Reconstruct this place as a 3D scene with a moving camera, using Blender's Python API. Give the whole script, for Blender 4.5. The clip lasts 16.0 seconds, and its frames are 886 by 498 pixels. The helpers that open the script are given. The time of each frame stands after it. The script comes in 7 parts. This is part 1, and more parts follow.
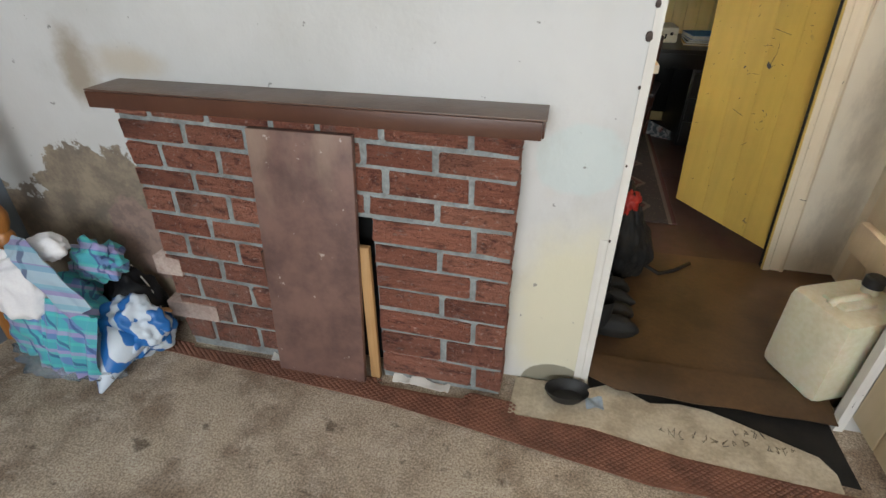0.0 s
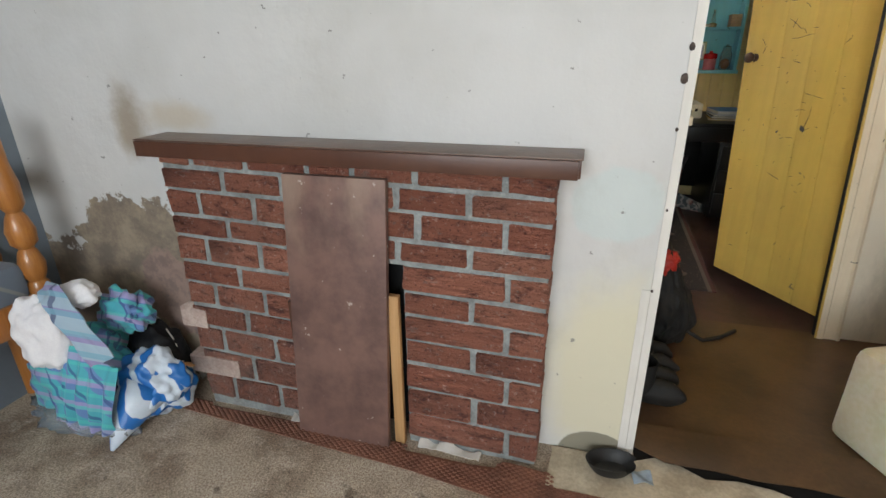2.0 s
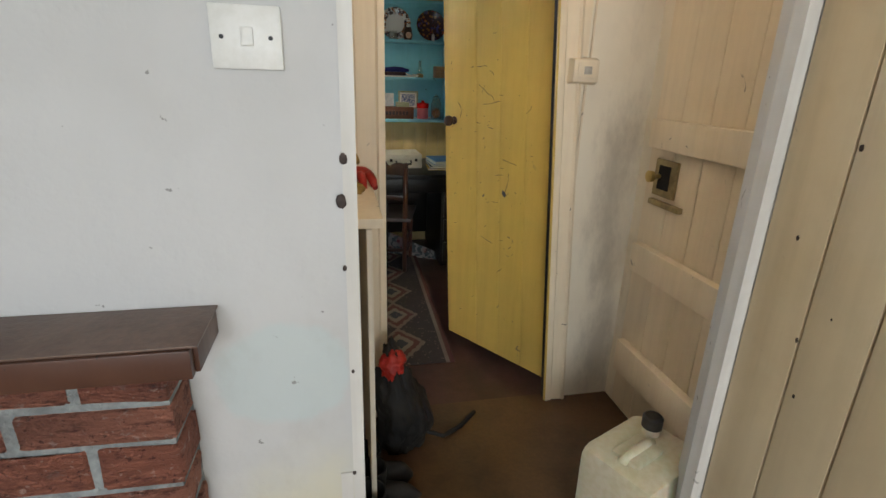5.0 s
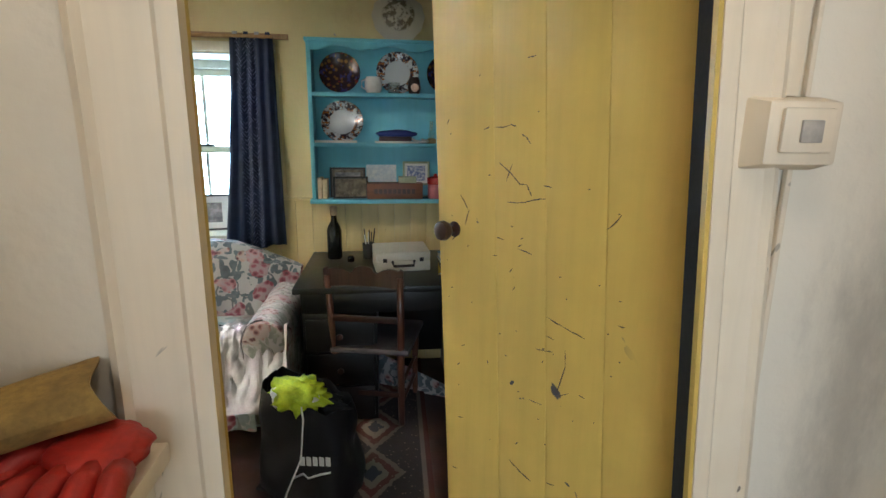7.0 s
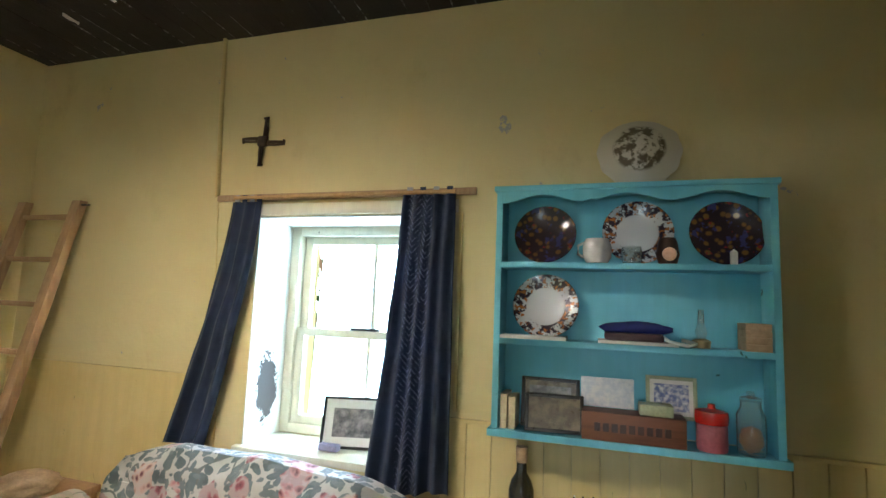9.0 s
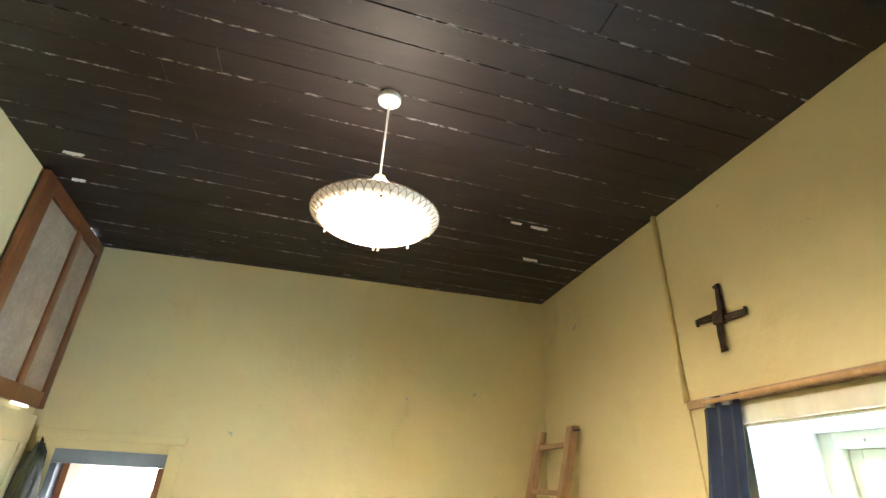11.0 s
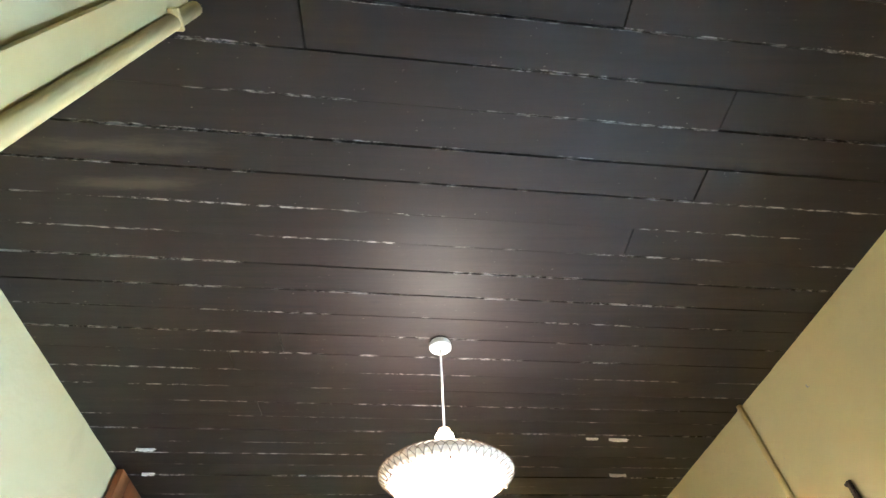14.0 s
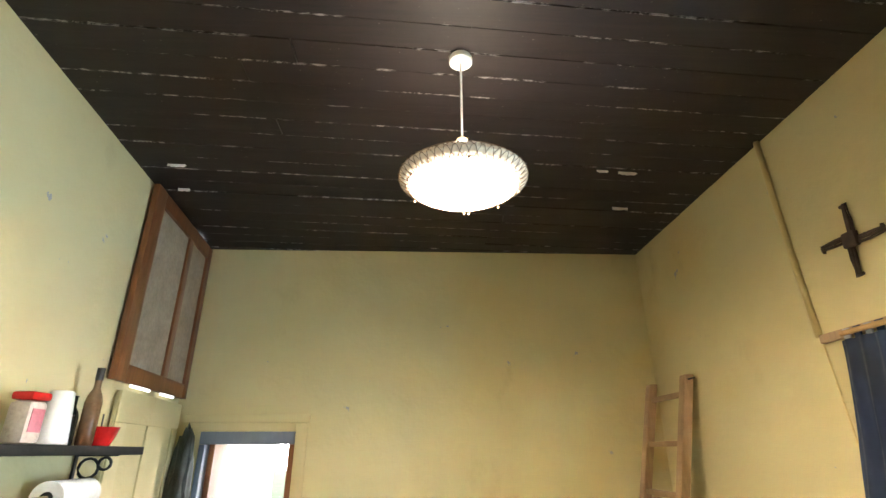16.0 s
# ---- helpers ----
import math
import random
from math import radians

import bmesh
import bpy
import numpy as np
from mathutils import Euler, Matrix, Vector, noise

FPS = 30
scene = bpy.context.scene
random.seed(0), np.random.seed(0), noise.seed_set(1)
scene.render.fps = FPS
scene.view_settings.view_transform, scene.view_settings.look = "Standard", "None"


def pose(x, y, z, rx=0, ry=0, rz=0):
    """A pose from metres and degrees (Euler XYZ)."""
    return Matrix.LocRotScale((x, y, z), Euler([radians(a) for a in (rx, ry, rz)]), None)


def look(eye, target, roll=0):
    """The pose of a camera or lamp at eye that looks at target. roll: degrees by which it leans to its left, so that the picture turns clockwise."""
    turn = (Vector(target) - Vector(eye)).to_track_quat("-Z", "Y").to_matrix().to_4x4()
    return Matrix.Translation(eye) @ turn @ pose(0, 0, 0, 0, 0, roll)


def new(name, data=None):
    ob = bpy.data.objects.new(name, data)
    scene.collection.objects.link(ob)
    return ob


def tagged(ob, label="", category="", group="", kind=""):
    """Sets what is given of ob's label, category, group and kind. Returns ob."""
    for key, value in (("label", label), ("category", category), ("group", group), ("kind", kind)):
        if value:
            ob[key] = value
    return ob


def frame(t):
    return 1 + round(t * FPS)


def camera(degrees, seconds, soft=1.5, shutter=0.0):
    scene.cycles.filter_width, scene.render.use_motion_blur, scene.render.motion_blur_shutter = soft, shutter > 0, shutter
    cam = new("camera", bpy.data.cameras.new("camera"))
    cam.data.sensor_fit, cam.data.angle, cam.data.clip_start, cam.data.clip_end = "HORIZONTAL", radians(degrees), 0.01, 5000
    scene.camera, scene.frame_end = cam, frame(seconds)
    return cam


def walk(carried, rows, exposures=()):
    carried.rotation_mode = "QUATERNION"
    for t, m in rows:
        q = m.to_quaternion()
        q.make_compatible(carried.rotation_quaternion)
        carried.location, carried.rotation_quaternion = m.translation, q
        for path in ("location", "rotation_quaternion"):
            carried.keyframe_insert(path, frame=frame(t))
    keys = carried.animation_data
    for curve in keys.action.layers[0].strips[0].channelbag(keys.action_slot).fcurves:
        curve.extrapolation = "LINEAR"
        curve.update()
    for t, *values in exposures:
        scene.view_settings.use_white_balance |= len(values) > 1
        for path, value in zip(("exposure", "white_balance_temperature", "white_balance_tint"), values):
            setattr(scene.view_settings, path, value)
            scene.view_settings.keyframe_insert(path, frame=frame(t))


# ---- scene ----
cam = camera(83.1, 16.0)
PATH = [
    (0, (0.049, -1.369, 1.386), (-0.326, 0.29, 0.335), 0.1),
    (0.5, (0.039, -1.377, 1.383), (-0.383, 0.293, 0.366), 0.2),
    (1, (0.022, -1.408, 1.309), (-0.468, 0.315, 0.42), 0.1),
    (1.5, (0.022, -1.406, 1.265), (-0.487, 0.366, 0.488), -0.2),
    (2, (0.03, -1.381, 1.268), (-0.477, 0.402, 0.516), -0.6),
    (2.5, (0.039, -1.377, 1.261), (-0.493, 0.405, 0.526), -0.8),
    (3, (0.053, -1.379, 1.252), (-0.477, 0.402, 0.511), -0.4),
    (3.5, (0.087, -1.364, 1.255), (-0.335, 0.447, 0.518), 0.3),
    (4, (0.152, -1.257, 1.329), (0.06, 0.605, 0.605), 1.0),
    (4.5, (0.188, -1.052, 1.358), (0.464, 0.801, 0.658), 1.6),
    (4.7, (0.206, -0.972, 1.378), (0.6, 0.868, 0.7), 1.8),
    (6.8, (0.58, 0.196, 1.418), (0.893, 2.112, 0.937), 0.4),
    (7, (0.609, 0.321, 1.417), (0.843, 2.259, 0.981), 0.6),
    (7.5, (0.664, 0.613, 1.434), (0.691, 2.598, 1.194), 1.8),
    (8, (0.646, 0.857, 1.448), (0.451, 2.846, 1.371), 2.9),
    (8.2, (0.614, 0.967, 1.43), (0.348, 2.949, 1.417), 2.8),
    (10.3, (0.528, 1.97, 1.615), (-0.915, 3.149, 2.342), 3.6),
    (10.5, (0.493, 2.015, 1.617), (-1.081, 2.952, 2.419), 4.4),
    (11, (0.476, 2.003, 1.628), (-1.291, 2.377, 2.487), 3.3),
    (11.5, (0.483, 1.967, 1.622), (-1.312, 2.003, 2.502), 0.9),
    (12, (0.495, 1.968, 1.644), (-1.216, 1.955, 2.681), 0.8),
    (12.5, (0.523, 1.971, 1.667), (-1.057, 1.974, 2.894), 0.5),
    (13, (0.556, 1.971, 1.701), (-0.873, 2.024, 3.1), -1.5),
    (13.5, (0.56, 1.978, 1.716), (-0.773, 2.083, 3.203), -3.1),
    (14, (0.552, 1.971, 1.711), (-0.771, 2.097, 3.205), -3.7),
    (14.5, (0.534, 1.958, 1.692), (-0.853, 2.068, 3.13), -3.0),
    (15, (0.498, 1.958, 1.67), (-1.026, 2.048, 2.962), -2.4),
    (15.5, (0.476, 1.952, 1.641), (-1.233, 2.028, 2.678), -1.5),
    (16, (0.449, 1.955, 1.599), (-1.403, 2.04, 2.351), -0.2),
]
EXPOSURES = [(0, -0.44, 6500, 10), (3.5, -0.48, 6500, 10), (4.7, -0.75, 6500, 10), (6.8, -0.45, 5700, 8), (8.2, -0.5, 5600, 6), (10.3, 0.75, 6500, 8), (11.5, 0.65, 6400, 8),
             (12, 0.95, 6000, 8), (12.6, 1.2, 5900, 9), (13.2, 1.35, 5700, 10), (14.6, 1.3, 5700, 10), (15, 1.15, 5800, 9), (15.5, 0.75, 6200, 8), (16, 0.4, 6500, 8)]
walk(cam, [(t, look(eye, target, roll)) for t, eye, target, roll in PATH], EXPOSURES)

# ---- world and lights ----
world = bpy.data.worlds.new("sky")
scene.world = world
world.use_nodes = True
sky = world.node_tree.nodes.new("ShaderNodeTexSky")
sky.sky_type, sky.sun_disc, sky.sun_elevation, sky.sun_rotation = "NISHITA", False, radians(38), radians(200)
world.node_tree.links.new(sky.outputs[0], world.node_tree.nodes["Background"].inputs[0])
world.node_tree.nodes["Background"].inputs[1].default_value = 0.12


def lamp(name, kind, m, energy, color, **more):
    data = bpy.data.lights.new(name, kind)
    data.energy, data.color = energy, color
    for key, value in more.items():
        if key == "size":
            data.size = value
        elif key == "size_y":
            data.shape, data.size_y = "RECTANGLE", value
        elif key == "angle":
            data.angle = value
        elif key == "radius":
            data.shadow_soft_size = value
    ob = new(name, data)
    ob.matrix_world = m
    return ob


# overcast daylight: a weak wide sun, and sky light at kitchen and unseen parlour windows
lamp("sun", "SUN", look((0, 0, 10), (-1.2, 6.0, 4.0)), 2.2, (1, 0.95, 0.88), angle=radians(8))
lamp("window_light_kitchen", "AREA", look((-0.45, 3.74, 1.36), (-0.45, 0, 1.6)), 38, (0.56, 0.79, 1.0), size=0.78, size_y=0.92)
lamp("window_light_parlour", "AREA", look((0.0, -3.58, 1.5), (0.0, 0, 0.65)), 108, (0.90, 0.96, 1.0), size=2.0, size_y=1.2)
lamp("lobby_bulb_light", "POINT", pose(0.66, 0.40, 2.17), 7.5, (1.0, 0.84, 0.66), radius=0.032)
# added fill lamp, out of view, to brighten the porch walls
lamp("window_light_porch", "AREA", look((-3.5, 2.18, 1.45), (-4.4, 0.9, 1.3)), 95, (0.95, 0.97, 1.0), size=0.7, size_y=0.9)


# ---- node materials ----
class Nodes:
    """A small builder for one node material."""

    def __init__(self, name):
        self.m = bpy.data.materials.new(name)
        self.m.use_nodes = True
        self.t = self.m.node_tree
        self.b = self.t.nodes["Principled BSDF"]
        co = self.t.nodes.new("ShaderNodeTexCoord")
        self.co = co.outputs["Object"]

    def put(self, socket, value):
        if isinstance(value, bpy.types.NodeSocket):
            self.t.links.new(value, socket)
        elif isinstance(value, (tuple, list)) and len(value) == 3 and socket.type == "RGBA":
            socket.default_value = (*value, 1)
        else:
            socket.default_value = value

    def node(self, kind, out=0, props=None, **ins):
        n = self.t.nodes.new(kind)
        for key, value in (props or {}).items():
            if key == "operation":
                n.operation = value
            elif key == "blend_type":
                n.blend_type = value
            elif key == "feature":
                n.feature = value
            elif key == "wave_type":
                n.wave_type = value
            elif key == "bands_direction":
                n.bands_direction = value
            elif key == "data_type":
                n.data_type = value
        for key, value in ins.items():
            self.put(n.inputs[int(key[1:])] if key[0] == "i" and key[1:].isdigit() else n.inputs[key.replace("_", " ")], value)
        return n.outputs[out]

    def mapped(self, scale=(1, 1, 1), loc=(0, 0, 0), rot=(0, 0, 0), co=None):
        return self.node("ShaderNodeMapping", i0=co or self.co, i1=loc, i2=rot, i3=scale)

    def noise(self, scale, detail=4, rough=0.55, co=None, dist=0.0, out=0):
        return self.node("ShaderNodeTexNoise", out, Vector=co or self.co, Scale=scale, Detail=detail, Roughness=rough, Distortion=dist)

    def voronoi(self, scale, co=None, out=0, feature="F1", rand=1.0):
        return self.node("ShaderNodeTexVoronoi", out, {"feature": feature}, Vector=co or self.co, Scale=scale, Randomness=rand)

    def math(self, op, a, b=0.5, c=0.0):
        return self.node("ShaderNodeMath", 0, {"operation": op}, i0=a, i1=b, i2=c)

    def step(self, v, lo, hi):
        n = self.t.nodes.new("ShaderNodeMapRange")
        n.interpolation_type = "SMOOTHSTEP"
        for i, x in enumerate((v, lo, hi, 0.0, 1.0)):
            self.put(n.inputs[i], x)
        return n.outputs[0]

    def mix(self, f, a, b, kind="MIX"):
        n = self.t.nodes.new("ShaderNodeMix")
        n.data_type, n.blend_type = "RGBA", kind
        self.put(n.inputs[0], f)
        self.put(n.inputs[6], a)
        self.put(n.inputs[7], b)
        return n.outputs[2]

    def xyz(self):
        n = self.t.nodes.new("ShaderNodeSeparateXYZ")
        self.t.links.new(self.co, n.inputs[0])
        return n.outputs

    def blob(self, x, z, x0, z0, rx, rz):
        """1 at (x0, z0), 0 at the rim of an ellipse."""
        a = self.math("POWER", self.math("DIVIDE", self.math("SUBTRACT", x, x0), rx), 2.0)
        b = self.math("POWER", self.math("DIVIDE", self.math("SUBTRACT", z, z0), rz), 2.0)
        return self.math("SUBTRACT", 1.0, self.math("SQRT", self.math("ADD", a, b), 0.5))

    def done(self, color, rough=0.7, bump=None, strength=0.3, dist=0.01, metal=0.0, **more):
        self.put(self.b.inputs["Base Color"], color)
        self.put(self.b.inputs["Roughness"], rough)
        self.put(self.b.inputs["Metallic"], metal)
        for key, value in more.items():
            self.put(self.b.inputs[key.replace("_", " ")], value)
        if bump is not None:
            self.put(self.b.inputs["Normal"], self.node("ShaderNodeBump", Height=bump, Strength=strength, Distance=dist))
        return self.m


def mat(name, a, b=None, rough=0.6, scale=6.0, fine=70.0, strength=0.25, dist=0.004, metal=0.0, stretch=(1, 1, 1), speck=0.12, **more):
    """Two tones in patches, fine grain over them, and a light relief."""
    n = Nodes(name)
    b = b or tuple(c * 0.72 for c in a)
    co = n.mapped(stretch)
    big = n.step(n.noise(scale, 5, 0.6, co), 0.36, 0.66)
    small = n.noise(fine, 4, 0.6, co)
    col = n.mix(big, a, b)
    col = n.mix(speck, col, n.mix(n.step(small, 0.3, 0.7), (0.02, 0.02, 0.02), (1, 1, 1)), "OVERLAY")
    r = n.math("ADD", n.math("MULTIPLY", small, 0.2), rough - 0.1)
    return n.done(col, r, small, strength, dist, metal, **more)


def wall_paint(name, base, tone, stain, flake, rough=0.75):
    """Old distemper: broad tone changes, stains, grey chips where paint is gone, trowel relief."""
    n = Nodes(name)
    broad = n.step(n.noise(1.1, 4, 0.6), 0.35, 0.68)
    col = n.mix(broad, base, tone)
    st = n.step(n.noise(2.6, 6, 0.68, n.mapped((1, 1, 0.6), (3.1, 1.7, 0.2))), 0.58, 0.78)
    col = n.mix(n.math("MULTIPLY", st, 0.55), col, stain)
    chip = n.step(n.noise(7.0, 6, 0.66, n.mapped((1, 1, 1), (9.0, 4.0, 2.0))), 0.685, 0.705)
    col = n.mix(chip, col, flake)
    fine = n.noise(45, 5, 0.6)
    lump = n.math("ADD", n.math("MULTIPLY", n.noise(5, 4, 0.6), 2.0), n.math("SUBTRACT", n.math("MULTIPLY", fine, 0.25), n.math("MULTIPLY", chip, 0.4)))
    return n.done(col, n.math("ADD", n.math("MULTIPLY", fine, 0.2), rough - 0.1), lump, 0.35, 0.012)


def parlour_wall():
    n = Nodes("parlour_plaster")
    x, y, z = n.xyz()[:3]
    edge = n.math("SUBTRACT", n.noise(5.5, 6, 0.66), 0.5)
    edge2 = n.math("SUBTRACT", n.noise(17, 5, 0.6), 0.5)
    rag = n.math("ADD", n.math("MULTIPLY", edge, 0.9), n.math("MULTIPLY", edge2, 0.35))
    white = n.mix(n.step(n.noise(1.3, 4, 0.6), 0.35, 0.7), (0.66, 0.655, 0.65), (0.56, 0.555, 0.54))
    # cream stain beside the brickwork, pale blue remnant above it
    cream = n.step(n.math("ADD", n.blob(x, z, 0.17, 0.30, 0.30, 0.52), n.math("MULTIPLY", edge, 0.5)), 0.12, 0.6)
    col = n.mix(n.math("MULTIPLY", cream, 0.75), white, (0.72, 0.67, 0.47))
    blue = n.step(n.math("ADD", n.blob(x, z, 0.13, 0.86, 0.16, 0.15), n.math("MULTIPLY", edge, 0.6)), 0.2, 0.35)
    col = n.mix(n.math("MULTIPLY", blue, 0.5), col, (0.55, 0.66, 0.66))
    # smoky brown runs at the mantel's far end
    smoke = n.step(n.math("ADD", n.blob(x, z, -1.47, 1.04, 0.11, 0.19), n.math("MULTIPLY", edge, 1.2)), 0.12, 0.8)
    col = n.mix(n.math("MULTIPLY", smoke, 0.75), col, (0.28, 0.21, 0.13))
    smoke2 = n.step(n.math("ADD", n.blob(x, z, -1.26, 1.06, 0.22, 0.09), n.math("MULTIPLY", edge, 0.8)), 0.2, 0.8)
    col = n.mix(n.math("MULTIPLY", smoke2, 0.5), col, (0.50, 0.39, 0.24))
    # paint gone from the damp plaster low down
    damp = n.math("ADD", n.math("MAXIMUM", n.blob(x, z, -1.56, 0.36, 0.40, 0.53), n.blob(x, z, -2.0, 0.2, 0.50, 0.46)), rag)
    bare = n.step(damp, 0.18, 0.215)
    grey = n.mix(n.step(n.noise(6.5, 6, 0.7), 0.35, 0.62), (0.36, 0.29, 0.21), (0.19, 0.155, 0.125))
    col = n.mix(bare, col, grey)
    pink = n.step(n.math("ADD", n.blob(x, z, -1.44, 0.40, 0.17, 0.24), rag), 0.22, 0.30)
    col = n.mix(pink, col, n.mix(n.step(n.noise(11, 6, 0.7), 0.4, 0.6), (0.34, 0.235, 0.195), (0.22, 0.16, 0.14)))
    left = n.step(n.math("ADD", n.blob(x, z, -1.33, 0.46, 0.05, 0.22), rag), 0.30, 0.36)
    col = n.mix(left, col, (0.66, 0.56, 0.42))
    # cement repair at the foot by the doorway
    cement = n.step(n.math("ADD", n.blob(x, z, 0.15, 0.0, 0.13, 0.10), n.math("MULTIPLY", rag, 0.4)), 0.1, 0.16)
    col = n.mix(cement, col, (0.27, 0.25, 0.19))
    scuff = n.step(n.noise(2.4, 6, 0.72, n.mapped((1, 1, 0.7), (4, 2, 6))), 0.55, 0.78)
    col = n.mix(n.math("MULTIPLY", scuff, 0.30), col, (0.40, 0.37, 0.32))
    fleck = n.step(n.noise(30, 3, 0.55), 0.700, 0.73)
    col = n.mix(n.math("MULTIPLY", fleck, 0.7), col, (0.18, 0.17, 0.16))
    h = n.math("SUBTRACT", n.math("ADD", n.math("MULTIPLY", n.noise(4, 5, 0.6), 1.6), n.math("MULTIPLY", n.noise(60, 4, 0.6), 0.18)), n.math("MULTIPLY", bare, 0.55))
    return n.done(col, 0.72, h, 0.4, 0.012)


def brick_mat():
    n = Nodes("rustic_brick")
    info = n.t.nodes.new("ShaderNodeObjectInfo")
    rnd = info.outputs["Random"]
    loc = info.outputs["Location"]
    co = n.node("ShaderNodeVectorMath", 0, {"operation": "ADD"}, i0=n.co, i1=n.node("ShaderNodeVectorMath", 0, {"operation": "SCALE"}, i0=loc, Scale=7.0))
    base = n.mix(rnd, (0.42, 0.145, 0.092), (0.58, 0.235, 0.155))
    base = n.mix(n.step(n.noise(24, 6, 0.75, n.mapped((0.6, 1, 1.3), co=co)), 0.50, 0.66), base, (0.20, 0.068, 0.048))
    sep = n.t.nodes.new("ShaderNodeSeparateXYZ")
    n.t.links.new(loc, sep.inputs[0])
    # soot and salts on the lower courses at the far side
    salts = n.math("MULTIPLY", n.step(sep.outputs[2], 0.62, 0.12), n.math("ADD", 0.25, n.math("MULTIPLY", n.step(sep.outputs[0], -0.5, -1.15), 0.75)))
    dust = n.math("MULTIPLY", salts, n.step(n.noise(13, 5, 0.7, co), 0.2, 0.75))
    base = n.mix(n.math("MULTIPLY", dust, 0.75), base, (0.26, 0.185, 0.16))
    pale = n.step(n.noise(60, 5, 0.7, co), 0.58, 0.66)
    base = n.mix(n.math("MULTIPLY", pale, 0.65), base, (0.70, 0.46, 0.38))
    pit = n.step(n.noise(95, 4, 0.7, co), 0.58, 0.66)
    base = n.mix(n.math("MULTIPLY", pit, 0.7), base, (0.09, 0.03, 0.025))
    wave = n.noise(55, 4, 0.7, n.mapped((0.45, 1, 1.6), co=co), 1.5)
    smear = n.step(n.noise(9, 6, 0.72, n.mapped((1, 1, 2.2), co=co)), 0.58, 0.68)
    base = n.mix(n.math("MULTIPLY", smear, 0.55), base, (0.36, 0.28, 0.25))
    h = n.math("ADD", n.math("MULTIPLY", wave, 1.8), n.noise(120, 3, 0.6, co))
    return n.done(base, 0.85, h, 1.0, 0.020)


def wood_mat(name, a, b, along=0, rough=0.45, ring=9.0, strength=0.2, coat=0.0):
    """Grain drawn out along one axis, darker pores, worn lights."""
    n = Nodes(name)
    st = [1.0, 1.0, 1.0]
    st[along] = 0.07
    co = n.mapped(tuple(st))
    grain = n.noise(ring * 4, 6, 0.65, co, 1.2)
    col = n.mix(n.step(grain, 0.3, 0.72), a, b)
    col = n.mix(n.math("MULTIPLY", n.step(n.noise(4, 4, 0.6), 0.45, 0.75), 0.35), col, tuple(c * 0.5 for c in b))
    fine = n.noise(ring * 22, 3, 0.6, co)
    return n.done(col, n.math("ADD", rough - 0.08, n.math("MULTIPLY", fine, 0.18)), n.math("ADD", grain, fine), strength, 0.002, Coat_Weight=coat)


def painted_boards(name, base, dirt, bare, scuffs=(0.05, 0.05, 0.05), rough=0.4):
    """Gloss paint on boards: brush drag, grime, chips to bare wood and dark scuffs."""
    n = Nodes(name)
    drag = n.noise(28, 4, 0.6, n.mapped((1, 1, 0.06)))
    col = n.mix(n.step(n.noise(2.2, 5, 0.65), 0.36, 0.7), base, dirt)
    col = n.mix(n.math("MULTIPLY", n.step(drag, 0.35, 0.75), 0.18), col, tuple(c * 0.6 for c in dirt))
    mark = n.math("MULTIPLY", n.step(n.noise(11, 3, 0.5, n.mapped((1, 1, 0.8), (4, 2, 7)), 2.5), 0.69, 0.72), n.step(n.noise(3.0, 2, 0.5), 0.5, 0.62))
    col = n.mix(mark, col, scuffs)
    chip = n.step(n.noise(19, 5, 0.65, n.mapped((1, 1, 0.7), (1, 8, 3))), 0.745, 0.765)
    col = n.mix(chip, col, bare)
    h = n.math("SUBTRACT", n.math("ADD", drag, n.math("MULTIPLY", n.noise(9, 4, 0.6), 0.8)), n.math("MULTIPLY", chip, 0.8))
    return n.done(col, n.math("ADD", rough, n.math("MULTIPLY", drag, 0.15)), h, 0.22, 0.004)


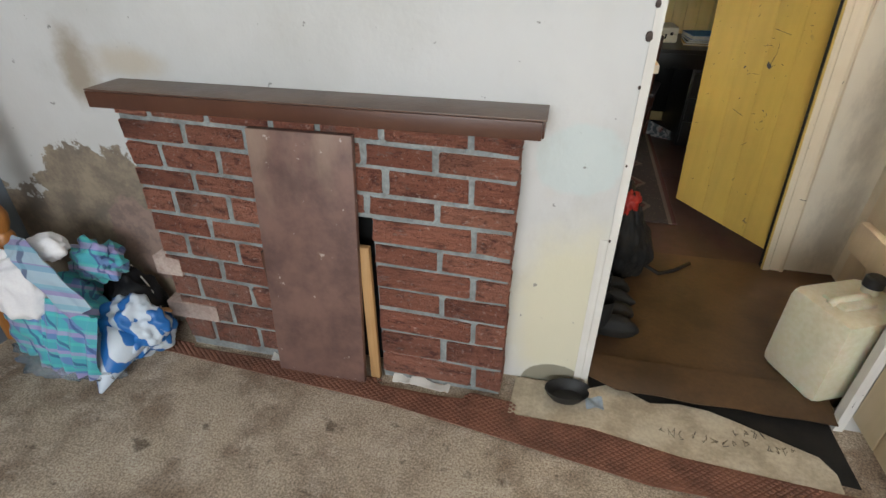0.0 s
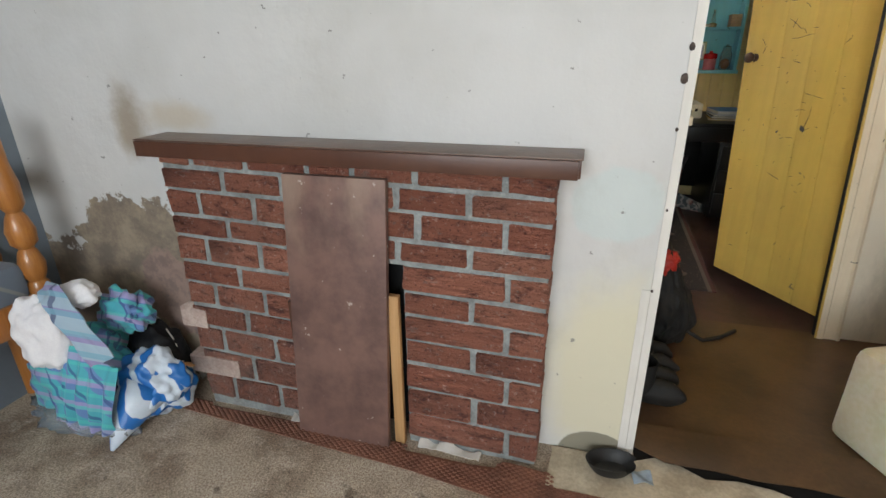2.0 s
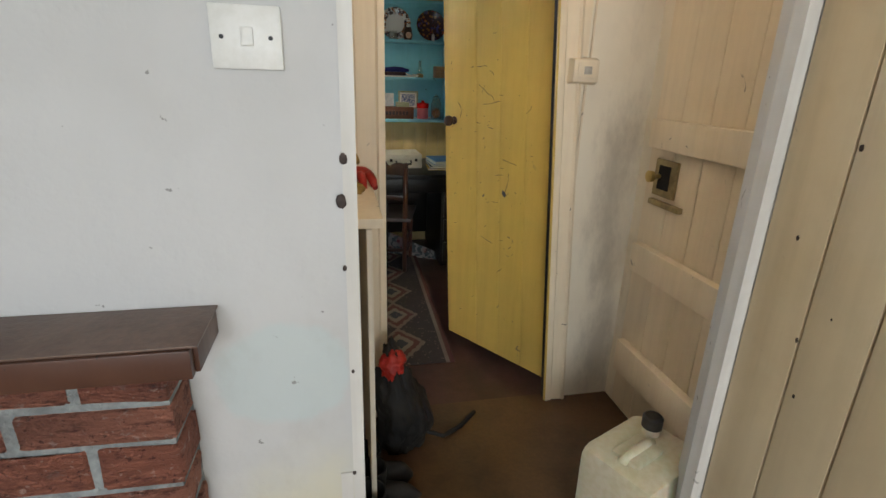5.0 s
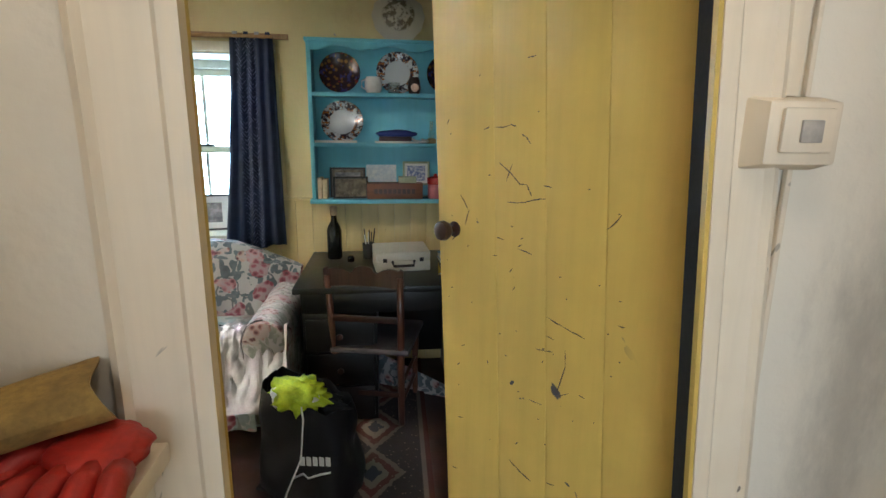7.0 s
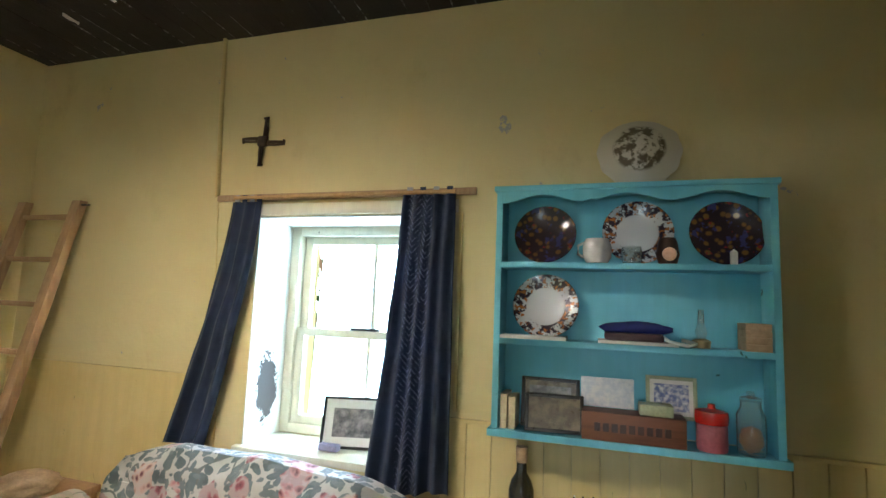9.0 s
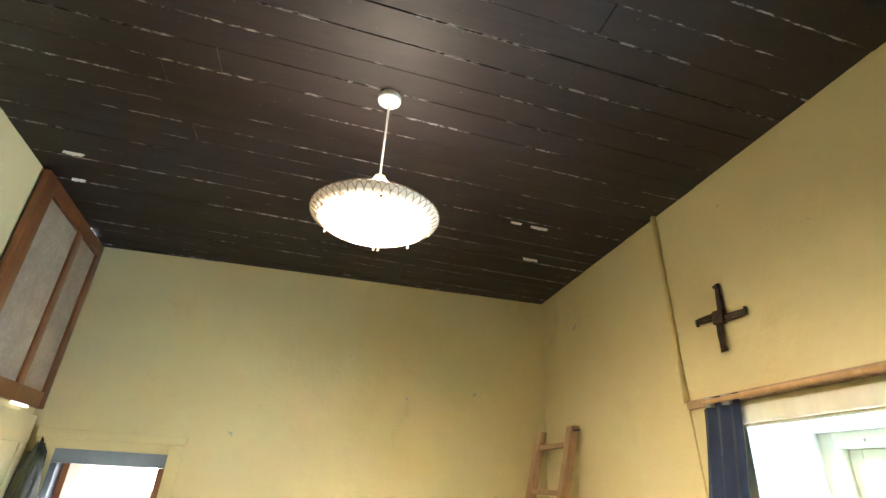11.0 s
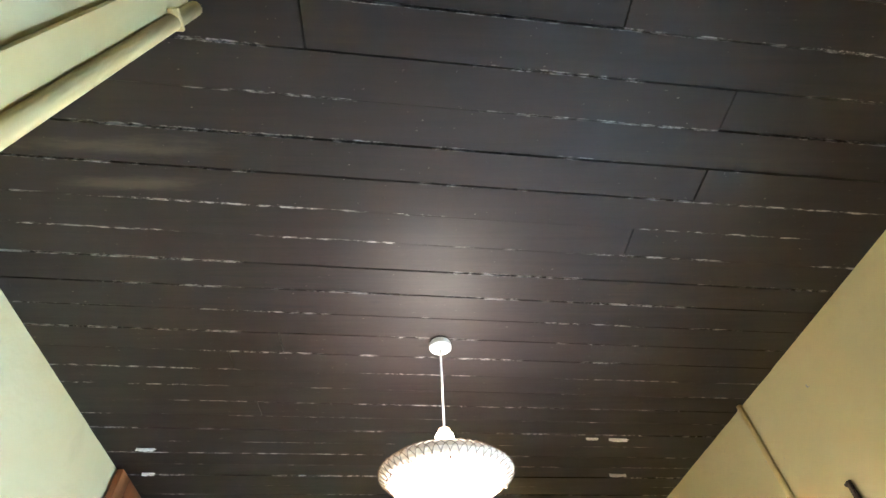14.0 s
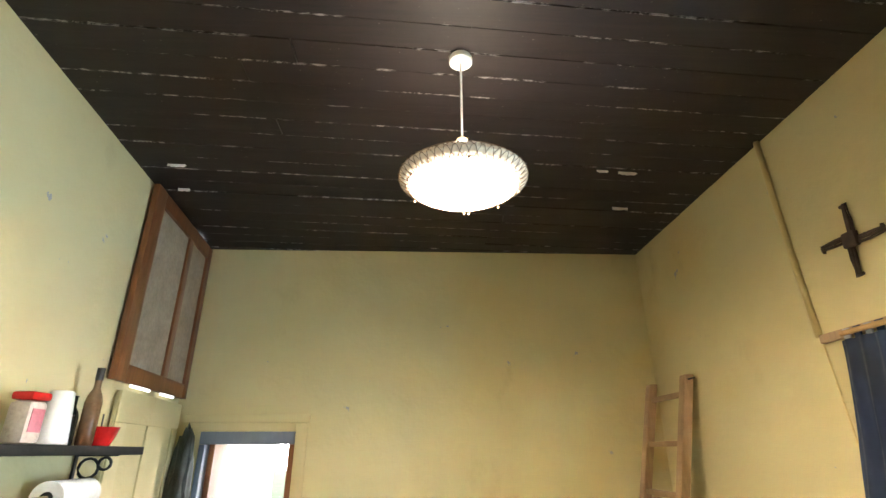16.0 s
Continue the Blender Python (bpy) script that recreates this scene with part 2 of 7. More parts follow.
def floral(name, ground, tones, leaf, scale=9.0, seed=0.0):
    """Printed cotton: shaded roses of several tones, pointed leaves and thin stems on a pale ground."""
    n = Nodes(name)
    co = n.mapped((1, 1, 1), (seed, seed * 0.7, 0.3))
    warp = n.node("ShaderNodeVectorMath", 0, {"operation": "ADD"}, i0=co, i1=n.node("ShaderNodeVectorMath", 0, {"operation": "SCALE"}, i0=n.noise(scale * 1.4, 3, 0.5, co, 0, 1), Scale=0.05))
    stem = n.step(n.math("ABSOLUTE", n.math("SUBTRACT", n.noise(scale * 0.55, 2, 0.5, co), 0.5)), 0.014, 0.008)
    col = n.mix(n.math("MULTIPLY", stem, 0.8), ground, tuple(c * 0.6 for c in leaf))
    for k, (stretch, rot, size) in enumerate((((1, 2.0, 0.75), (0.3, 0.5, 0.6), 0.42), ((2.0, 1, 0.8), (0.7, 0.2, 0.9), 0.39), ((0.8, 1.4, 2.0), (0.2, 0.9, 0.3), 0.36))):
        v = n.mapped(stretch, (2.0 * k, 5.0 * k, k), rot, co=warp)
        tone = n.mix(n.math("MULTIPLY", n.noise(scale * 2.2, 2, 0.5, co), 1.0), tuple(c * 0.55 for c in leaf), tuple(min(1, c * 1.7 + 0.03 * k) for c in leaf))
        col = n.mix(n.step(n.voronoi(scale * 1.9, v), size, size - 0.05), col, tone)
    cell = n.voronoi(scale, warp, 1)
    r = n.voronoi(scale, warp, 0)
    sep = n.t.nodes.new("ShaderNodeSeparateColor")
    n.t.links.new(cell, sep.inputs[0])
    tone = n.mix(n.step(sep.outputs[0], 0.30, 0.34), tones[0], tones[1])
    tone = n.mix(n.step(sep.outputs[0], 0.62, 0.66), tone, tones[2])
    light = n.mix(0.55, tone, ground)
    fold = n.voronoi(scale * 3.6, n.mapped((1, 1, 1), (1, 2, 3), co=warp))
    petal = n.mix(n.step(fold, 0.10, 0.45), tuple(c * 0.45 for c in tones[1]), n.mix(n.step(fold, 0.35, 0.62), tone, light))
    bloom = n.math("MULTIPLY", n.step(n.math("ADD", r, n.math("MULTIPLY", n.math("SUBTRACT", fold, 0.4), 0.14)), 0.50, 0.46), n.step(sep.outputs[1], 0.14, 0.18))
    col = n.mix(bloom, col, petal)
    weave = n.noise(260, 2, 0.5)
    return n.done(col, 0.85, n.math("ADD", weave, n.math("MULTIPLY", n.noise(12, 4, 0.6), 2)), 0.3, 0.006, Sheen_Weight=0.2)


def plaid(name, ground, stripes, scale):
    """Checked cotton from two crossing sets of bands."""
    n = Nodes(name)
    x, y, z = n.xyz()[:3]
    col = ground
    for i, (c, period, wide, axis) in enumerate(stripes):
        v = n.math("ADD", x, n.math("MULTIPLY", z, 0.4)) if axis == 0 else n.math("ADD", n.math("MULTIPLY", z, 0.9), n.math("MULTIPLY", y, 0.8))
        f = n.math("FRACT", n.math("MULTIPLY", v, scale / period))
        band = n.math("MULTIPLY", n.step(f, 0.0, 0.02), n.step(f, wide + 0.02, wide))
        col = n.mix(n.math("MULTIPLY", band, 0.75), col, c)
    fine = n.noise(180, 3, 0.6)
    return n.done(col, 0.85, fine, 0.2, 0.003, Sheen_Weight=0.2)


def ceiling_mat():
    """Dark gloss brown on sawn boards: knots, a bare patch, pale paint left along the open joints."""
    n = Nodes("soot_brown_boards")
    x, y, z = n.xyz()[:3]
    isl = n.t.nodes.new("ShaderNodeNewGeometry").outputs["Random Per Island"]
    g = n.noise(30, 7, 0.7, n.mapped((1, 0.045, 1)), 1.0)
    col = n.mix(n.step(g, 0.35, 0.7), (0.0175, 0.0100, 0.0092), (0.0075, 0.0045, 0.0043))
    col = n.mix(n.math("MULTIPLY", isl, 0.5), col, (0.020, 0.0125, 0.0105))
    knot = n.step(n.voronoi(5.5, n.mapped((1.0, 0.45, 0.0), (3, 1, 0))), 0.085, 0.05)
    col = n.mix(n.math("MULTIPLY", knot, 0.8), col, (0.003, 0.002, 0.002))
    streak = n.math("MULTIPLY", n.math("SUBTRACT", n.noise(13, 7, 0.72, n.mapped((1, 0.16, 1))), 0.5), 2.4)
    old = n.step(n.math("ADD", n.math("MAXIMUM", n.blob(x, y, -0.045, 1.36, 0.055, 0.30), n.blob(x, y, -0.14, 1.33, 0.035, 0.26)), streak), 0.2, 1.0)
    col = n.mix(n.math("MULTIPLY", old, 0.75), col, (0.085, 0.062, 0.045))
    f = n.math("FRACT", n.math("DIVIDE", n.math("ADD", n.math("ADD", x, 4.013 - 0.065 * 2.67), n.math("MULTIPLY", y, 0.065)), 0.0985))
    rag = n.math("MULTIPLY", n.math("SUBTRACT", n.noise(75, 4, 0.7, n.mapped((1, 0.5, 1))), 0.5), 0.07)
    fr = n.math("ADD", f, rag)
    near = n.math("MAXIMUM", n.step(fr, 0.055, 0.035), n.step(fr, 0.972, 0.982))
    run = n.step(n.noise(3.2, 4, 0.65, n.mapped((3.1, 0.55, 1), (8, 3, 1))), 0.475, 0.55)
    bits = n.step(n.noise(42, 5, 0.75, n.mapped((1.0, 0.55, 1), (2, 5, 1))), 0.44, 0.60)
    wear = n.math("MULTIPLY", n.math("MULTIPLY", near, run), bits)
    col = n.mix(n.math("MULTIPLY", wear, 0.85), col, (0.46, 0.43, 0.43))
    fly = n.step(n.noise(120, 2, 0.5, n.mapped((1, 0.6, 1), (1, 6, 2))), 0.735, 0.76)
    col = n.mix(n.math("MULTIPLY", fly, 0.45), col, (0.22, 0.19, 0.17))
    h = n.math("ADD", g, n.math("MULTIPLY", n.noise(70, 4, 0.6), 0.5))
    smear = n.noise(7, 6, 0.7, n.mapped((1, 0.5, 1)))
    rough = n.math("ADD", n.math("ADD", 0.46, n.math("MULTIPLY", smear, 0.24)), n.math("MULTIPLY", isl, 0.08))
    return n.done(col, rough, h, 0.22, 0.004, Specular_IOR_Level=0.45)


def carpet_mat():
    n = Nodes("soiled_brown_carpet")
    big = n.step(n.noise(2.6, 8, 0.68, None, 0.15), 0.40, 0.64)
    col = n.mix(big, (0.56, 0.465, 0.355), (0.30, 0.22, 0.16))
    mid = n.step(n.noise(9, 7, 0.72, n.mapped((1, 1, 1), (3, 3, 0))), 0.46, 0.72)
    col = n.mix(n.math("MULTIPLY", mid, 0.7), col, (0.72, 0.63, 0.52))
    spot = n.step(n.noise(10, 5, 0.62, n.mapped((1, 1, 1), (5, 1, 2))), 0.60, 0.70)
    col = n.mix(n.math("MULTIPLY", spot, 0.75), col, (0.125, 0.088, 0.062))
    crumb = n.step(n.noise(85, 2, 0.5), 0.745, 0.77)
    col = n.mix(n.math("MULTIPLY", crumb, 0.8), col, (0.70, 0.62, 0.52))
    pile = n.noise(330, 3, 0.6)
    col = n.mix(0.45, col, n.mix(n.step(n.noise(150, 4, 0.75), 0.35, 0.65), (0.0, 0.0, 0.0), (1, 1, 1)), "OVERLAY")
    return n.done(col, 0.95, n.math("ADD", pile, n.noise(40, 5, 0.7)), 0.8, 0.008)


def rug_mat():
    n = Nodes("patterned_runner")
    x, y, z = n.xyz()[:3]
    ax = n.math("ABSOLUTE", x)
    ground = (0.055, 0.045, 0.05)
    fy = n.math("SUBTRACT", n.math("FRACT", n.math("DIVIDE", y, 0.34)), 0.5)
    d = n.math("ADD", n.math("MULTIPLY", ax, 5.2), n.math("MULTIPLY", n.math("ABSOLUTE", fy), 1.35))
    rip = n.math("ADD", d, n.math("MULTIPLY", n.math("SUBTRACT", n.noise(38, 2, 0.5), 0.5), 0.22))
    col = n.mix(n.step(rip, 0.72, 0.70), ground, (0.30, 0.23, 0.18))
    col = n.mix(n.step(rip, 0.58, 0.56), col, (0.17, 0.06, 0.055))
    col = n.mix(n.step(rip, 0.40, 0.38), col, (0.36, 0.30, 0.24))
    col = n.mix(n.step(rip, 0.22, 0.20), col, (0.06, 0.07, 0.10))
    col = n.mix(n.step(n.voronoi(46), 0.20, 0.14), col, (0.33, 0.24, 0.20))
    col = n.mix(n.step(ax, 0.205, 0.21), col, (0.30, 0.24, 0.20))
    col = n.mix(n.step(ax, 0.225, 0.23), col, (0.15, 0.05, 0.045))
    col = n.mix(0.5, col, (0.012, 0.009, 0.009))
    pile = n.noise(300, 2, 0.6)
    return n.done(col, 0.95, pile, 0.4, 0.003)


M = {}
M["parlour"] = parlour_wall()
M["brick"] = brick_mat()
M["mortar"] = mat("cement_mortar", (0.33, 0.35, 0.345), (0.22, 0.225, 0.22), 0.9, 14, 90, 1.0, 0.008)
M["blue_wall"] = wall_paint("grey_blue_distemper", (0.20, 0.24, 0.28), (0.15, 0.18, 0.22), (0.10, 0.10, 0.10), (0.3, 0.3, 0.3))
M["cream_wall"] = wall_paint("cream_distemper", (0.84, 0.77, 0.64), (0.76, 0.67, 0.54), (0.34, 0.29, 0.24), (0.45, 0.42, 0.38))
M["yellow_wall"] = wall_paint("yellow_distemper", (0.67, 0.57, 0.31), (0.63, 0.52, 0.265), (0.48, 0.37, 0.18), (0.40, 0.38, 0.38))
M["ceiling"] = ceiling_mat()
M["carpet"] = carpet_mat()
M["lino"] = mat("worn_brown_lino", (0.105, 0.056, 0.025), (0.052, 0.028, 0.014), 0.42, 3.2, 60, 0.25, 0.003)
M["red_floor"] = mat("dark_red_floor", (0.075, 0.033, 0.028), (0.036, 0.016, 0.014), 0.45, 4, 60, 0.25, 0.003)
M["white_gloss"] = painted_boards("white_gloss_trim", (0.78, 0.76, 0.72), (0.68, 0.65, 0.60), (0.34, 0.30, 0.25), (0.2, 0.18, 0.16))
M["cream_gloss"] = painted_boards("cream_gloss_boards", (0.70, 0.57, 0.37), (0.62, 0.49, 0.30), (0.16, 0.09, 0.05), (0.10, 0.06, 0.03))
M["pink_gloss"] = painted_boards("pale_cream_trim", (0.84, 0.73, 0.56), (0.77, 0.65, 0.48), (0.40, 0.34, 0.28), (0.2, 0.16, 0.12))
M["yellow_door"] = painted_boards("yellow_gloss_boards", (0.66, 0.47, 0.11), (0.58, 0.41, 0.10), (0.10, 0.11, 0.13), (0.045, 0.05, 0.07), 0.36)
# shelf top is a lighter brown than the fascia
M["mantel_top"] = mat("lighter_brown_paint", (0.165, 0.105, 0.078), (0.115, 0.066, 0.046), 0.36, 9, 80)
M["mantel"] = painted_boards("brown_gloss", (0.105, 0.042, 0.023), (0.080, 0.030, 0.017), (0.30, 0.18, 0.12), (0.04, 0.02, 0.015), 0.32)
M["turquoise"] = painted_boards("turquoise_paint", (0.15, 0.50, 0.66), (0.22, 0.58, 0.72), (0.06, 0.16, 0.17), (0.03, 0.10, 0.11), 0.5)
M["wainscot"] = painted_boards("cream_yellow_boards", (0.72, 0.58, 0.28), (0.66, 0.51, 0.22), (0.35, 0.26, 0.12), (0.2, 0.15, 0.08))
M["pine"] = wood_mat("varnished_pine", (0.48, 0.20, 0.05), (0.36, 0.13, 0.028), 2, 0.3, 9, 0.15, 0.4)
M["raw_pine"] = wood_mat("raw_pine", (0.55, 0.33, 0.15), (0.45, 0.25, 0.10), 2, 0.6)
M["dark_wood"] = wood_mat("dark_stained_wood", (0.050, 0.020, 0.013), (0.028, 0.012, 0.009), 2, 0.3, 9, 0.15, 0.3)
M["desk_wood"] = wood_mat("black_polished_wood", (0.007, 0.006, 0.005), (0.004, 0.0035, 0.0035), 0, 0.36, 8, 0.12, 0.0)
M["hatch_wood"] = wood_mat("brown_varnished_wood", (0.23, 0.085, 0.03), (0.15, 0.055, 0.02), 2, 0.4)
M["ladder_wood"] = wood_mat("weathered_ladder_wood", (0.42, 0.27, 0.15), (0.33, 0.20, 0.11), 2, 0.65)
M["black"] = mat("black_void", (0.006, 0.006, 0.006), (0.004, 0.004, 0.004), 0.9)
M["black_metal"] = mat("black_iron", (0.018, 0.017, 0.017), (0.012, 0.012, 0.012), 0.5, 10, 90, 0.3, 0.002)
M["white_plastic"] = mat("white_plastic", (0.80, 0.79, 0.75), (0.74, 0.73, 0.69), 0.35, 5, 60, 0.1, 0.001)
M["jerry"] = mat("milky_plastic", (0.74, 0.69, 0.52), (0.68, 0.62, 0.45), 0.38, 6, 50, 0.12, 0.002, Subsurface_Weight=0.25)
M["white_cloth"] = mat("white_cotton", (0.86, 0.85, 0.87), (0.78, 0.77, 0.80), 0.9, 9, 160, 0.3, 0.003)
M["navy"] = mat("navy_cotton", (0.016, 0.020, 0.055), (0.011, 0.013, 0.036), 0.9, 12, 200, 0.35, 0.002)
M["black_cloth"] = mat("black_nylon", (0.006, 0.0065, 0.009), (0.004, 0.0045, 0.006), 0.6, 14, 200, 0.4, 0.003)
M["boot_rubber"] = mat("muddy_rubber", (0.006, 0.006, 0.006), (0.014, 0.011, 0.008), 0.75, 9, 90)
M["floral"] = floral("floral_cotton", (0.42, 0.41, 0.40), ((0.44, 0.21, 0.22), (0.28, 0.075, 0.10), (0.48, 0.33, 0.29)), (0.085, 0.110, 0.125), 8.0)
M["floral_pale"] = floral("pale_floral_cotton", (0.82, 0.83, 0.86), ((0.60, 0.36, 0.44), (0.55, 0.16, 0.24), (0.62, 0.56, 0.62)), (0.46, 0.53, 0.56), 6.0, 3.0)
M["rug"] = rug_mat()
M["plaid"] = plaid("turquoise_plaid", (0.08, 0.42, 0.50), (((0.16, 0.20, 0.52), 1.0, 0.35, 0), ((0.42, 0.34, 0.60), 1.0, 0.3, 1), ((0.09, 0.55, 0.52), 0.6, 0.25, 1), ((0.04, 0.08, 0.25), 0.8, 0.1, 0)), 11)
M["plaid_pale"] = plaid("faded_plaid", (0.36, 0.48, 0.58), (((0.28, 0.20, 0.45), 1.0, 0.3, 1), ((0.05, 0.06, 0.16), 1.6, 0.12, 0), ((0.18, 0.40, 0.52), 0.8, 0.3, 1)), 12)
M["plaid_bed"] = plaid("blue_grey_plaid", (0.16, 0.20, 0.26), (((0.08, 0.10, 0.15), 1.0, 0.35, 0), ((0.30, 0.32, 0.30), 1.0, 0.12, 1)), 8)


# ---- building helpers ----
def bm_box(bm, a, b, bev=0.0, m=None):
    lo, hi = Vector(a), Vector(b)
    ret = bmesh.ops.create_cube(bm, size=1)["verts"]
    for v in ret:
        v.co = Vector([lo[i] + (v.co[i] + 0.5) * (hi[i] - lo[i]) for i in range(3)])
    if bev:
        es = list({e for v in ret for e in v.link_edges})
        out = bmesh.ops.bevel(bm, geom=es, offset=bev, segments=2, affect="EDGES", profile=0.6)
        ret = out["verts"]
    if m:
        bmesh.ops.transform(bm, matrix=m, verts=list({v for v in ret if v.is_valid}))
    return bm


def bm_cyl(bm, p, q, r, r2=None, seg=14, caps=True):
    p, q = Vector(p), Vector(q)
    d = q - p
    ret = bmesh.ops.create_cone(bm, cap_ends=caps, segments=seg, radius1=r, radius2=r if r2 is None else r2, depth=d.length)["verts"]
    bmesh.ops.transform(bm, matrix=Matrix.Translation((p + q) / 2) @ d.to_track_quat("Z", "Y").to_matrix().to_4x4(), verts=ret)
    return bm


def bm_lathe(bm, profile, seg=24, m=None, squash=1.0):
    """Turn (radius, height) pairs round z."""
    rings = []
    for r, h in profile:
        if r < 1e-5:
            rings.append([bm.verts.new((0, 0, h))])
        else:
            rings.append([bm.verts.new((r * math.cos(2 * math.pi * i / seg), r * squash * math.sin(2 * math.pi * i / seg), h)) for i in range(seg)])
    for a, b in zip(rings, rings[1:]):
        for i in range(seg):
            j = (i + 1) % seg
            if len(a) == 1 and len(b) > 1:
                bm.faces.new((a[0], b[i], b[j]))
            elif len(b) == 1 and len(a) > 1:
                bm.faces.new((a[i], a[j], b[0]))
            elif len(a) > 1:
                bm.faces.new((a[i], a[j], b[j], b[i]))
    vs = [v for r in rings for v in r]
    if m:
        bmesh.ops.transform(bm, matrix=m, verts=vs)
    bmesh.ops.recalc_face_normals(bm, faces=bm.faces)
    return bm


def bm_tube(bm, pts, r, seg=8):
    pts = [Vector(p) for p in pts]
    rings = []
    for i, p in enumerate(pts):
        d = (pts[min(i + 1, len(pts) - 1)] - pts[max(i - 1, 0)]).normalized()
        q = d.to_track_quat("Z", "Y")
        rr = r[i] if isinstance(r, (list, tuple)) else r
        rings.append([bm.verts.new(p + q @ Vector((rr * math.cos(2 * math.pi * k / seg), rr * math.sin(2 * math.pi * k / seg), 0))) for k in range(seg)])
    for a, b in zip(rings, rings[1:]):
        for k in range(seg):
            bm.faces.new((a[k], a[(k + 1) % seg], b[(k + 1) % seg], b[k]))
    bm.faces.new(rings[0][::-1])
    bm.faces.new(rings[-1])
    return bm


def bm_prism(bm, poly, z0, z1):
    """A plan polygon pulled up from z0 to z1."""
    lo = [bm.verts.new((x, y, z0)) for x, y in poly]
    hi = [bm.verts.new((x, y, z1)) for x, y in poly]
    n = len(poly)
    for i in range(n):
        bm.faces.new((lo[i], lo[(i + 1) % n], hi[(i + 1) % n], hi[i]))
    bm.faces.new(lo[::-1])
    bm.faces.new(hi)
    bmesh.ops.recalc_face_normals(bm, faces=bm.faces)
    return bm


def bm_blob(bm, c, r, seed=0, amp=0.15, freq=4.0, sub=4, flat=None, fold=0.0):
    """A lumpy soft body: an icosphere pushed about by noise; flat: no point below this z."""
    vs = bmesh.ops.create_icosphere(bm, subdivisions=sub, radius=1)["verts"]
    off = Vector((seed * 7.3, seed * 3.1, seed * 5.7))
    for v in vs:
        n = v.co.normalized()
        k = 1 + amp * noise.noise(n * freq * 0.5 + off) + amp * 0.6 * noise.noise(n * freq * 1.3 + off)
        if fold:
            k += fold * abs(noise.noise(Vector((n.x * 2.2, n.y * 2.2, n.z * 0.7)) * freq + off))
        v.co = Vector([c[i] + n[i] * r[i] * k for i in range(3)])
        if flat is not None and v.co.z < flat:
            v.co.z = flat + 0.002 * noise.noise(v.co * 30)
    return bm


def bm_sheet(bm, fn, nu, nv, thick=0.0):
    """A surface fn(u, v) over the unit square; thick: backed by a second skin."""
    g = [[bm.verts.new(fn(i / nu, j / nv)) for j in range(nv + 1)] for i in range(nu + 1)]
    fs = [bm.faces.new((g[i][j], g[i + 1][j], g[i + 1][j + 1], g[i][j + 1])) for i in range(nu) for j in range(nv)]
    if thick:
        bmesh.ops.recalc_face_normals(bm, faces=fs)
        bmesh.ops.solidify(bm, geom=fs, thickness=thick)
    return bm


def mesh_of(name, bm, material, smooth=None):
    me = bpy.data.meshes.new(name)
    if smooth is not None:
        lim = radians(smooth)
        for f in bm.faces:
            f.smooth = True
        for e in bm.edges:
            if len(e.link_faces) == 2 and e.calc_face_angle(0) > lim:
                e.smooth = False
    bm.to_mesh(me)
    bm.free()
    me.materials.append(material)
    return me


def part(name, bm, material, parent, label="", smooth=38):
    ob = new(name, mesh_of(name, bm, material, smooth))
    ob.parent = parent
    if label:
        ob["label"] = label
    return ob


def thing(name, label, category, at=(0, 0, 0), turn=0.0, group=""):
    ob = new(name)
    ob.empty_display_size = 0.05
    ob.matrix_world = pose(*at, 0, 0, turn)
    return tagged(ob, label, category, group)


def solid(name, bm, material, label, category, kind="", smooth=38, group="", at=None, turn=0.0):
    ob = new(name, mesh_of(name, bm, material, smooth))
    if at:
        ob.matrix_world = pose(*at, 0, 0, turn)
    return tagged(ob, label, category, group, kind)


def setting(name, boxes, material, label="", category="wall", polys=()):
    bm = bmesh.new()
    for a, b in boxes:
        bm_box(bm, a, b)
    for poly, z0, z1 in polys:
        bm_prism(bm, poly, z0, z1)
    return solid(name, bm, material, label, category, "structure", None)


def box(a, b, bev=0.0, m=None):
    return bm_box(bmesh.new(), a, b, bev, m)


# ---- plan ----
CEIL = 2.715          # kitchen ceiling
NORTH = 3.265         # kitchen window wall, inner face
SOUTH = 0.70
WEST = -2.35
EAST = 1.75
FB = 0.05             # lobby and kitchen floor

# parlour
floor_a = setting("floor_parlour", [((-2.1, -3.8, -0.12), (1.85, 0.10, 0.0))], M["carpet"], "brown soiled carpet worn in pale patches", "floor")
wall_a = setting("wall_parlour_fireplace", [((-2.14, 0, -0.12), (0.14, 0.12, 2.5)), ((0.2705, 0, 1.97), (1.1395, 0.12, 2.5)), ((1.14, 0, -0.12), (1.87, 0.12, 2.5))],
                 M["parlour"], "off-white plaster wall with peeled damp patches", "wall",
                 [([(0.14, 0), (0.27, 0), (0.27, 0.022), (0.14, 0.12)], -0.12, 2.5), ([(1.0755, 0), (1.1395, 0), (1.1395, 0.12), (1.0755, 0.022)], -0.12, 1.9695)])
setting("wall_parlour_west", [((-2.14, -3.77, -0.12), (-2.02, 0, 2.5))], M["blue_wall"], "grey-blue painted wall in shade", "wall")
setting("wall_parlour_east", [((1.75, -3.77, -0.12), (1.87, 0, 2.5))], M["cream_wall"], "plain cream wall", "wall")
setting("wall_parlour_south", [((-2.02, -3.77, -0.12), (-1.05, -3.6, 2.5)), ((1.05, -3.77, -0.12), (1.75, -3.6, 2.5)),
                               ((-1.05, -3.77, -0.12), (1.05, -3.6, 0.85)), ((-1.05, -3.77, 2.15), (1.05, -3.6, 2.5))], M["parlour"], "plain off-white wall with a window", "wall")
setting("ceiling_parlour", [((-2.14, -3.77, 2.5), (1.87, 0.12, 2.6))], M["white_gloss"], "plain white boarded ceiling", "ceiling")

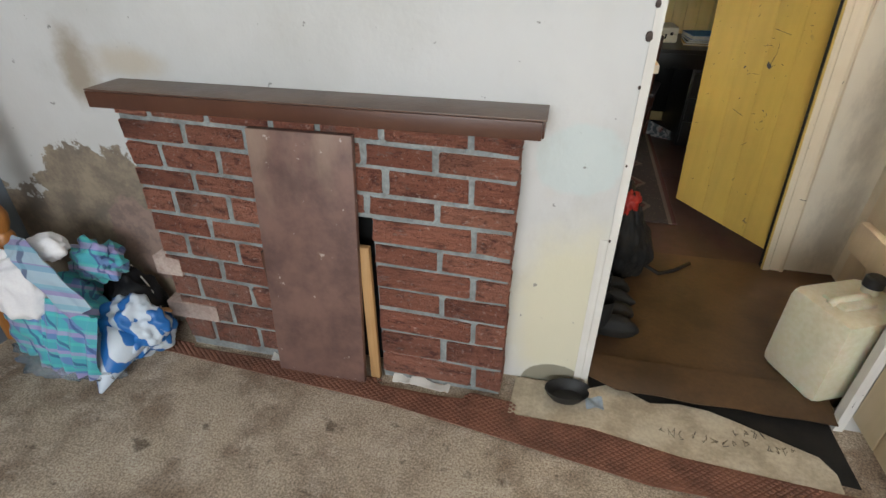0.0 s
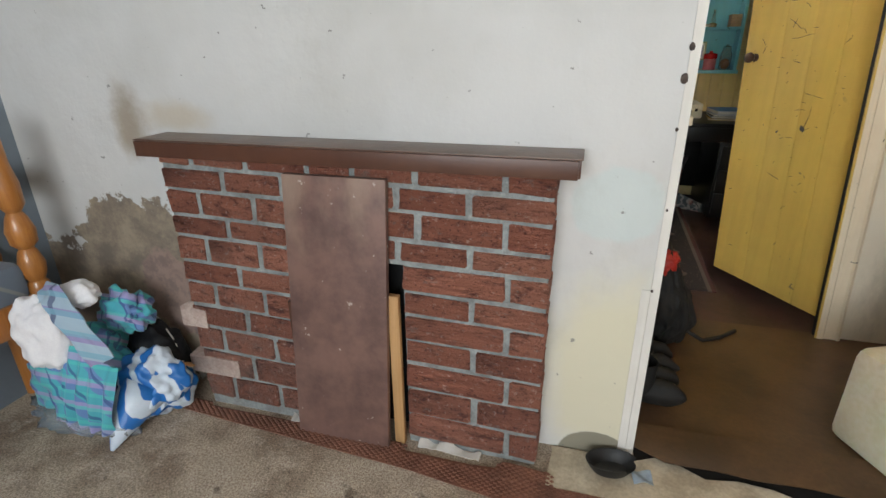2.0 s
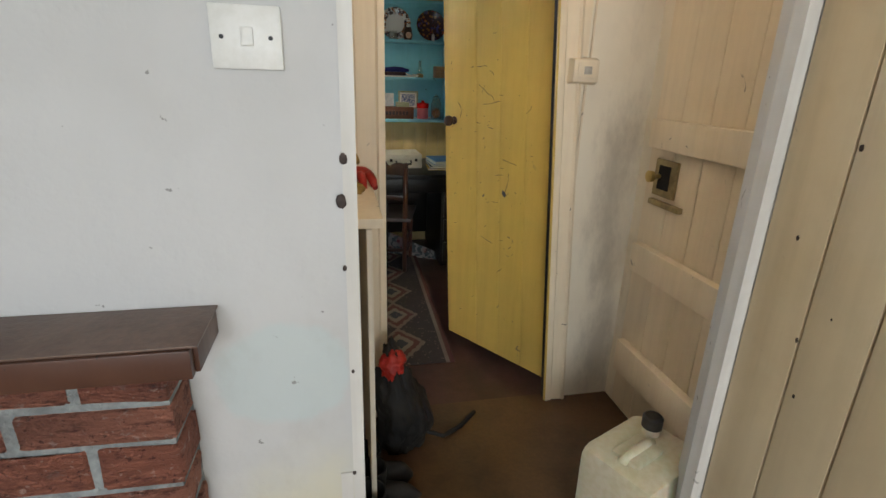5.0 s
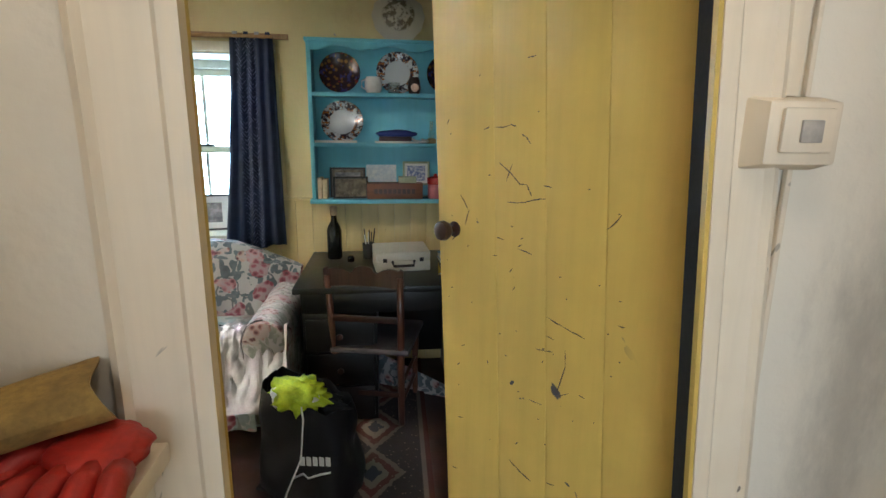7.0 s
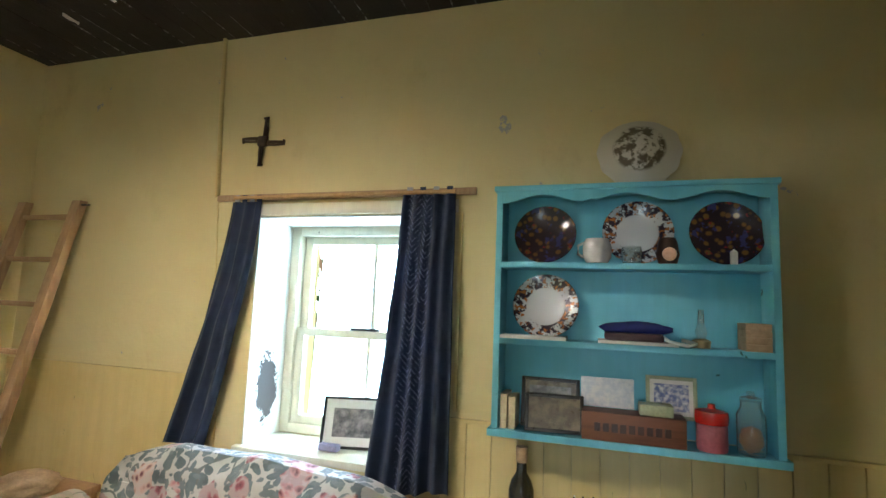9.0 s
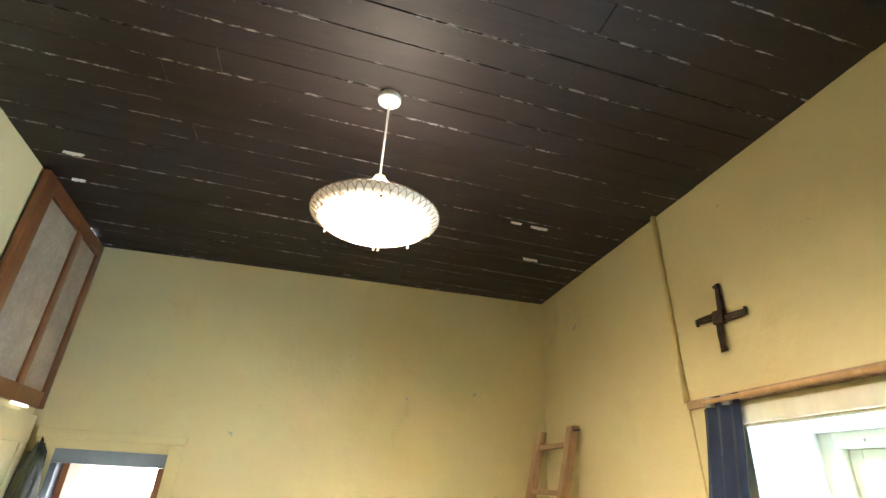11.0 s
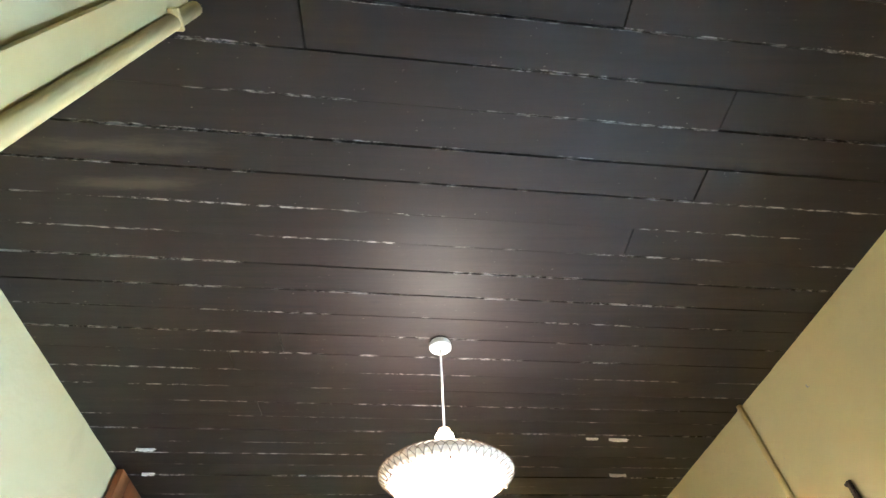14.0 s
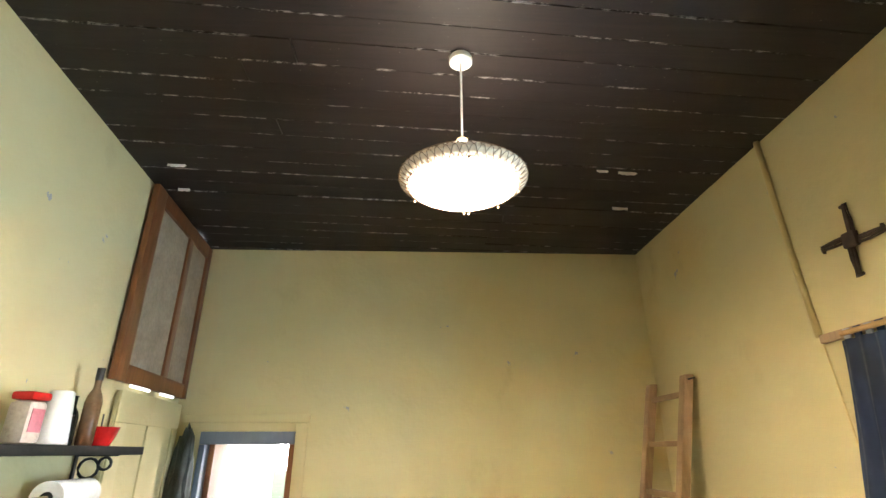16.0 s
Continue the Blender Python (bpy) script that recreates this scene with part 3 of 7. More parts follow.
# lobby
setting("floor_lobby", [((-0.02, 0.10, -0.12), (1.40, 0.95, FB))], M["lino"], "muddy brown lino floor with a curled edge", "floor")
setting("wall_lobby_west", [((-0.12, 0.12, -0.12), (-0.02, 0.92, 2.4))], M["cream_wall"], "cream wall with scuffs", "wall")
setting("wall_lobby_east", [((1.40, 0.12, -0.12), (1.87, 1.20, 2.4))], M["cream_wall"], "cream wall round the street door", "wall")
setting("ceiling_lobby", [((-0.12, 0.12, 2.4), (1.87, 0.95, 2.5))], M["cream_wall"], "plain cream ceiling", "ceiling")

# wall between lobby and kitchen, with the door opening, splayed towards the kitchen
setting("wall_lobby_north", [((-0.12, 0.92, -0.12), (0.13, 0.955, 2.6)), ((0.13, 0.92, -0.12), (0.365, 0.955, 2.6)), ((0.365, 0.92, 1.80), (1.04, 0.955, 2.6))],
        M["cream_wall"], "cream wall with grey scuffs beside the door", "wall")
setting("wall_kitchen_door", [((-0.14, 0.957, -0.12), (0.13, 0.99, CEIL)), ((0.13, 0.957, 1.80), (1.75, 1.20, CEIL))], M["yellow_wall"], "yellow wall round the kitchen door", "wall",
        [([(0.13, 0.957), (0.37, 0.957), (0.37, 0.985), (0.268, 1.185), (0.268, 1.20), (0.13, 1.20)], -0.12, 1.80),
         ([(1.19, 0.957), (1.75, 0.957), (1.75, 1.20), (1.19, 1.20)], -0.12, 1.80)])


def settled(bm):
    """The bulkhead's free edge is out of plumb."""
    for v in bm.verts:
        if v.co.x < 0.6:
            v.co.x += 0.076 * (2.70 - v.co.z)
    return bm


solid("bulkhead", settled(box((0.262, 1.202, 2.0), (1.75, 1.56, CEIL))), M["yellow_wall"], "yellow boxed bulkhead under the ceiling", "wall", "structure", None)

# kitchen
setting("floor_kitchen", [((WEST - 0.1, SOUTH - 0.1, -0.15), (EAST + 0.1, NORTH + 0.05, FB - 0.005))], M["red_floor"], "dark red-brown painted floor", "floor")
setting("wall_kitchen_south", [], M["yellow_wall"], "yellow distempered wall with chips and stains", "wall",
        [([(WEST - 0.3, 0.45), (-0.10, 0.60), (-0.10, 0.88), (WEST - 0.3, 0.663)], -0.12, CEIL), ([(-0.10, 0.60), (0.13, 0.60), (0.13, 0.956), (-0.10, 0.956)], 2.6, CEIL)])
setting("wall_kitchen_east", [((EAST, 0.95, -0.12), (EAST + 0.12, NORTH, CEIL))], M["yellow_wall"], "plain yellow wall", "wall")
WX0, WX1, WZ0, WZ1 = -0.88, -0.03, 0.86, 1.845
OUT = NORTH + 0.52
setting("wall_kitchen_north", [((WEST - 0.12, NORTH, -0.12), (WX0, OUT, CEIL)), ((WX1, NORTH, -0.12), (EAST + 0.12, OUT, CEIL)),
                               ((WX0, NORTH, -0.12), (WX1, OUT, WZ0)), ((WX0, NORTH, WZ1), (WX1, OUT, CEIL))], M["yellow_wall"], "yellow distempered window wall", "wall")
DY0, DY1, DZ = 0.83, 1.315, 1.70
setting("wall_kitchen_west", [((WEST - 0.32, SOUTH - 0.12, -0.12), (WEST, DY0, CEIL)), ((WEST - 0.32, DY1, -0.12), (WEST, NORTH, CEIL)), ((WEST - 0.32, DY0, DZ), (WEST, DY1, CEIL))],
        M["yellow_wall"], "yellow distempered end wall with grey chips", "wall")


def ceiling_boards():
    """Tongue-and-groove boards running across the room, with open joints and a few butt ends."""
    bm = bmesh.new()
    w = 0.0985
    butts = {41: 2.67, 39: 2.685, 37: 2.56, 42: 1.76}
    for i in range(14, 62):
        rr = random.Random(i)
        x = -4.013 + i * w
        cuts = [SOUTH - 0.12, NORTH + 0.05]
        if i in butts:
            cuts.insert(1, butts[i])
        elif rr.random() < 0.25:
            cuts.insert(1, rr.uniform(1.2, 2.9))
        for a, b in zip(cuts, cuts[1:]):
            dz = rr.uniform(-0.002, 0.003)
            gap = rr.choice((0.0012, 0.0018, 0.003, 0.0045))
            bm_box(bm, (x + gap, a + 0.002, CEIL + dz), (x + w - gap * 0.4, b - 0.002, CEIL + 0.022), 0.0)
    bm_box(bm, (WEST - 0.2, SOUTH - 0.1, CEIL + 0.024), (EAST + 0.1, NORTH + 0.1, CEIL + 0.05))
    for v in bm.verts:
        v.co.x -= 0.065 * (v.co.y - 2.67)
    return solid("ceiling_kitchen", bm, M["ceiling"], "dark brown painted board ceiling with worn joints", "ceiling", "structure", None)


ceiling_boards()


def paint_flake(x, y, w, d, seed):
    """A pale curled flake hanging from a joint."""
    def f(u, v):
        e = 0.25 * noise.noise(Vector((u * 7, v * 3, seed)))
        return Vector(((u - 0.5) * w * (1 + e), (v - 0.5) * d * (0.35 + 0.65 * math.sin(math.pi * (0.06 + 0.88 * u)) + e), -0.003 - 0.014 * abs(v - 0.3) * (1 + 0.5 * noise.noise(Vector((u * 5, seed, 1))))))

    solid("paint_flake", bm_sheet(bmesh.new(), f, 14, 4, 0.0012), M["white_gloss"], "pale curled flake hanging under the boards", "paint flake", group="flakes on the ceiling", at=(x, y, CEIL - 0.001), turn=94)


for fx, fy, fw, fd in ((-1.395, 0.93, 0.07, 0.006), (-1.605, 0.872, 0.05, 0.011), (-1.385, 2.835, 0.08, 0.009), (-1.37, 2.72, 0.05, 0.005), (-1.72, 2.93, 0.08, 0.005)):
    paint_flake(fx, fy, fw, fd, fx * 10)

# outdoors beyond the window, and the bright porch beyond the end door
grass = mat("overgrown_grass", (0.06, 0.10, 0.03), (0.09, 0.12, 0.05), 0.9, 1.0, 30)
setting("ground", [((-90, -90, -0.4), (90, 90, -0.16))], grass, "overgrown grass outside the house", "ground")
setting("porch_floor", [((-4.6, 0.2, -0.15), (WEST - 0.1, 2.2, FB))], M["lino"], "plain brown porch floor", "floor")
# the opening in the y=2.2 side wall is added for the fill lamp
setting("porch_walls", [((-4.6, 0.2, 0), (-4.45, 0.62, 2.5)), ((-4.6, 1.62, 0), (-4.45, 2.3, 2.5)), ((-4.6, 0.62, 0), (-4.45, 1.62, 0.95)), ((-4.6, 0.62, 1.72), (-4.45, 1.62, 2.5)),
                        ((-4.45, 0.1, 0), (WEST - 0.32, 0.2, 2.5)), ((-4.45, 2.2, 0), (-4.0, 2.3, 2.5)), ((-3.0, 2.2, 0), (WEST - 0.32, 2.3, 2.5)), ((-4.0, 2.2, 0), (-3.0, 2.3, 0.95)), ((-4.0, 2.2, 1.95), (-3.0, 2.3, 2.5)), ((-4.6, 0.1, 2.5), (WEST - 0.32, 2.3, 2.6))],
        M["white_gloss"], "white painted boarded porch", "wall")


def tree(at, tall, seed, wide):
    rr = random.Random(seed)
    t = thing("tree", "leafy green tree in the garden beyond the window", "tree", at, 0, "garden trees")
    bm = bmesh.new()
    for k in range(7):
        a = rr.uniform(0, 6.28)
        top = Vector((math.cos(a) * wide * 0.6, math.sin(a) * wide * 0.6, tall * rr.uniform(0.55, 0.95)))
        bm_tube(bm, [(0, 0, -0.2), (top.x * 0.15, top.y * 0.15, tall * 0.3), top * 0.7, top], [0.09, 0.07, 0.035, 0.012], 7)
    part("trunk", bm, M["ladder_wood"], t)
    bm = bmesh.new()
    for k in range(1500):
        u = Vector((rr.gauss(0, 0.42), rr.gauss(0, 0.42), rr.gauss(0, 0.30)))
        if u.length > 1.0 or noise.noise(u * 2.3 + Vector((seed, 0, 0))) < -0.08:
            continue
        c = Vector((u.x * wide, u.y * wide, tall * 0.62 + u.z * tall * 0.55))
        q = Euler((rr.uniform(0, 6), rr.uniform(0, 6), rr.uniform(0, 6))).to_matrix()
        s = rr.uniform(0.05, 0.10)
        vs = [bm.verts.new(c + q @ Vector(p) * s) for p in ((-1, 0, 0), (-0.2, 0.55, 0.12), (1, 0, 0), (-0.2, -0.55, 0.12))]
        bm.faces.new(vs)
    part("crown", bm, leaf_mat, t, smooth=None)
    return t


leaf_mat = mat("leaves", (0.07, 0.13, 0.035), (0.11, 0.17, 0.06), 0.6, 3, 20)
tree((-0.8, 6.6, -0.15), 2.3, 4, 1.5)
tree((0.9, 7.4, -0.15), 2.6, 9, 1.6)
tree((-2.6, 8.0, -0.15), 3.0, 13, 1.8)

# ---- fireplace ----
OX0, OX1, OZ = -0.805, -0.458, 0.665


def fireplace():
    f = thing("fireplace", "red rustic brick fireplace, its opening boarded up", "fireplace", (0, 0, 0))
    bm = bmesh.new()
    bm_box(bm, (-1.259, -0.103, -0.02), (OX0, 0.004, 0.975))
    bm_box(bm, (OX1, -0.103, -0.02), (-0.032, 0.004, 0.975))
    bm_box(bm, (OX0, -0.103, OZ), (OX1, 0.004, 0.975))
    part("mortar", bm, M["mortar"], f, "grey cement mortar, smeared over the joints", None)
    part("firebox", box((OX0 + 0.002, -0.02, -0.01), (OX1 - 0.002, 0.0035, OZ)), M["black"], f, "black back panel of the fire opening")
    return f


fire = fireplace()


def mantelpiece():
    f = thing("mantelpiece", "brown gloss-painted wooden mantel shelf on the fireplace", "mantelpiece", (-0.62, -0.08, 0.97))
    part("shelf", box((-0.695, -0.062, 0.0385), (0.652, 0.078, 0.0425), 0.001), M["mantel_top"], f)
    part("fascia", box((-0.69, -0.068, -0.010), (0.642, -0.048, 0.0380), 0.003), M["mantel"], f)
    part("side_board", box((0.628, -0.0475, -0.010), (0.648, 0.078, 0.0380), 0.002), M["mantel"], f)
    part("side_board", box((-0.69, -0.0475, -0.010), (-0.670, 0.078, 0.0380), 0.002), M["mantel"], f)
    return f


mantelpiece()


def fire_board():
    n = Nodes("stained_board")
    x, y, z = n.xyz()[:3]
    col = n.mix(n.step(n.noise(4.5, 6, 0.68), 0.36, 0.66), (0.215, 0.122, 0.100), (0.115, 0.064, 0.056))
    top = n.math("MULTIPLY", n.step(z, 0.55, 0.9), n.step(n.noise(6, 5, 0.6, n.mapped((1, 1, 0.4))), 0.4, 0.7))
    col = n.mix(n.math("MULTIPLY", top, 0.6), col, (0.36, 0.265, 0.20))
    sp = n.step(n.noise(24, 4, 0.65), 0.665, 0.70)
    col = n.mix(n.math("MULTIPLY", sp, 0.75), col, (0.55, 0.48, 0.43))
    grain = n.noise(40, 4, 0.6, n.mapped((1, 1, 0.1)))
    m = n.done(col, n.math("ADD", 0.45, n.math("MULTIPLY", grain, 0.2)), grain, 0.2, 0.002)
    bm = box((-0.168, -0.011, 0.0), (0.168, 0.011, 0.925), 0.002)
    for v in bm.verts:
        k = v.co.z / 0.925
        v.co.y += 0.035 * k
        v.co.x = v.co.x * (1 - 0.035 * k) + 0.032 * k
    solid("fire_board", bm, m, "stained brown plywood board leaning on the fireplace", "board", at=(-0.682, -0.158, 0.004))
    solid("pine_batten", box((-0.017, -0.01, 0), (0.017, 0.01, 0.565), 0.0015), M["raw_pine"], "strip of raw pine beside the fire board", "batten", at=(-0.486, -0.120, 0.004))
    solid("dark_batten", box((-0.012, -0.008, 0), (0.012, 0.008, 0.50), 0.0015), M["mantel"], "dark brown strip behind the fire board", "batten", at=(-0.842, -0.122, 0.004))


fire_board()

# ---- kitchen door (yellow), its casing and hinge gap ----
HG, FR = Vector((1.071, 1.034)), Vector((0.731, 1.565))
leaf_len = (FR - HG).length
leaf_turn = math.degrees(math.atan2(FR.y - HG.y, FR.x - HG.x))


def sheared(bm):
    """The leaf hangs out of plumb, like its frame."""
    for v in bm.verts:
        v.co.x += 0.066 * (v.co.z - 1.74)
    return bm


def kitchen_door():
    d = thing("yellow_door", "yellow gloss boarded door standing ajar, scratched and chipped", "door", (HG.x, HG.y, 0.0), leaf_turn)
    for x0, x1 in ((-0.022, 0.165), (0.165, 0.302), (0.302, 0.442), (0.442, leaf_len + 0.008)):
        part("board", sheared(box((x0 + 0.0008, -0.027, 0.118), (x1 - 0.0008, 0.0, 1.752), 0.0022)), M["yellow_door"], d)
    for z in (0.28, 0.95, 1.55):
        part("ledge", sheared(box((0.03, -0.055, z), (leaf_len - 0.03, -0.028, z + 0.12), 0.004)), M["yellow_door"], d)
    s = leaf_len - 0.090
    bm = bm_lathe(bmesh.new(), [(0, 0), (0.018, 0.0), (0.019, 0.004), (0.009, 0.007), (0.008, 0.018), (0.018, 0.024), (0.024, 0.036), (0.022, 0.048), (0.011, 0.055), (0, 0.056)], 20,
                  Matrix.Translation((s, 0.0, 1.203)) @ Matrix.Rotation(radians(-90), 4, "X"))
    part("knob", bm, M["knob_wood"], d, "dark turned wooden door knob")
    # pencil and scratch marks
    rr = random.Random(5)
    bm = bmesh.new()
    for k in range(64):
        x0, z0 = rr.uniform(0.08, leaf_len - 0.04), rr.choice((rr.uniform(0.2, 1.5), rr.gauss(1.22, 0.10), rr.gauss(1.0, 0.12), rr.gauss(0.72, 0.12)))
        ln, a, bend = rr.choice((0.004, 0.005, 0.008, 0.014, 0.022, 0.04)), rr.uniform(-1.2, 0.25), rr.uniform(-0.5, 0.5)
        x, z, pts = x0, z0, []
        for j in range(6):
            pts.append((min(x, leaf_len - 0.01), 0.0002, min(1.7, z)))
            x, z = x + math.cos(a + bend * j / 5) * ln / 5, z + math.sin(a + bend * j / 5) * ln / 5
        bm_tube(bm, pts, [0.0003, 0.0009, rr.uniform(0.0008, 0.0017), 0.0013, 0.0009, 0.0003], 5)
    part("scratches", bm, M["scratch"], d, "dark blue-grey scratches in the paint")
    long_marks = (((0.374, 1.285), (0.349, 1.286), (0.325, 1.290), (0.299, 1.298), (0.272, 1.302)), ((0.401, 1.366), (0.37, 1.348), (0.342, 1.325), (0.323, 1.326), (0.309, 1.304)),
                  ((0.416, 1.440), (0.394, 1.438), (0.371, 1.444), (0.357, 1.440)), ((0.451, 1.434), (0.434, 1.440)), ((0.524, 1.286), (0.511, 1.274), (0.498, 1.257)), ((0.402, 1.205), (0.379, 1.203)),
                  ((0.204, 1.009), (0.201, 0.974), (0.218, 0.909)), ((0.339, 0.690), (0.300, 0.678), (0.271, 0.672)), ((0.253, 1.064), (0.21, 1.054), (0.161, 1.047)), ((0.342, 1.425), (0.328, 1.418), (0.318, 1.406)),
                  ((0.278, 0.986), (0.234, 0.994)), ((0.336, 1.569), (0.314, 1.571)))
    for line in long_marks:
        pts = []
        for (xa, za), (xb, zb) in zip(line, line[1:]):
            for j in range(5):
                pts.append((xa + (xb - xa) * j / 5, 0.0002, za + (zb - za) * j / 5 + rr.uniform(-0.0008, 0.0008)))
        pts.append((line[-1][0], 0.0002, line[-1][1]))
        part("scratch", bm_tube(bmesh.new(), pts, [0.0004] + [rr.uniform(0.0005, 0.0017) for _ in pts[2:]] + [0.0004], 5), M["scratch"], d)
    return d


M["knob_wood"] = wood_mat("knob_wood", (0.050, 0.018, 0.010), (0.022, 0.008, 0.006), 2, 0.42, 9, 0.15, 0.0)
M["scratch"] = mat("scratch", (0.035, 0.035, 0.045), (0.10, 0.07, 0.03), 0.7, 30)
kitchen_door()


def casing(name, x0, x1, y, z1, material, label):
    """A moulded door architrave standing on the floor."""
    t = tagged(new(name), label, "trim", "", "structure")
    s = 1 if x1 > x0 else -1
    prof = [(x0, y), (x0, y - 0.018), (x0 + 0.012 * s, y - 0.026), (x0 + 0.02 * s, y - 0.018), (x1 - 0.03 * s, y - 0.014), (x1 - 0.022 * s, y - 0.022), (x1, y - 0.022), (x1, y)]
    part("board", bm_prism(bmesh.new(), prof, FB, z1), material, t, "", 30)
    return t


casing("trim_kitchen_door_1", 0.29, 0.404, 0.92, 1.87, M["pink_gloss"], "pale cream moulded door casing, chipped")
def leaning(bm, keep=9.0):
    """The old frame on the hinge side has settled out of plumb."""
    for v in bm.verts:
        if v.co.x < keep:
            v.co.x -= 0.065 * (v.co.z - 0.9)
    return bm


for ob in casing("trim_kitchen_door_2", 1.135, 1.045, 0.92, 1.87, M["pink_gloss"], "pale cream moulded door casing, chipped").children:
    for v in ob.data.vertices:
        v.co.x -= 0.065 * (v.co.z - 0.9)
def sooty_mat():
    n = Nodes("sooty_cream_distemper")
    x, y, z = n.xyz()[:3]
    rag = n.math("MULTIPLY", n.math("SUBTRACT", n.noise(4.5, 7, 0.7, n.mapped((1.5, 1, 0.6))), 0.5), 1.9)
    col = n.mix(n.step(n.noise(1.6, 4, 0.6), 0.35, 0.7), (0.84, 0.77, 0.64), (0.75, 0.67, 0.55))
    soot = n.step(n.math("ADD", n.math("MAXIMUM", n.blob(x, z, 1.29, 0.95, 0.13, 0.75), n.blob(x, z, 1.32, 0.30, 0.12, 0.35)), rag), 0.05, 0.9)
    col = n.mix(n.math("MULTIPLY", soot, 0.5), col, (0.26, 0.22, 0.18))
    return n.done(col, 0.72, n.noise(40, 5, 0.6), 0.3, 0.006)


M["sooty_cream"] = sooty_mat()
solid("wall_lobby_north_east", leaning(box((1.10, 0.921, -0.12), (1.87, 0.956, 2.6)), 1.5), M["sooty_cream"], "cream lobby wall, sooty in the corner", "wall", "structure", None)
# matt black boxes added so the open hinge gap reads as deep shade
hinge_shade = bm_box(box((1.0405, 0.9110, FB), (1.0446, 0.942, 1.80)), (1.085, 0.9345, FB), (1.0995, 0.975, 1.80))
solid("trim_kitchen_door_6", leaning(hinge_shade), M["black"], "black filler for the shade of the open hinge gap", "trim", "structure", None)
solid("trim_kitchen_door_5", leaning(box((1.0385, 0.9000, FB), (1.0446, 0.9105, 1.80))), M["yellow_door"], "yellow gloss door lining, chipped", "trim", "structure", None)
setting("trim_kitchen_door_4", [((0.3705, 0.9205, FB), (0.384, 0.983, 1.80))], M["yellow_door"], "yellow gloss door lining", "trim")
setting("trim_kitchen_door_3", [((0.29, 0.895, 1.80), (1.125, 0.919, 1.89))], M["pink_gloss"], "pale cream door head casing", "trim")
setting("jamb_kitchen_door", [], M["yellow_door"], "yellow gloss door jamb with old lock keeps", "trim",
        [([(0.371, 0.984), (0.2685, 1.185), (0.283, 1.189), (0.384, 0.990), (0.384, 0.984)], FB, 1.80)])
solid("lock_keep", box((-0.004, -0.03, 0), (0.010, 0.03, 0.15), 0.003), M["black_metal"], "rusted iron lock keep on the door jamb", "lock", at=(0.331, 1.094, 0.98), turn=27)
solid("jamb_block", box((-0.004, -0.03, 0), (0.006, 0.03, 0.36), 0.003), M["yellow_door"], "yellow painted packing block on the door jamb", "block", at=(0.323, 1.112, 1.16), turn=27)

# parlour doorway: chipped white edge board on one side, plank door on the other
setting("trim_parlour_door_1", [((0.250, -0.005, 0.0), (0.273, 0.021, 1.97)), ((0.225, -0.004, 0.0), (0.249, -0.001, 0.62))], M["white_gloss"], "chipped white door casing with rust spots", "trim")
setting("trim_parlour_door_2", [((1.072, -0.012, 0.0), (1.10, 0.021, 1.97))], M["white_gloss"], "white door jamb", "trim")


rust = mat("rust_spot", (0.10, 0.075, 0.065), (0.05, 0.035, 0.03), 0.8, 40, 90)
for rx_, rz_, rs_ in ((0.246, 1.19, 0.012), (0.252, 1.262, 0.009), (0.248, 1.07, 0.005), (0.256, 0.86, 0.004), (0.252, 0.62, 0.005)):
    bm = bm_blob(bmesh.new(), (0, 0, 0), (rs_ * 0.7, 0.0022, rs_), int(rz_ * 100), 0.3, 40, 3)
    solid("rust_spot", bm, rust, "dark rusted nail head on the white casing", "nail", group="nail heads on the casing", at=(rx_, -0.0055, rz_))


def plank_door():
    d = thing("plank_door", "cream gloss plank door standing open into the room", "door", (1.112, -0.012, 0))
    y = 0.0
    for i, w in enumerate((0.132, 0.124, 0.130, 0.132, 0.135, 0.12)):
        part("plank", box((-0.012, y - w + 0.0022, 0.075), (0.012, y - 0.0022, 1.95), 0.004), M["cream_gloss"], d)
        y -= w
    for z in (0.3, 1.0, 1.65):
        part("ledge", box((0.0125, y + 0.03, z), (0.035, -0.04, z + 0.13), 0.004), M["cream_gloss"], d)
    rr = random.Random(17)
    for z in (1.38, 1.30, 1.22, 1.12, 1.00, 0.93, 0.82, 0.70, 0.61, 0.52):
        r = rr.uniform(0.0025, 0.006)
        part("nail_dent", bm_blob(bmesh.new(), (-0.0122, -rr.uniform(0.03, 0.42), z), (0.0012, r * 0.7, r), int(z * 100), 0.4, 30, 2), M["rust"], d)
    return d


M["rust"] = mat("rust_hole", (0.055, 0.030, 0.016), (0.03, 0.016, 0.01), 0.8, 40, 90)
plank_door()


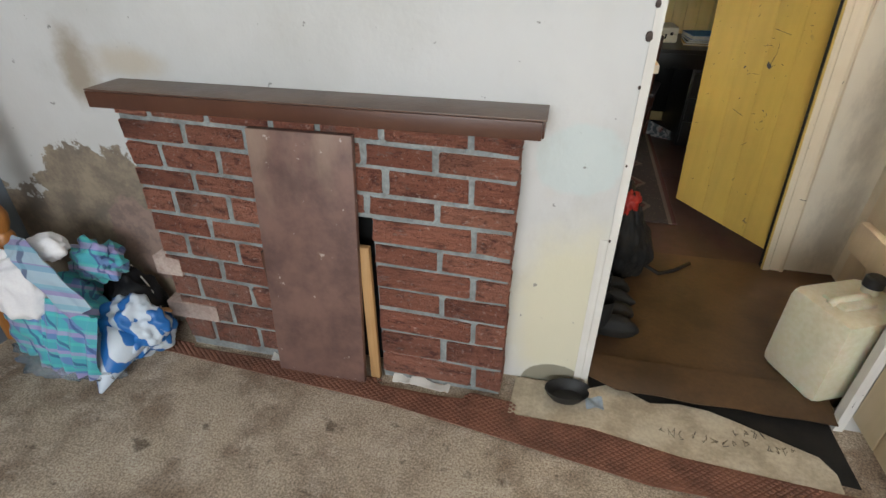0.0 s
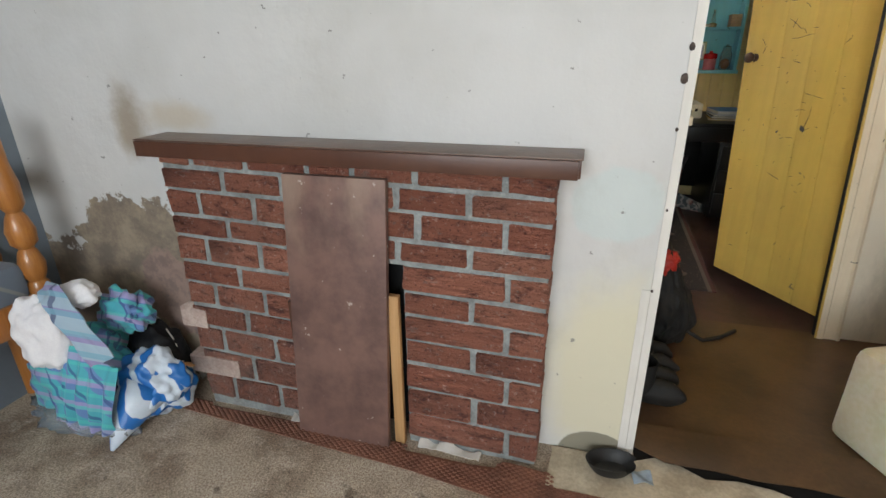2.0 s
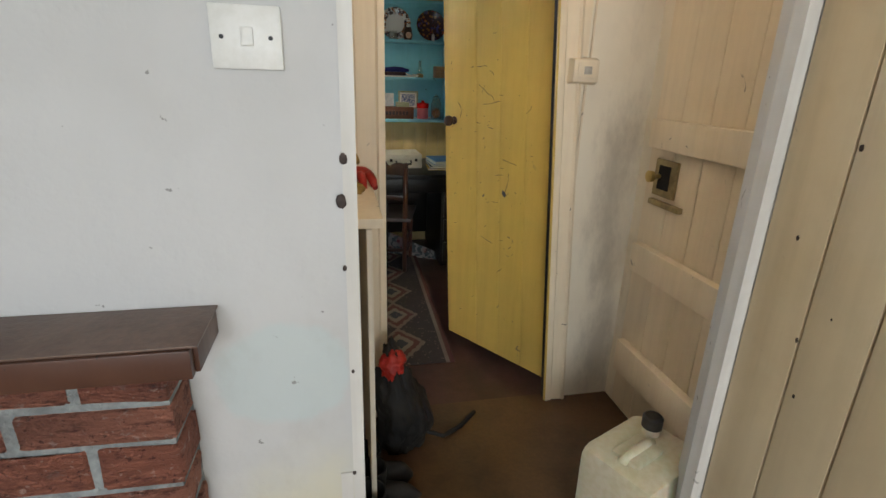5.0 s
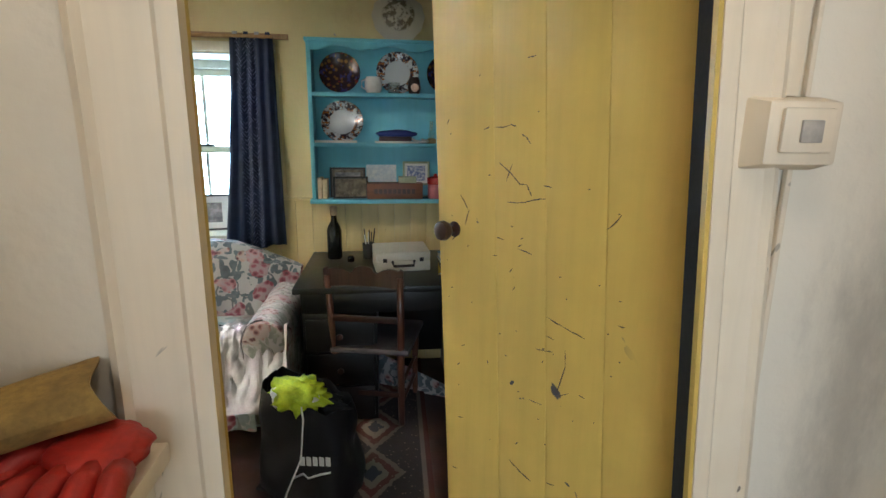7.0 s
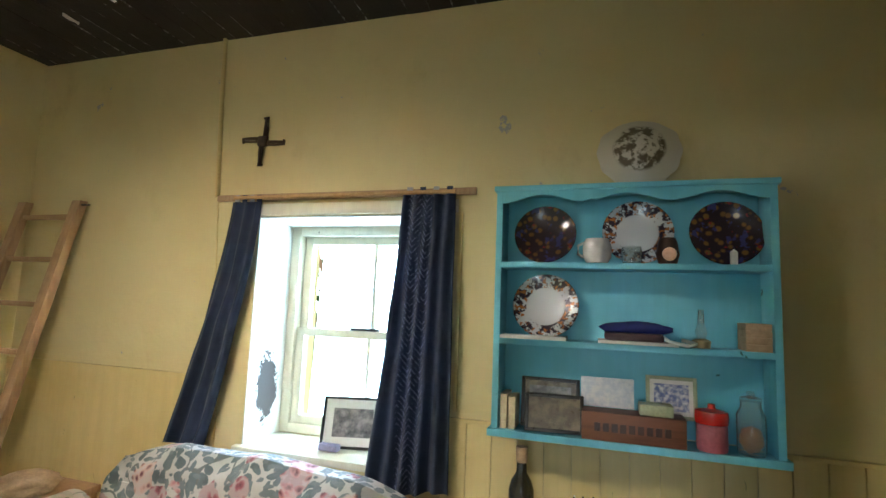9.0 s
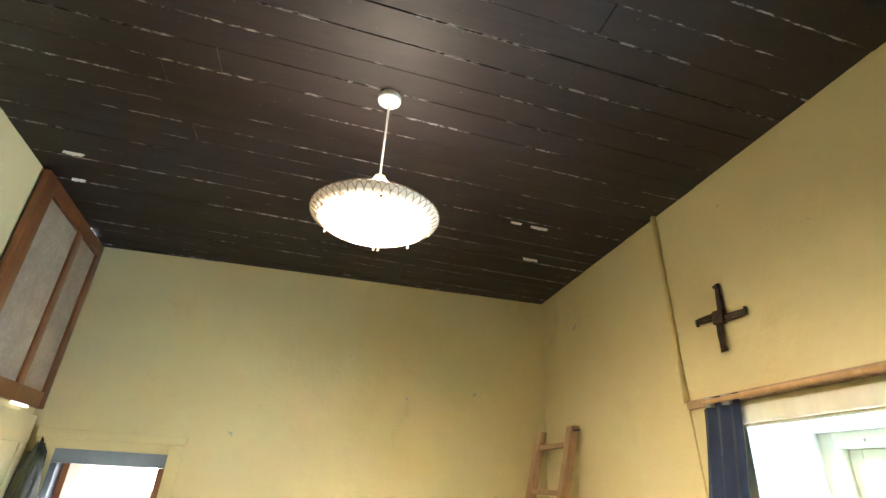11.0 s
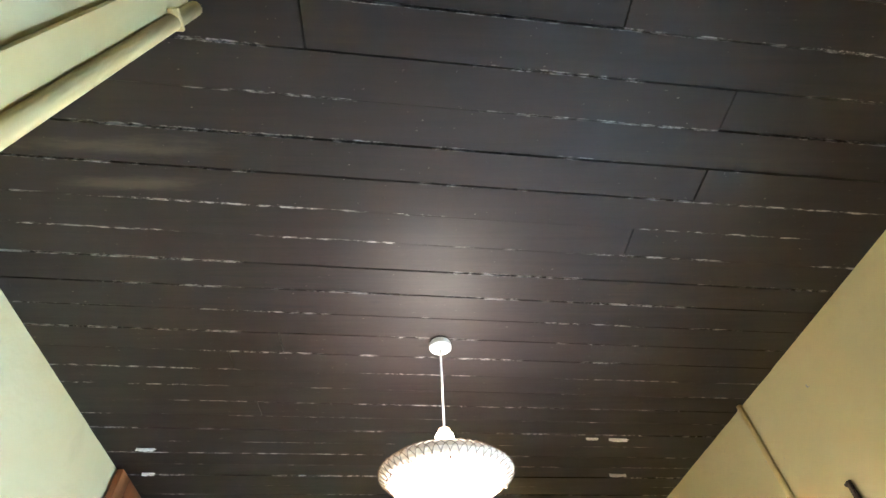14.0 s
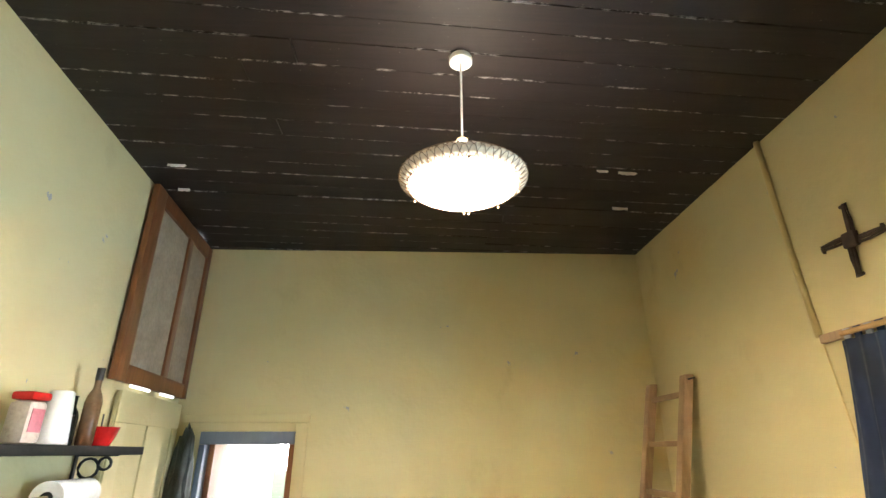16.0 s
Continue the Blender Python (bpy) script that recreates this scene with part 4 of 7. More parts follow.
def street_door():
    d = thing("street_door", "cream painted ledged door with an iron rim lock", "door", (1.399, 0.50, FB))
    w = 0.14
    for i in range(5):
        part("board", box((-0.022, -0.37 + i * w + 0.001, 0.03), (0.0, -0.37 + (i + 1) * w - 0.001, 1.98), 0.002), M["pink_gloss"], d)
    for z0, z1 in ((0.21, 0.345), (0.655, 0.765), (1.125, 1.225), (1.62, 1.73)):
        part("ledge", box((-0.060, -0.36, z0), (-0.0225, 0.30, z1), 0.007), M["pink_gloss"], d)
    lock = part("lock", box((-0.035, 0.15, 0.96), (-0.0225, 0.27, 1.09), 0.004), M["brass_dull"], d, "dull brass rim lock plate")
    part("keyhole", box((-0.037, 0.18, 0.985), (-0.034, 0.245, 1.07), 0.002), M["black"], lock)
    bm = bm_lathe(bmesh.new(), [(0, 0), (0.008, 0), (0.008, 0.02), (0.02, 0.03), (0.021, 0.045), (0, 0.055)], 16, Matrix.Translation((-0.036, 0.235, 1.03)) @ Matrix.Rotation(radians(-90), 4, "Y"))
    part("knob", bm, M["brass"], lock, "small brass knob")
    part("bolt", box((-0.045, 0.10, 0.925), (-0.0225, 0.27, 0.945), 0.004), M["brass_dull"], d)
    return d


M["brass"] = mat("brass", (0.75, 0.58, 0.25), (0.60, 0.45, 0.18), 0.35, 12, 60, 0.2, 0.001, 0.9)
M["brass_dull"] = mat("dull_brass", (0.42, 0.33, 0.17), (0.26, 0.20, 0.11), 0.5, 14, 60, 0.3, 0.001, 0.6)
street_door()


M["rocker"] = mat("grey_bakelite", (0.46, 0.42, 0.37), (0.40, 0.36, 0.31), 0.4)


def switch_box():
    s = thing("switch_box", "cream surface switch box painted over, on the lobby wall", "switch", (1.105, 0.918, 1.385))
    bm = box((-0.058, -0.045, -0.004), (0.056, 0, 0.0855), 0.006)
    for v in bm.verts:
        if v.co.y < -0.03:
            v.co.x *= 0.84
            v.co.z = 0.042 + (v.co.z - 0.042) * 0.84
    part("back_box", bm, M["pink_gloss"], s)
    part("cable", box((0.026, -0.008, 0.086), (0.033, 0, 0.60), 0.002), M["pink_gloss"], s)
    part("lower_cable", box((0.018, -0.008, -0.9), (0.026, 0, -0.003), 0.002), M["pink_gloss"], s)
    part("face_plate", box((-0.034, -0.052, 0.018), (0.034, -0.0455, 0.070), 0.004), M["pink_gloss"], s)
    part("rocker", box((-0.013, -0.056, 0.030), (0.015, -0.0525, 0.056), 0.002), M["rocker"], s)
    part("conduit", box((-0.016, -0.012, 0.0855), (0.014, 0, 0.60), 0.003), M["pink_gloss"], s, "painted-over cable conduit")
    return s


switch_box()


def wall_socket():
    s = thing("light_switch", "white plastic switch plate on the plaster wall", "switch", (0.122, 0.0, 1.395))
    part("plate", box((-0.052, -0.012, 0.0), (0.048, 0.0, 0.088), 0.003), M["white_plastic"], s)
    part("rocker", box((-0.010, -0.017, 0.032), (0.008, -0.0125, 0.058), 0.002), M["white_plastic"], s)
    for x in (-0.036, 0.032):
        part("screw", bm_cyl(bmesh.new(), (x, -0.0145, 0.044), (x, -0.0125, 0.044), 0.0032), M["black_metal"], s)
    return s


wall_socket()


# ---- parlour: things on the floor ----
def honeycomb_strip():
    """A brown moulded mat: rows of small raised lozenges on a thin sheet, cut round a notch."""
    rr = random.Random(2)
    base = bmesh.new()

    def front(x):
        return -0.178 - 0.062 * min(1, max(0, (x + 1.34) / 0.95)) - 0.06 * min(1, max(0, (x + 0.4) / 0.45)) - 0.06 * min(1, max(0, (x - 0.05) / 0.4))

    def back(x):
        return (-0.118 if x < -1.25 else -0.135) - (0.055 if x > 0.03 else 0.0) - 0.05 * min(1, max(0, (x - 0.28) / 0.28)) - 0.028 * min(1, max(0, (x - 0.56) / 0.44)) - (0.03 if -0.46 < x < -0.14 else 0.0)

    xs = [-1.345 + 2.47 * i / 120 for i in range(121)]
    z = lambda x, k: 0.006 + 0.004 * noise.noise(Vector((x * 3, k * 2, 1))) + (0.010 * max(0, 1 - abs(x + 0.12) * 9) if k else 0)
    bm_sheet(base, lambda u, v: Vector((xs[int(round(u * 120))], back(xs[int(round(u * 120))]) * v + front(xs[int(round(u * 120))]) * (1 - v), z(xs[int(round(u * 120))], v > 0.5))), 120, 4, -0.004)
    t = thing("honeycomb_mat", "brown ribbed rubber mat strip along the hearth", "mat", (0, 0, 0))
    part("sheet", base, M["mat_rubber"], t)
    bm = bmesh.new()
    row = 0
    y = -0.10
    while y > -0.41:
        x = -1.34 + (0.012 if row % 2 else 0)
        while x < 1.11:
            if front(x) + 0.004 < y < back(x) - 0.004:
                zz = z(x, y > (front(x) + back(x)) / 2) + 0.0005
                a, b = 0.0098, 0.0066
                lo = [bm.verts.new((x + p * a, y + q * b, zz)) for p, q in ((-1, 0), (0, -1), (1, 0), (0, 1))]
                hi = [bm.verts.new((x + p * a * 0.5, y + q * b * 0.5, zz + 0.0075)) for p, q in ((-1, 0), (0, -1), (1, 0), (0, 1))]
                for i in range(4):
                    bm.faces.new((lo[i], lo[(i + 1) % 4], hi[(i + 1) % 4], hi[i]))
                bm.faces.new(hi)
            x += 0.024
        y -= 0.0086
        row += 1
    ob = part("raised_ribs", bm, M["mat_rubber"], t, smooth=None)
    tagged(ob, kind="stuff")


M["mat_rubber"] = mat("brown_rubber", (0.225, 0.098, 0.062), (0.145, 0.062, 0.040), 0.6, 9, 90, 0.2, 0.001)
honeycomb_strip()


def threshold_board():
    m = mat("dirty_white_hardboard", (0.60, 0.53, 0.41), (0.40, 0.33, 0.24), 0.7, 7, 80, 0.2, 0.002)
    t = thing("threshold_board", "dirty off-white hardboard with scrawled handwriting, across the doorway", "board", (0, 0, 0))
    bm = bm_prism(bmesh.new(), [(0.01, -0.186), (0.28, -0.188), (0.56, -0.238), (1.005, -0.266), (1.01, -0.20), (0.98, -0.145), (0.905, -0.115), (0.76, -0.055), (0.68, -0.026), (0.585, -0.018), (0.49, -0.036), (0.37, 0.03), (0.28, -0.014), (0.02, -0.014)], 0.003, 0.010)
    part("panel", bm, m, t, smooth=None)
    rr = random.Random(11)
    for x0, y0, n, size in ((0.50, -0.155, 9, 0.030), (0.74, -0.105, 4, 0.026), (0.83, -0.150, 4, 0.022)):
        for k in range(n):
            x = x0 + k * size * 1.08
            pts = [(x + size * rr.uniform(0, 0.8), y0 + size * rr.uniform(-0.55, 0.9), 0.0106) for _ in range(5)]
            part("pencil_stroke", bm_tube(bmesh.new(), pts, 0.0012, 5), M["scratch"], t, "" if k else "illegible pencil scrawl")
    return t


threshold_board()


def lino_lip():
    """The torn, curled edge of the lobby's floor covering."""
    bm = bmesh.new()

    def f(u, v):
        x = 0.275 + 0.80 * u
        w = 0.012 * noise.noise(Vector((x * 7, 0, 3))) + 0.02 * noise.noise(Vector((x * 2.3, 0, 8)))
        front = -0.022 + 0.5 * w + 0.05 * max(0, 0.12 - u) / 0.12
        lift = 0.048 + 0.010 * noise.noise(Vector((x * 5, 2, 1))) - 0.012 * (1 - v) ** 3
        return Vector((x, front * (1 - v) + 0.125 * v, lift * (1 - v) + 0.0565 * v))

    bm_sheet(bm, f, 60, 8, 0.004)
    solid("lino_edge", bm, M["lino"], "torn curled edge of brown lino at the step", "flooring")
    # thin black sheet paints the shade below the raised lip
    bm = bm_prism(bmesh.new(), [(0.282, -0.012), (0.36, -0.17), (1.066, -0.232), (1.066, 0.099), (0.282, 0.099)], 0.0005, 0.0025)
    solid("floor_gap", bm, M["lip_shade"], "black sheet for the shade under the lifted lino edge", "floor", "structure", None)


M["lip_shade"] = mat("lip_shade_black", (0.016, 0.013, 0.010), (0.010, 0.008, 0.007), 0.95, 9, 90, 0.5, 0.004)
lino_lip()


def shard():
    t = thing("broken_cup", "broken black plastic tub on the floor by the doorway", "tub", (0.205, -0.075, 0.010), 10)
    bm = bmesh.new()
    prof = [(0.0, 0.002), (0.055, 0.002), (0.075, 0.03), (0.082, 0.045), (0.078, 0.045), (0.070, 0.03), (0.050, 0.007), (0, 0.007)]
    bm_lathe(bm, prof, 22, None, 0.62)
    bmesh.ops.delete(bm, geom=[f for f in bm.faces if f.calc_center_median().x > 0.03 and f.calc_center_median().z > 0.02 and f.calc_center_median().y < 0.02], context="FACES")
    part("bowl", bm, M["black_metal"], t)
    bm = bm_sheet(bmesh.new(), lambda u, v: Vector((0.06 + 0.06 * u, -0.05 + 0.05 * v, 0.003 + 0.012 * math.sin(3 * u + 2 * v) ** 2)), 6, 6, 0.002)
    part("flap", bm, M["blue_grey"], t)
    for k, (x, y, w, a) in enumerate(((-0.28, -0.128, 0.075, -6), (-0.36, -0.120, 0.06, 4), (-0.875, -0.120, 0.03, 10))):
        bm = bm_sheet(bmesh.new(), lambda u, v: Vector(((u - 0.5) * 2 * w, (v - 0.5) * 0.035 + 0.01 * noise.noise(Vector((u * 6, k, 1))), 0.014 + 0.010 * math.sin(u * 7 + k) * v)), 12, 3, 0.002)
        solid("plastic_strip", bm, M["white_plastic"], "torn strip of white plastic at the foot of the bricks", "plastic", at=(x, y, 0.0), turn=a)


M["blue_grey"] = mat("blue_grey_plastic", (0.35, 0.42, 0.48), (0.25, 0.30, 0.36), 0.5)
shard()


def laundry():
    t = thing("laundry_heap", "heap of turquoise checked cloth and white linen on the floor", "laundry", (-1.64, -0.24, 0))
    part("checked_cloth", bm_blob(bmesh.new(), (-0.02, -0.01, 0.15), (0.175, 0.145, 0.20), 3, 0.22, 3.2, 5, 0.004, 0.12), M["plaid"], t, "turquoise and blue checked cotton")
    part("linen", bm_blob(bmesh.new(), (-0.015, -0.095, 0.375), (0.120, 0.075, 0.140), 8, 0.22, 3.0, 5, None, 0.06), M["white_cloth"], t, "crumpled white linen")
    part("linen_top", bm_blob(bmesh.new(), (0.080, -0.025, 0.505), (0.070, 0.045, 0.045), 18, 0.30, 3.0, 4, None, 0.08), M["white_cloth"], t, "fold of white linen")

    def strap(u, v):
        k = u * 3
        pts = [Vector(p) for p in ((-0.035, -0.07, 0.520), (0.055, -0.085, 0.530), (0.145, -0.110, 0.450), (0.225, -0.125, 0.325))]
        i = min(2, int(k))
        p = pts[i].lerp(pts[i + 1], k - i)
        wide = Vector((0.030, 0.05, 0.070)).lerp(Vector((0.070, 0.035, 0.030)), u)
        bulge = Vector((0, -0.018, 0.012)) * math.sin(math.pi * u)
        return p + bulge + wide * (v - 0.5) * 0.95 + Vector((0, -0.012, 0.008)) * noise.noise(Vector((u * 6, v * 3, 0)))

    part("fold", bm_sheet(bmesh.new(), strap, 36, 10, 0.005), M["plaid_pale"], t, "faded checked cloth folded over the top")

    def drape(u, v):
        x = 0.075 + 0.175 * u - 0.035 * v
        pleat = 0.010 * math.sin(u * 26 + 2 * noise.noise(Vector((u * 3, v * 2, 5)))) * (0.4 + v)
        return Vector((x, -0.120 - 0.055 * math.sin(v * 1.8) + pleat + 0.05 * max(0, u - 0.6), 0.36 - 0.29 * v - 0.05 * u * (1 - v) + 0.02 * math.sin(u * 5)))

    part("hanging_cloth", bm_sheet(bmesh.new(), drape, 44, 18, 0.004), M["plaid"], t, "turquoise checked cloth hanging in pleats")
    part("tail", bm_blob(bmesh.new(), (0.14, 0.07, 0.40), (0.095, 0.06, 0.075), 12, 0.45, 5, 4, None, 0.08), M["plaid"], t)
    part("wrapper", bm_blob(bmesh.new(), (0.02, -0.07, 0.05), (0.21, 0.10, 0.055), 21, 0.35, 6, 4, 0.003, 0.2), M["clear"], t, "clear crumpled plastic wrapping")
    b = thing("black_sack", "black plastic sack slumped against the wall", "sack", (-1.46, -0.115, 0))
    part("sack_body", bm_blob(bmesh.new(), (0, 0, 0.15), (0.11, 0.085, 0.16), 31, 0.25, 5, 4, 0.003, 0.12), M["black_cloth"], b)
    s = thing("striped_bag", "blue and white striped plastic bag, twisted to a point", "bag", (-1.425, -0.215, 0), 8)
    bm = bm_blob(bmesh.new(), (0.01, 0.02, 0.125), (0.13, 0.10, 0.125), 5, 0.26, 4, 5, 0.003, 0.04)
    part("bag_body", bm, M["stripe"], s)
    part("bag_tail", bm_tube(bmesh.new(), [(0.0, -0.02, 0.13), (-0.02, -0.08, 0.085), (-0.03, -0.14, 0.04), (-0.022, -0.205, 0.006)], [0.09, 0.07, 0.04, 0.006], 12), M["stripe"], s)
    bm = bm_tube(bmesh.new(), [(-1.56, -0.06, 0.33), (-1.47, -0.075, 0.325), (-1.39, -0.10, 0.25), (-1.335, -0.13, 0.15)], 0.0028, 6)
    solid("wire", bm, M["white_plastic"], "thin white wire arching beside the sack", "wire")
    rr = random.Random(4)
    for k in range(5):
        bm = box((-0.11, -0.006, 0), (0.11, 0.006, 0.003), 0.001)
        ob = solid("kindling_stick", bm, M["raw_pine"], "split kindling stick under the sack", "stick", group="kindling")
        ob.matrix_world = pose(-1.48 + 0.02 * k, -0.17 + 0.008 * k, 0.16 + 0.006 * k, 0, rr.uniform(-8, 8), rr.uniform(-5, 25))


def stripe_mat():
    n = Nodes("blue_white_stripes")
    x, y, z = n.xyz()[:3]
    v = n.math("ADD", n.math("MULTIPLY", x, 0.9), n.math("ADD", n.math("MULTIPLY", z, 0.55), n.math("MULTIPLY", y, -0.25)))
    v = n.math("ADD", v, n.math("MULTIPLY", n.noise(7, 3, 0.5), 0.05))
    f = n.math("FRACT", n.math("MULTIPLY", v, 14))
    band = n.math("MULTIPLY", n.step(f, 0.30, 0.33), n.step(f, 0.78, 0.75))
    return n.done(n.mix(band, (0.62, 0.70, 0.80), (0.02, 0.16, 0.50)), 0.35, n.noise(30, 4, 0.6), 0.3, 0.006)


def clear_mat():
    n = Nodes("clear_plastic")
    return n.done((0.75, 0.80, 0.84), 0.2, n.noise(40, 4, 0.6), 0.6, 0.006, Transmission_Weight=0.75, IOR=1.2)


M["stripe"] = stripe_mat()
M["clear"] = clear_mat()
laundry()


def day_bed():
    b = thing("pine_bed", "orange varnished pine bed end with a turned post and checked mattress", "bed", (-1.80, -0.225, 0))
    prof = [(0.034, 0.0), (0.034, 0.50), (0.026, 0.515), (0.036, 0.54), (0.042, 0.575), (0.030, 0.62), (0.022, 0.635), (0.040, 0.655), (0.044, 0.70), (0.032, 0.745), (0.022, 0.765), (0.038, 0.79), (0.040, 0.86), (0.030, 0.93), (0.028, 1.05), (0.0, 1.08)]
    part("post", bm_lathe(bmesh.new(), prof, 20, Matrix.Translation((0, 0, 0))), M["pine"], b)
    part("post", bm_lathe(bmesh.new(), prof, 20, Matrix.Translation((-0.215, 0, 0))), M["pine"], b)
    part("side_rail", box((-0.018, -1.75, 0.36), (0.018, -0.02, 0.47), 0.006), M["pine"], b)
    part("end_rail", box((-0.20, -0.015, 0.80), (-0.02, 0.015, 0.90), 0.006), M["pine"], b)
    part("mattress", box((-0.245, -1.75, 0.455), (0.012, -0.03, 0.60), 0.04), M["plaid_bed"], b, "blue-grey checked mattress")
    part("leg", box((-0.03, -1.78, 0), (0.03, -1.72, 0.45), 0.006), M["pine"], b)
    part("leg", box((-0.245, -1.78, 0), (-0.19, -1.72, 0.45), 0.006), M["pine"], b)


day_bed()


# ---- lobby things ----
def jerrycan():
    c = thing("jerrycan", "milky white plastic jerrycan with a black cap, standing on lino", "jerrycan", (1.085, 0.200, FB), 24)
    bm = box((-0.145, -0.12, 0.0), (0.145, 0.12, 0.335), 0.035)
    for v in bm.verts:
        if v.co.z > 0.25:
            v.co.z += 0.012 * (1 - abs(v.co.x) / 0.145)
    part("can_body", bm, M["jerry"], c)
    part("handle_recess", box((-0.10, -0.045, 0.334), (0.03, 0.045, 0.351), 0.012), M["jerry"], c)
    part("handle", bm_tube(bmesh.new(), [(-0.11, 0, 0.338), (-0.085, 0, 0.350), (0.0, 0, 0.351), (0.035, 0, 0.340)], 0.014, 10), M["jerry"], c)
    cap = part("cap", bm_lathe(bmesh.new(), [(0, 0.40), (0.024, 0.40), (0.03, 0.394), (0.03, 0.362), (0.022, 0.36), (0.022, 0.34), (0, 0.34)], 24, Matrix.Translation((0.075, 0.03, 0))), M["black_metal"], c, "black screw cap")
    part("spout", bm_cyl(bmesh.new(), (0.075, 0.03, 0.335), (0.075, 0.03, 0.362), 0.026), M["jerry"], c)


jerrycan()


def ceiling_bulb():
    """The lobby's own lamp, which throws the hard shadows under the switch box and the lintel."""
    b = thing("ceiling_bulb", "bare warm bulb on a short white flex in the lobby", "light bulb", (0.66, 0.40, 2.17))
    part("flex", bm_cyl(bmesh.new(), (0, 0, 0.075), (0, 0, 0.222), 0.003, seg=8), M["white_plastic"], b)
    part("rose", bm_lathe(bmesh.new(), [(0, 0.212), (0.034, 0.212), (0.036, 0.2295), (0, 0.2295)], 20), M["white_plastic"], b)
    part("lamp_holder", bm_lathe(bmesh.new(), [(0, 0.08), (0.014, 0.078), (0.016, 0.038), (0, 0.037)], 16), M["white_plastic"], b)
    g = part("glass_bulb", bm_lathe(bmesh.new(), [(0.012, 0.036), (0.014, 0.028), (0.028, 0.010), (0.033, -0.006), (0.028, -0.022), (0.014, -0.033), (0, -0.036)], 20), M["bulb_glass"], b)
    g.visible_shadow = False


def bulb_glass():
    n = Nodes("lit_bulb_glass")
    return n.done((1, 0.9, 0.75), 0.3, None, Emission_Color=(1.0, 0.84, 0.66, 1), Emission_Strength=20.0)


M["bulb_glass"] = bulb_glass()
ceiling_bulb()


def lobby_shelf():
    s = thing("lobby_shelf", "cream painted ledge in the lobby, edge worn", "shelf", (0.15, 0.66, 1.03))
    part("ledge_board", box((-0.17, -0.30, 0.0), (0.198, 0.233, 0.026), 0.003), M["pink_gloss"], s)
    part("apron", box((0.155, -0.30, -1.0), (0.170, 0.258, -0.001), 0.002), M["cream_wall"], s, "stained cream boarding under the ledge")


lobby_shelf()


def glove(name, label, main, cuffm, at, rx, ry, rz, scale=1.0, curl=0.4, cuffed=True):
    g = new(name)
    g.empty_display_size = 0.03
    tagged(g, label, "glove", "work gloves on the ledge")
    part("palm", bm_blob(bmesh.new(), (0, 0, 0), (0.056, 0.058, 0.020), len(label) % 17, 0.15, 4, 4), main, g)
    for k in range(4):
        y = -0.042 + 0.028 * k
        ln = 0.085 - 0.012 * abs(k - 1.4)
        pts = [(0.035, y, 0.0), (0.06, y * 1.1, 0.006), (0.06 + ln * 0.5, y * 1.25, 0.006 - 0.012 * curl), (0.06 + ln, y * 1.35, -0.006 - 0.04 * curl * 0.5)]
        part("finger", bm_tube(bmesh.new(), pts, [0.016, 0.0155, 0.015, 0.010], 10), main, g)
    part("thumb", bm_tube(bmesh.new(), [(-0.02, -0.045, 0), (0.01, -0.075, 0.004), (0.045, -0.092, -0.004)], [0.018, 0.017, 0.011], 10), main, g)
    if cuffed:
        def sleeve(u, v):
            a = 2 * math.pi * u
            r = 1 + 0.12 * v + 0.10 * noise.noise(Vector((math.cos(a) * 1.5, math.sin(a) * 1.5, v * 2 + scale)))
            return Vector((-0.025 - 0.115 * v + 0.008 * math.sin(2 * a) * v, 0.047 * r * math.cos(a), 0.027 * r * math.sin(a) + 0.005 * math.sin(3 * a) * v))

        part("cuff", bm_sheet(bmesh.new(), sleeve, 30, 12, 0.003), cuffm, g)
    g.matrix_world = pose(*at, rx, ry, rz) @ Matrix.Scale(scale, 4)
    return g


M["red_glove"] = mat("red_rubber", (0.42, 0.022, 0.012), (0.30, 0.014, 0.010), 0.5, 14, 90, 0.3, 0.003)
M["tan_glove"] = mat("tan_suede", (0.34, 0.22, 0.055), (0.22, 0.14, 0.04), 0.9, 18, 120, 0.5, 0.003)
M["dark_glove"] = mat("green_black_rubber", (0.030, 0.036, 0.028), (0.075, 0.062, 0.02), 0.6, 16, 90, 0.3, 0.003)
glove("work_glove", "red rubber work glove, fingers spread over the ledge", M["red_glove"], M["red_glove"], (0.298, 0.836, 1.083), 0, 5, 272, 0.92, 0.7, False)
glove("work_glove", "red rubber work glove lying underneath", M["red_glove"], M["red_glove"], (0.195, 0.815, 1.076), 0, 4, 283, 0.95, 0.5, False)
glove("work_glove", "tan suede work glove with a wide open cuff", M["tan_glove"], M["tan_glove"], (0.165, 0.812, 1.122), 0, 4, 213, 1.0)
glove("work_glove", "yellow and black gardening glove on the ledge", M["tan_glove"], M["dark_glove"], (0.185, 0.685, 1.080), 0, 3, 4, 0.95)
glove("work_glove", "dark green rubber-dipped glove propped on the wall", M["dark_glove"], M["tan_glove"], (0.055, 0.845, 1.10), 0, -68, 262, 0.85)


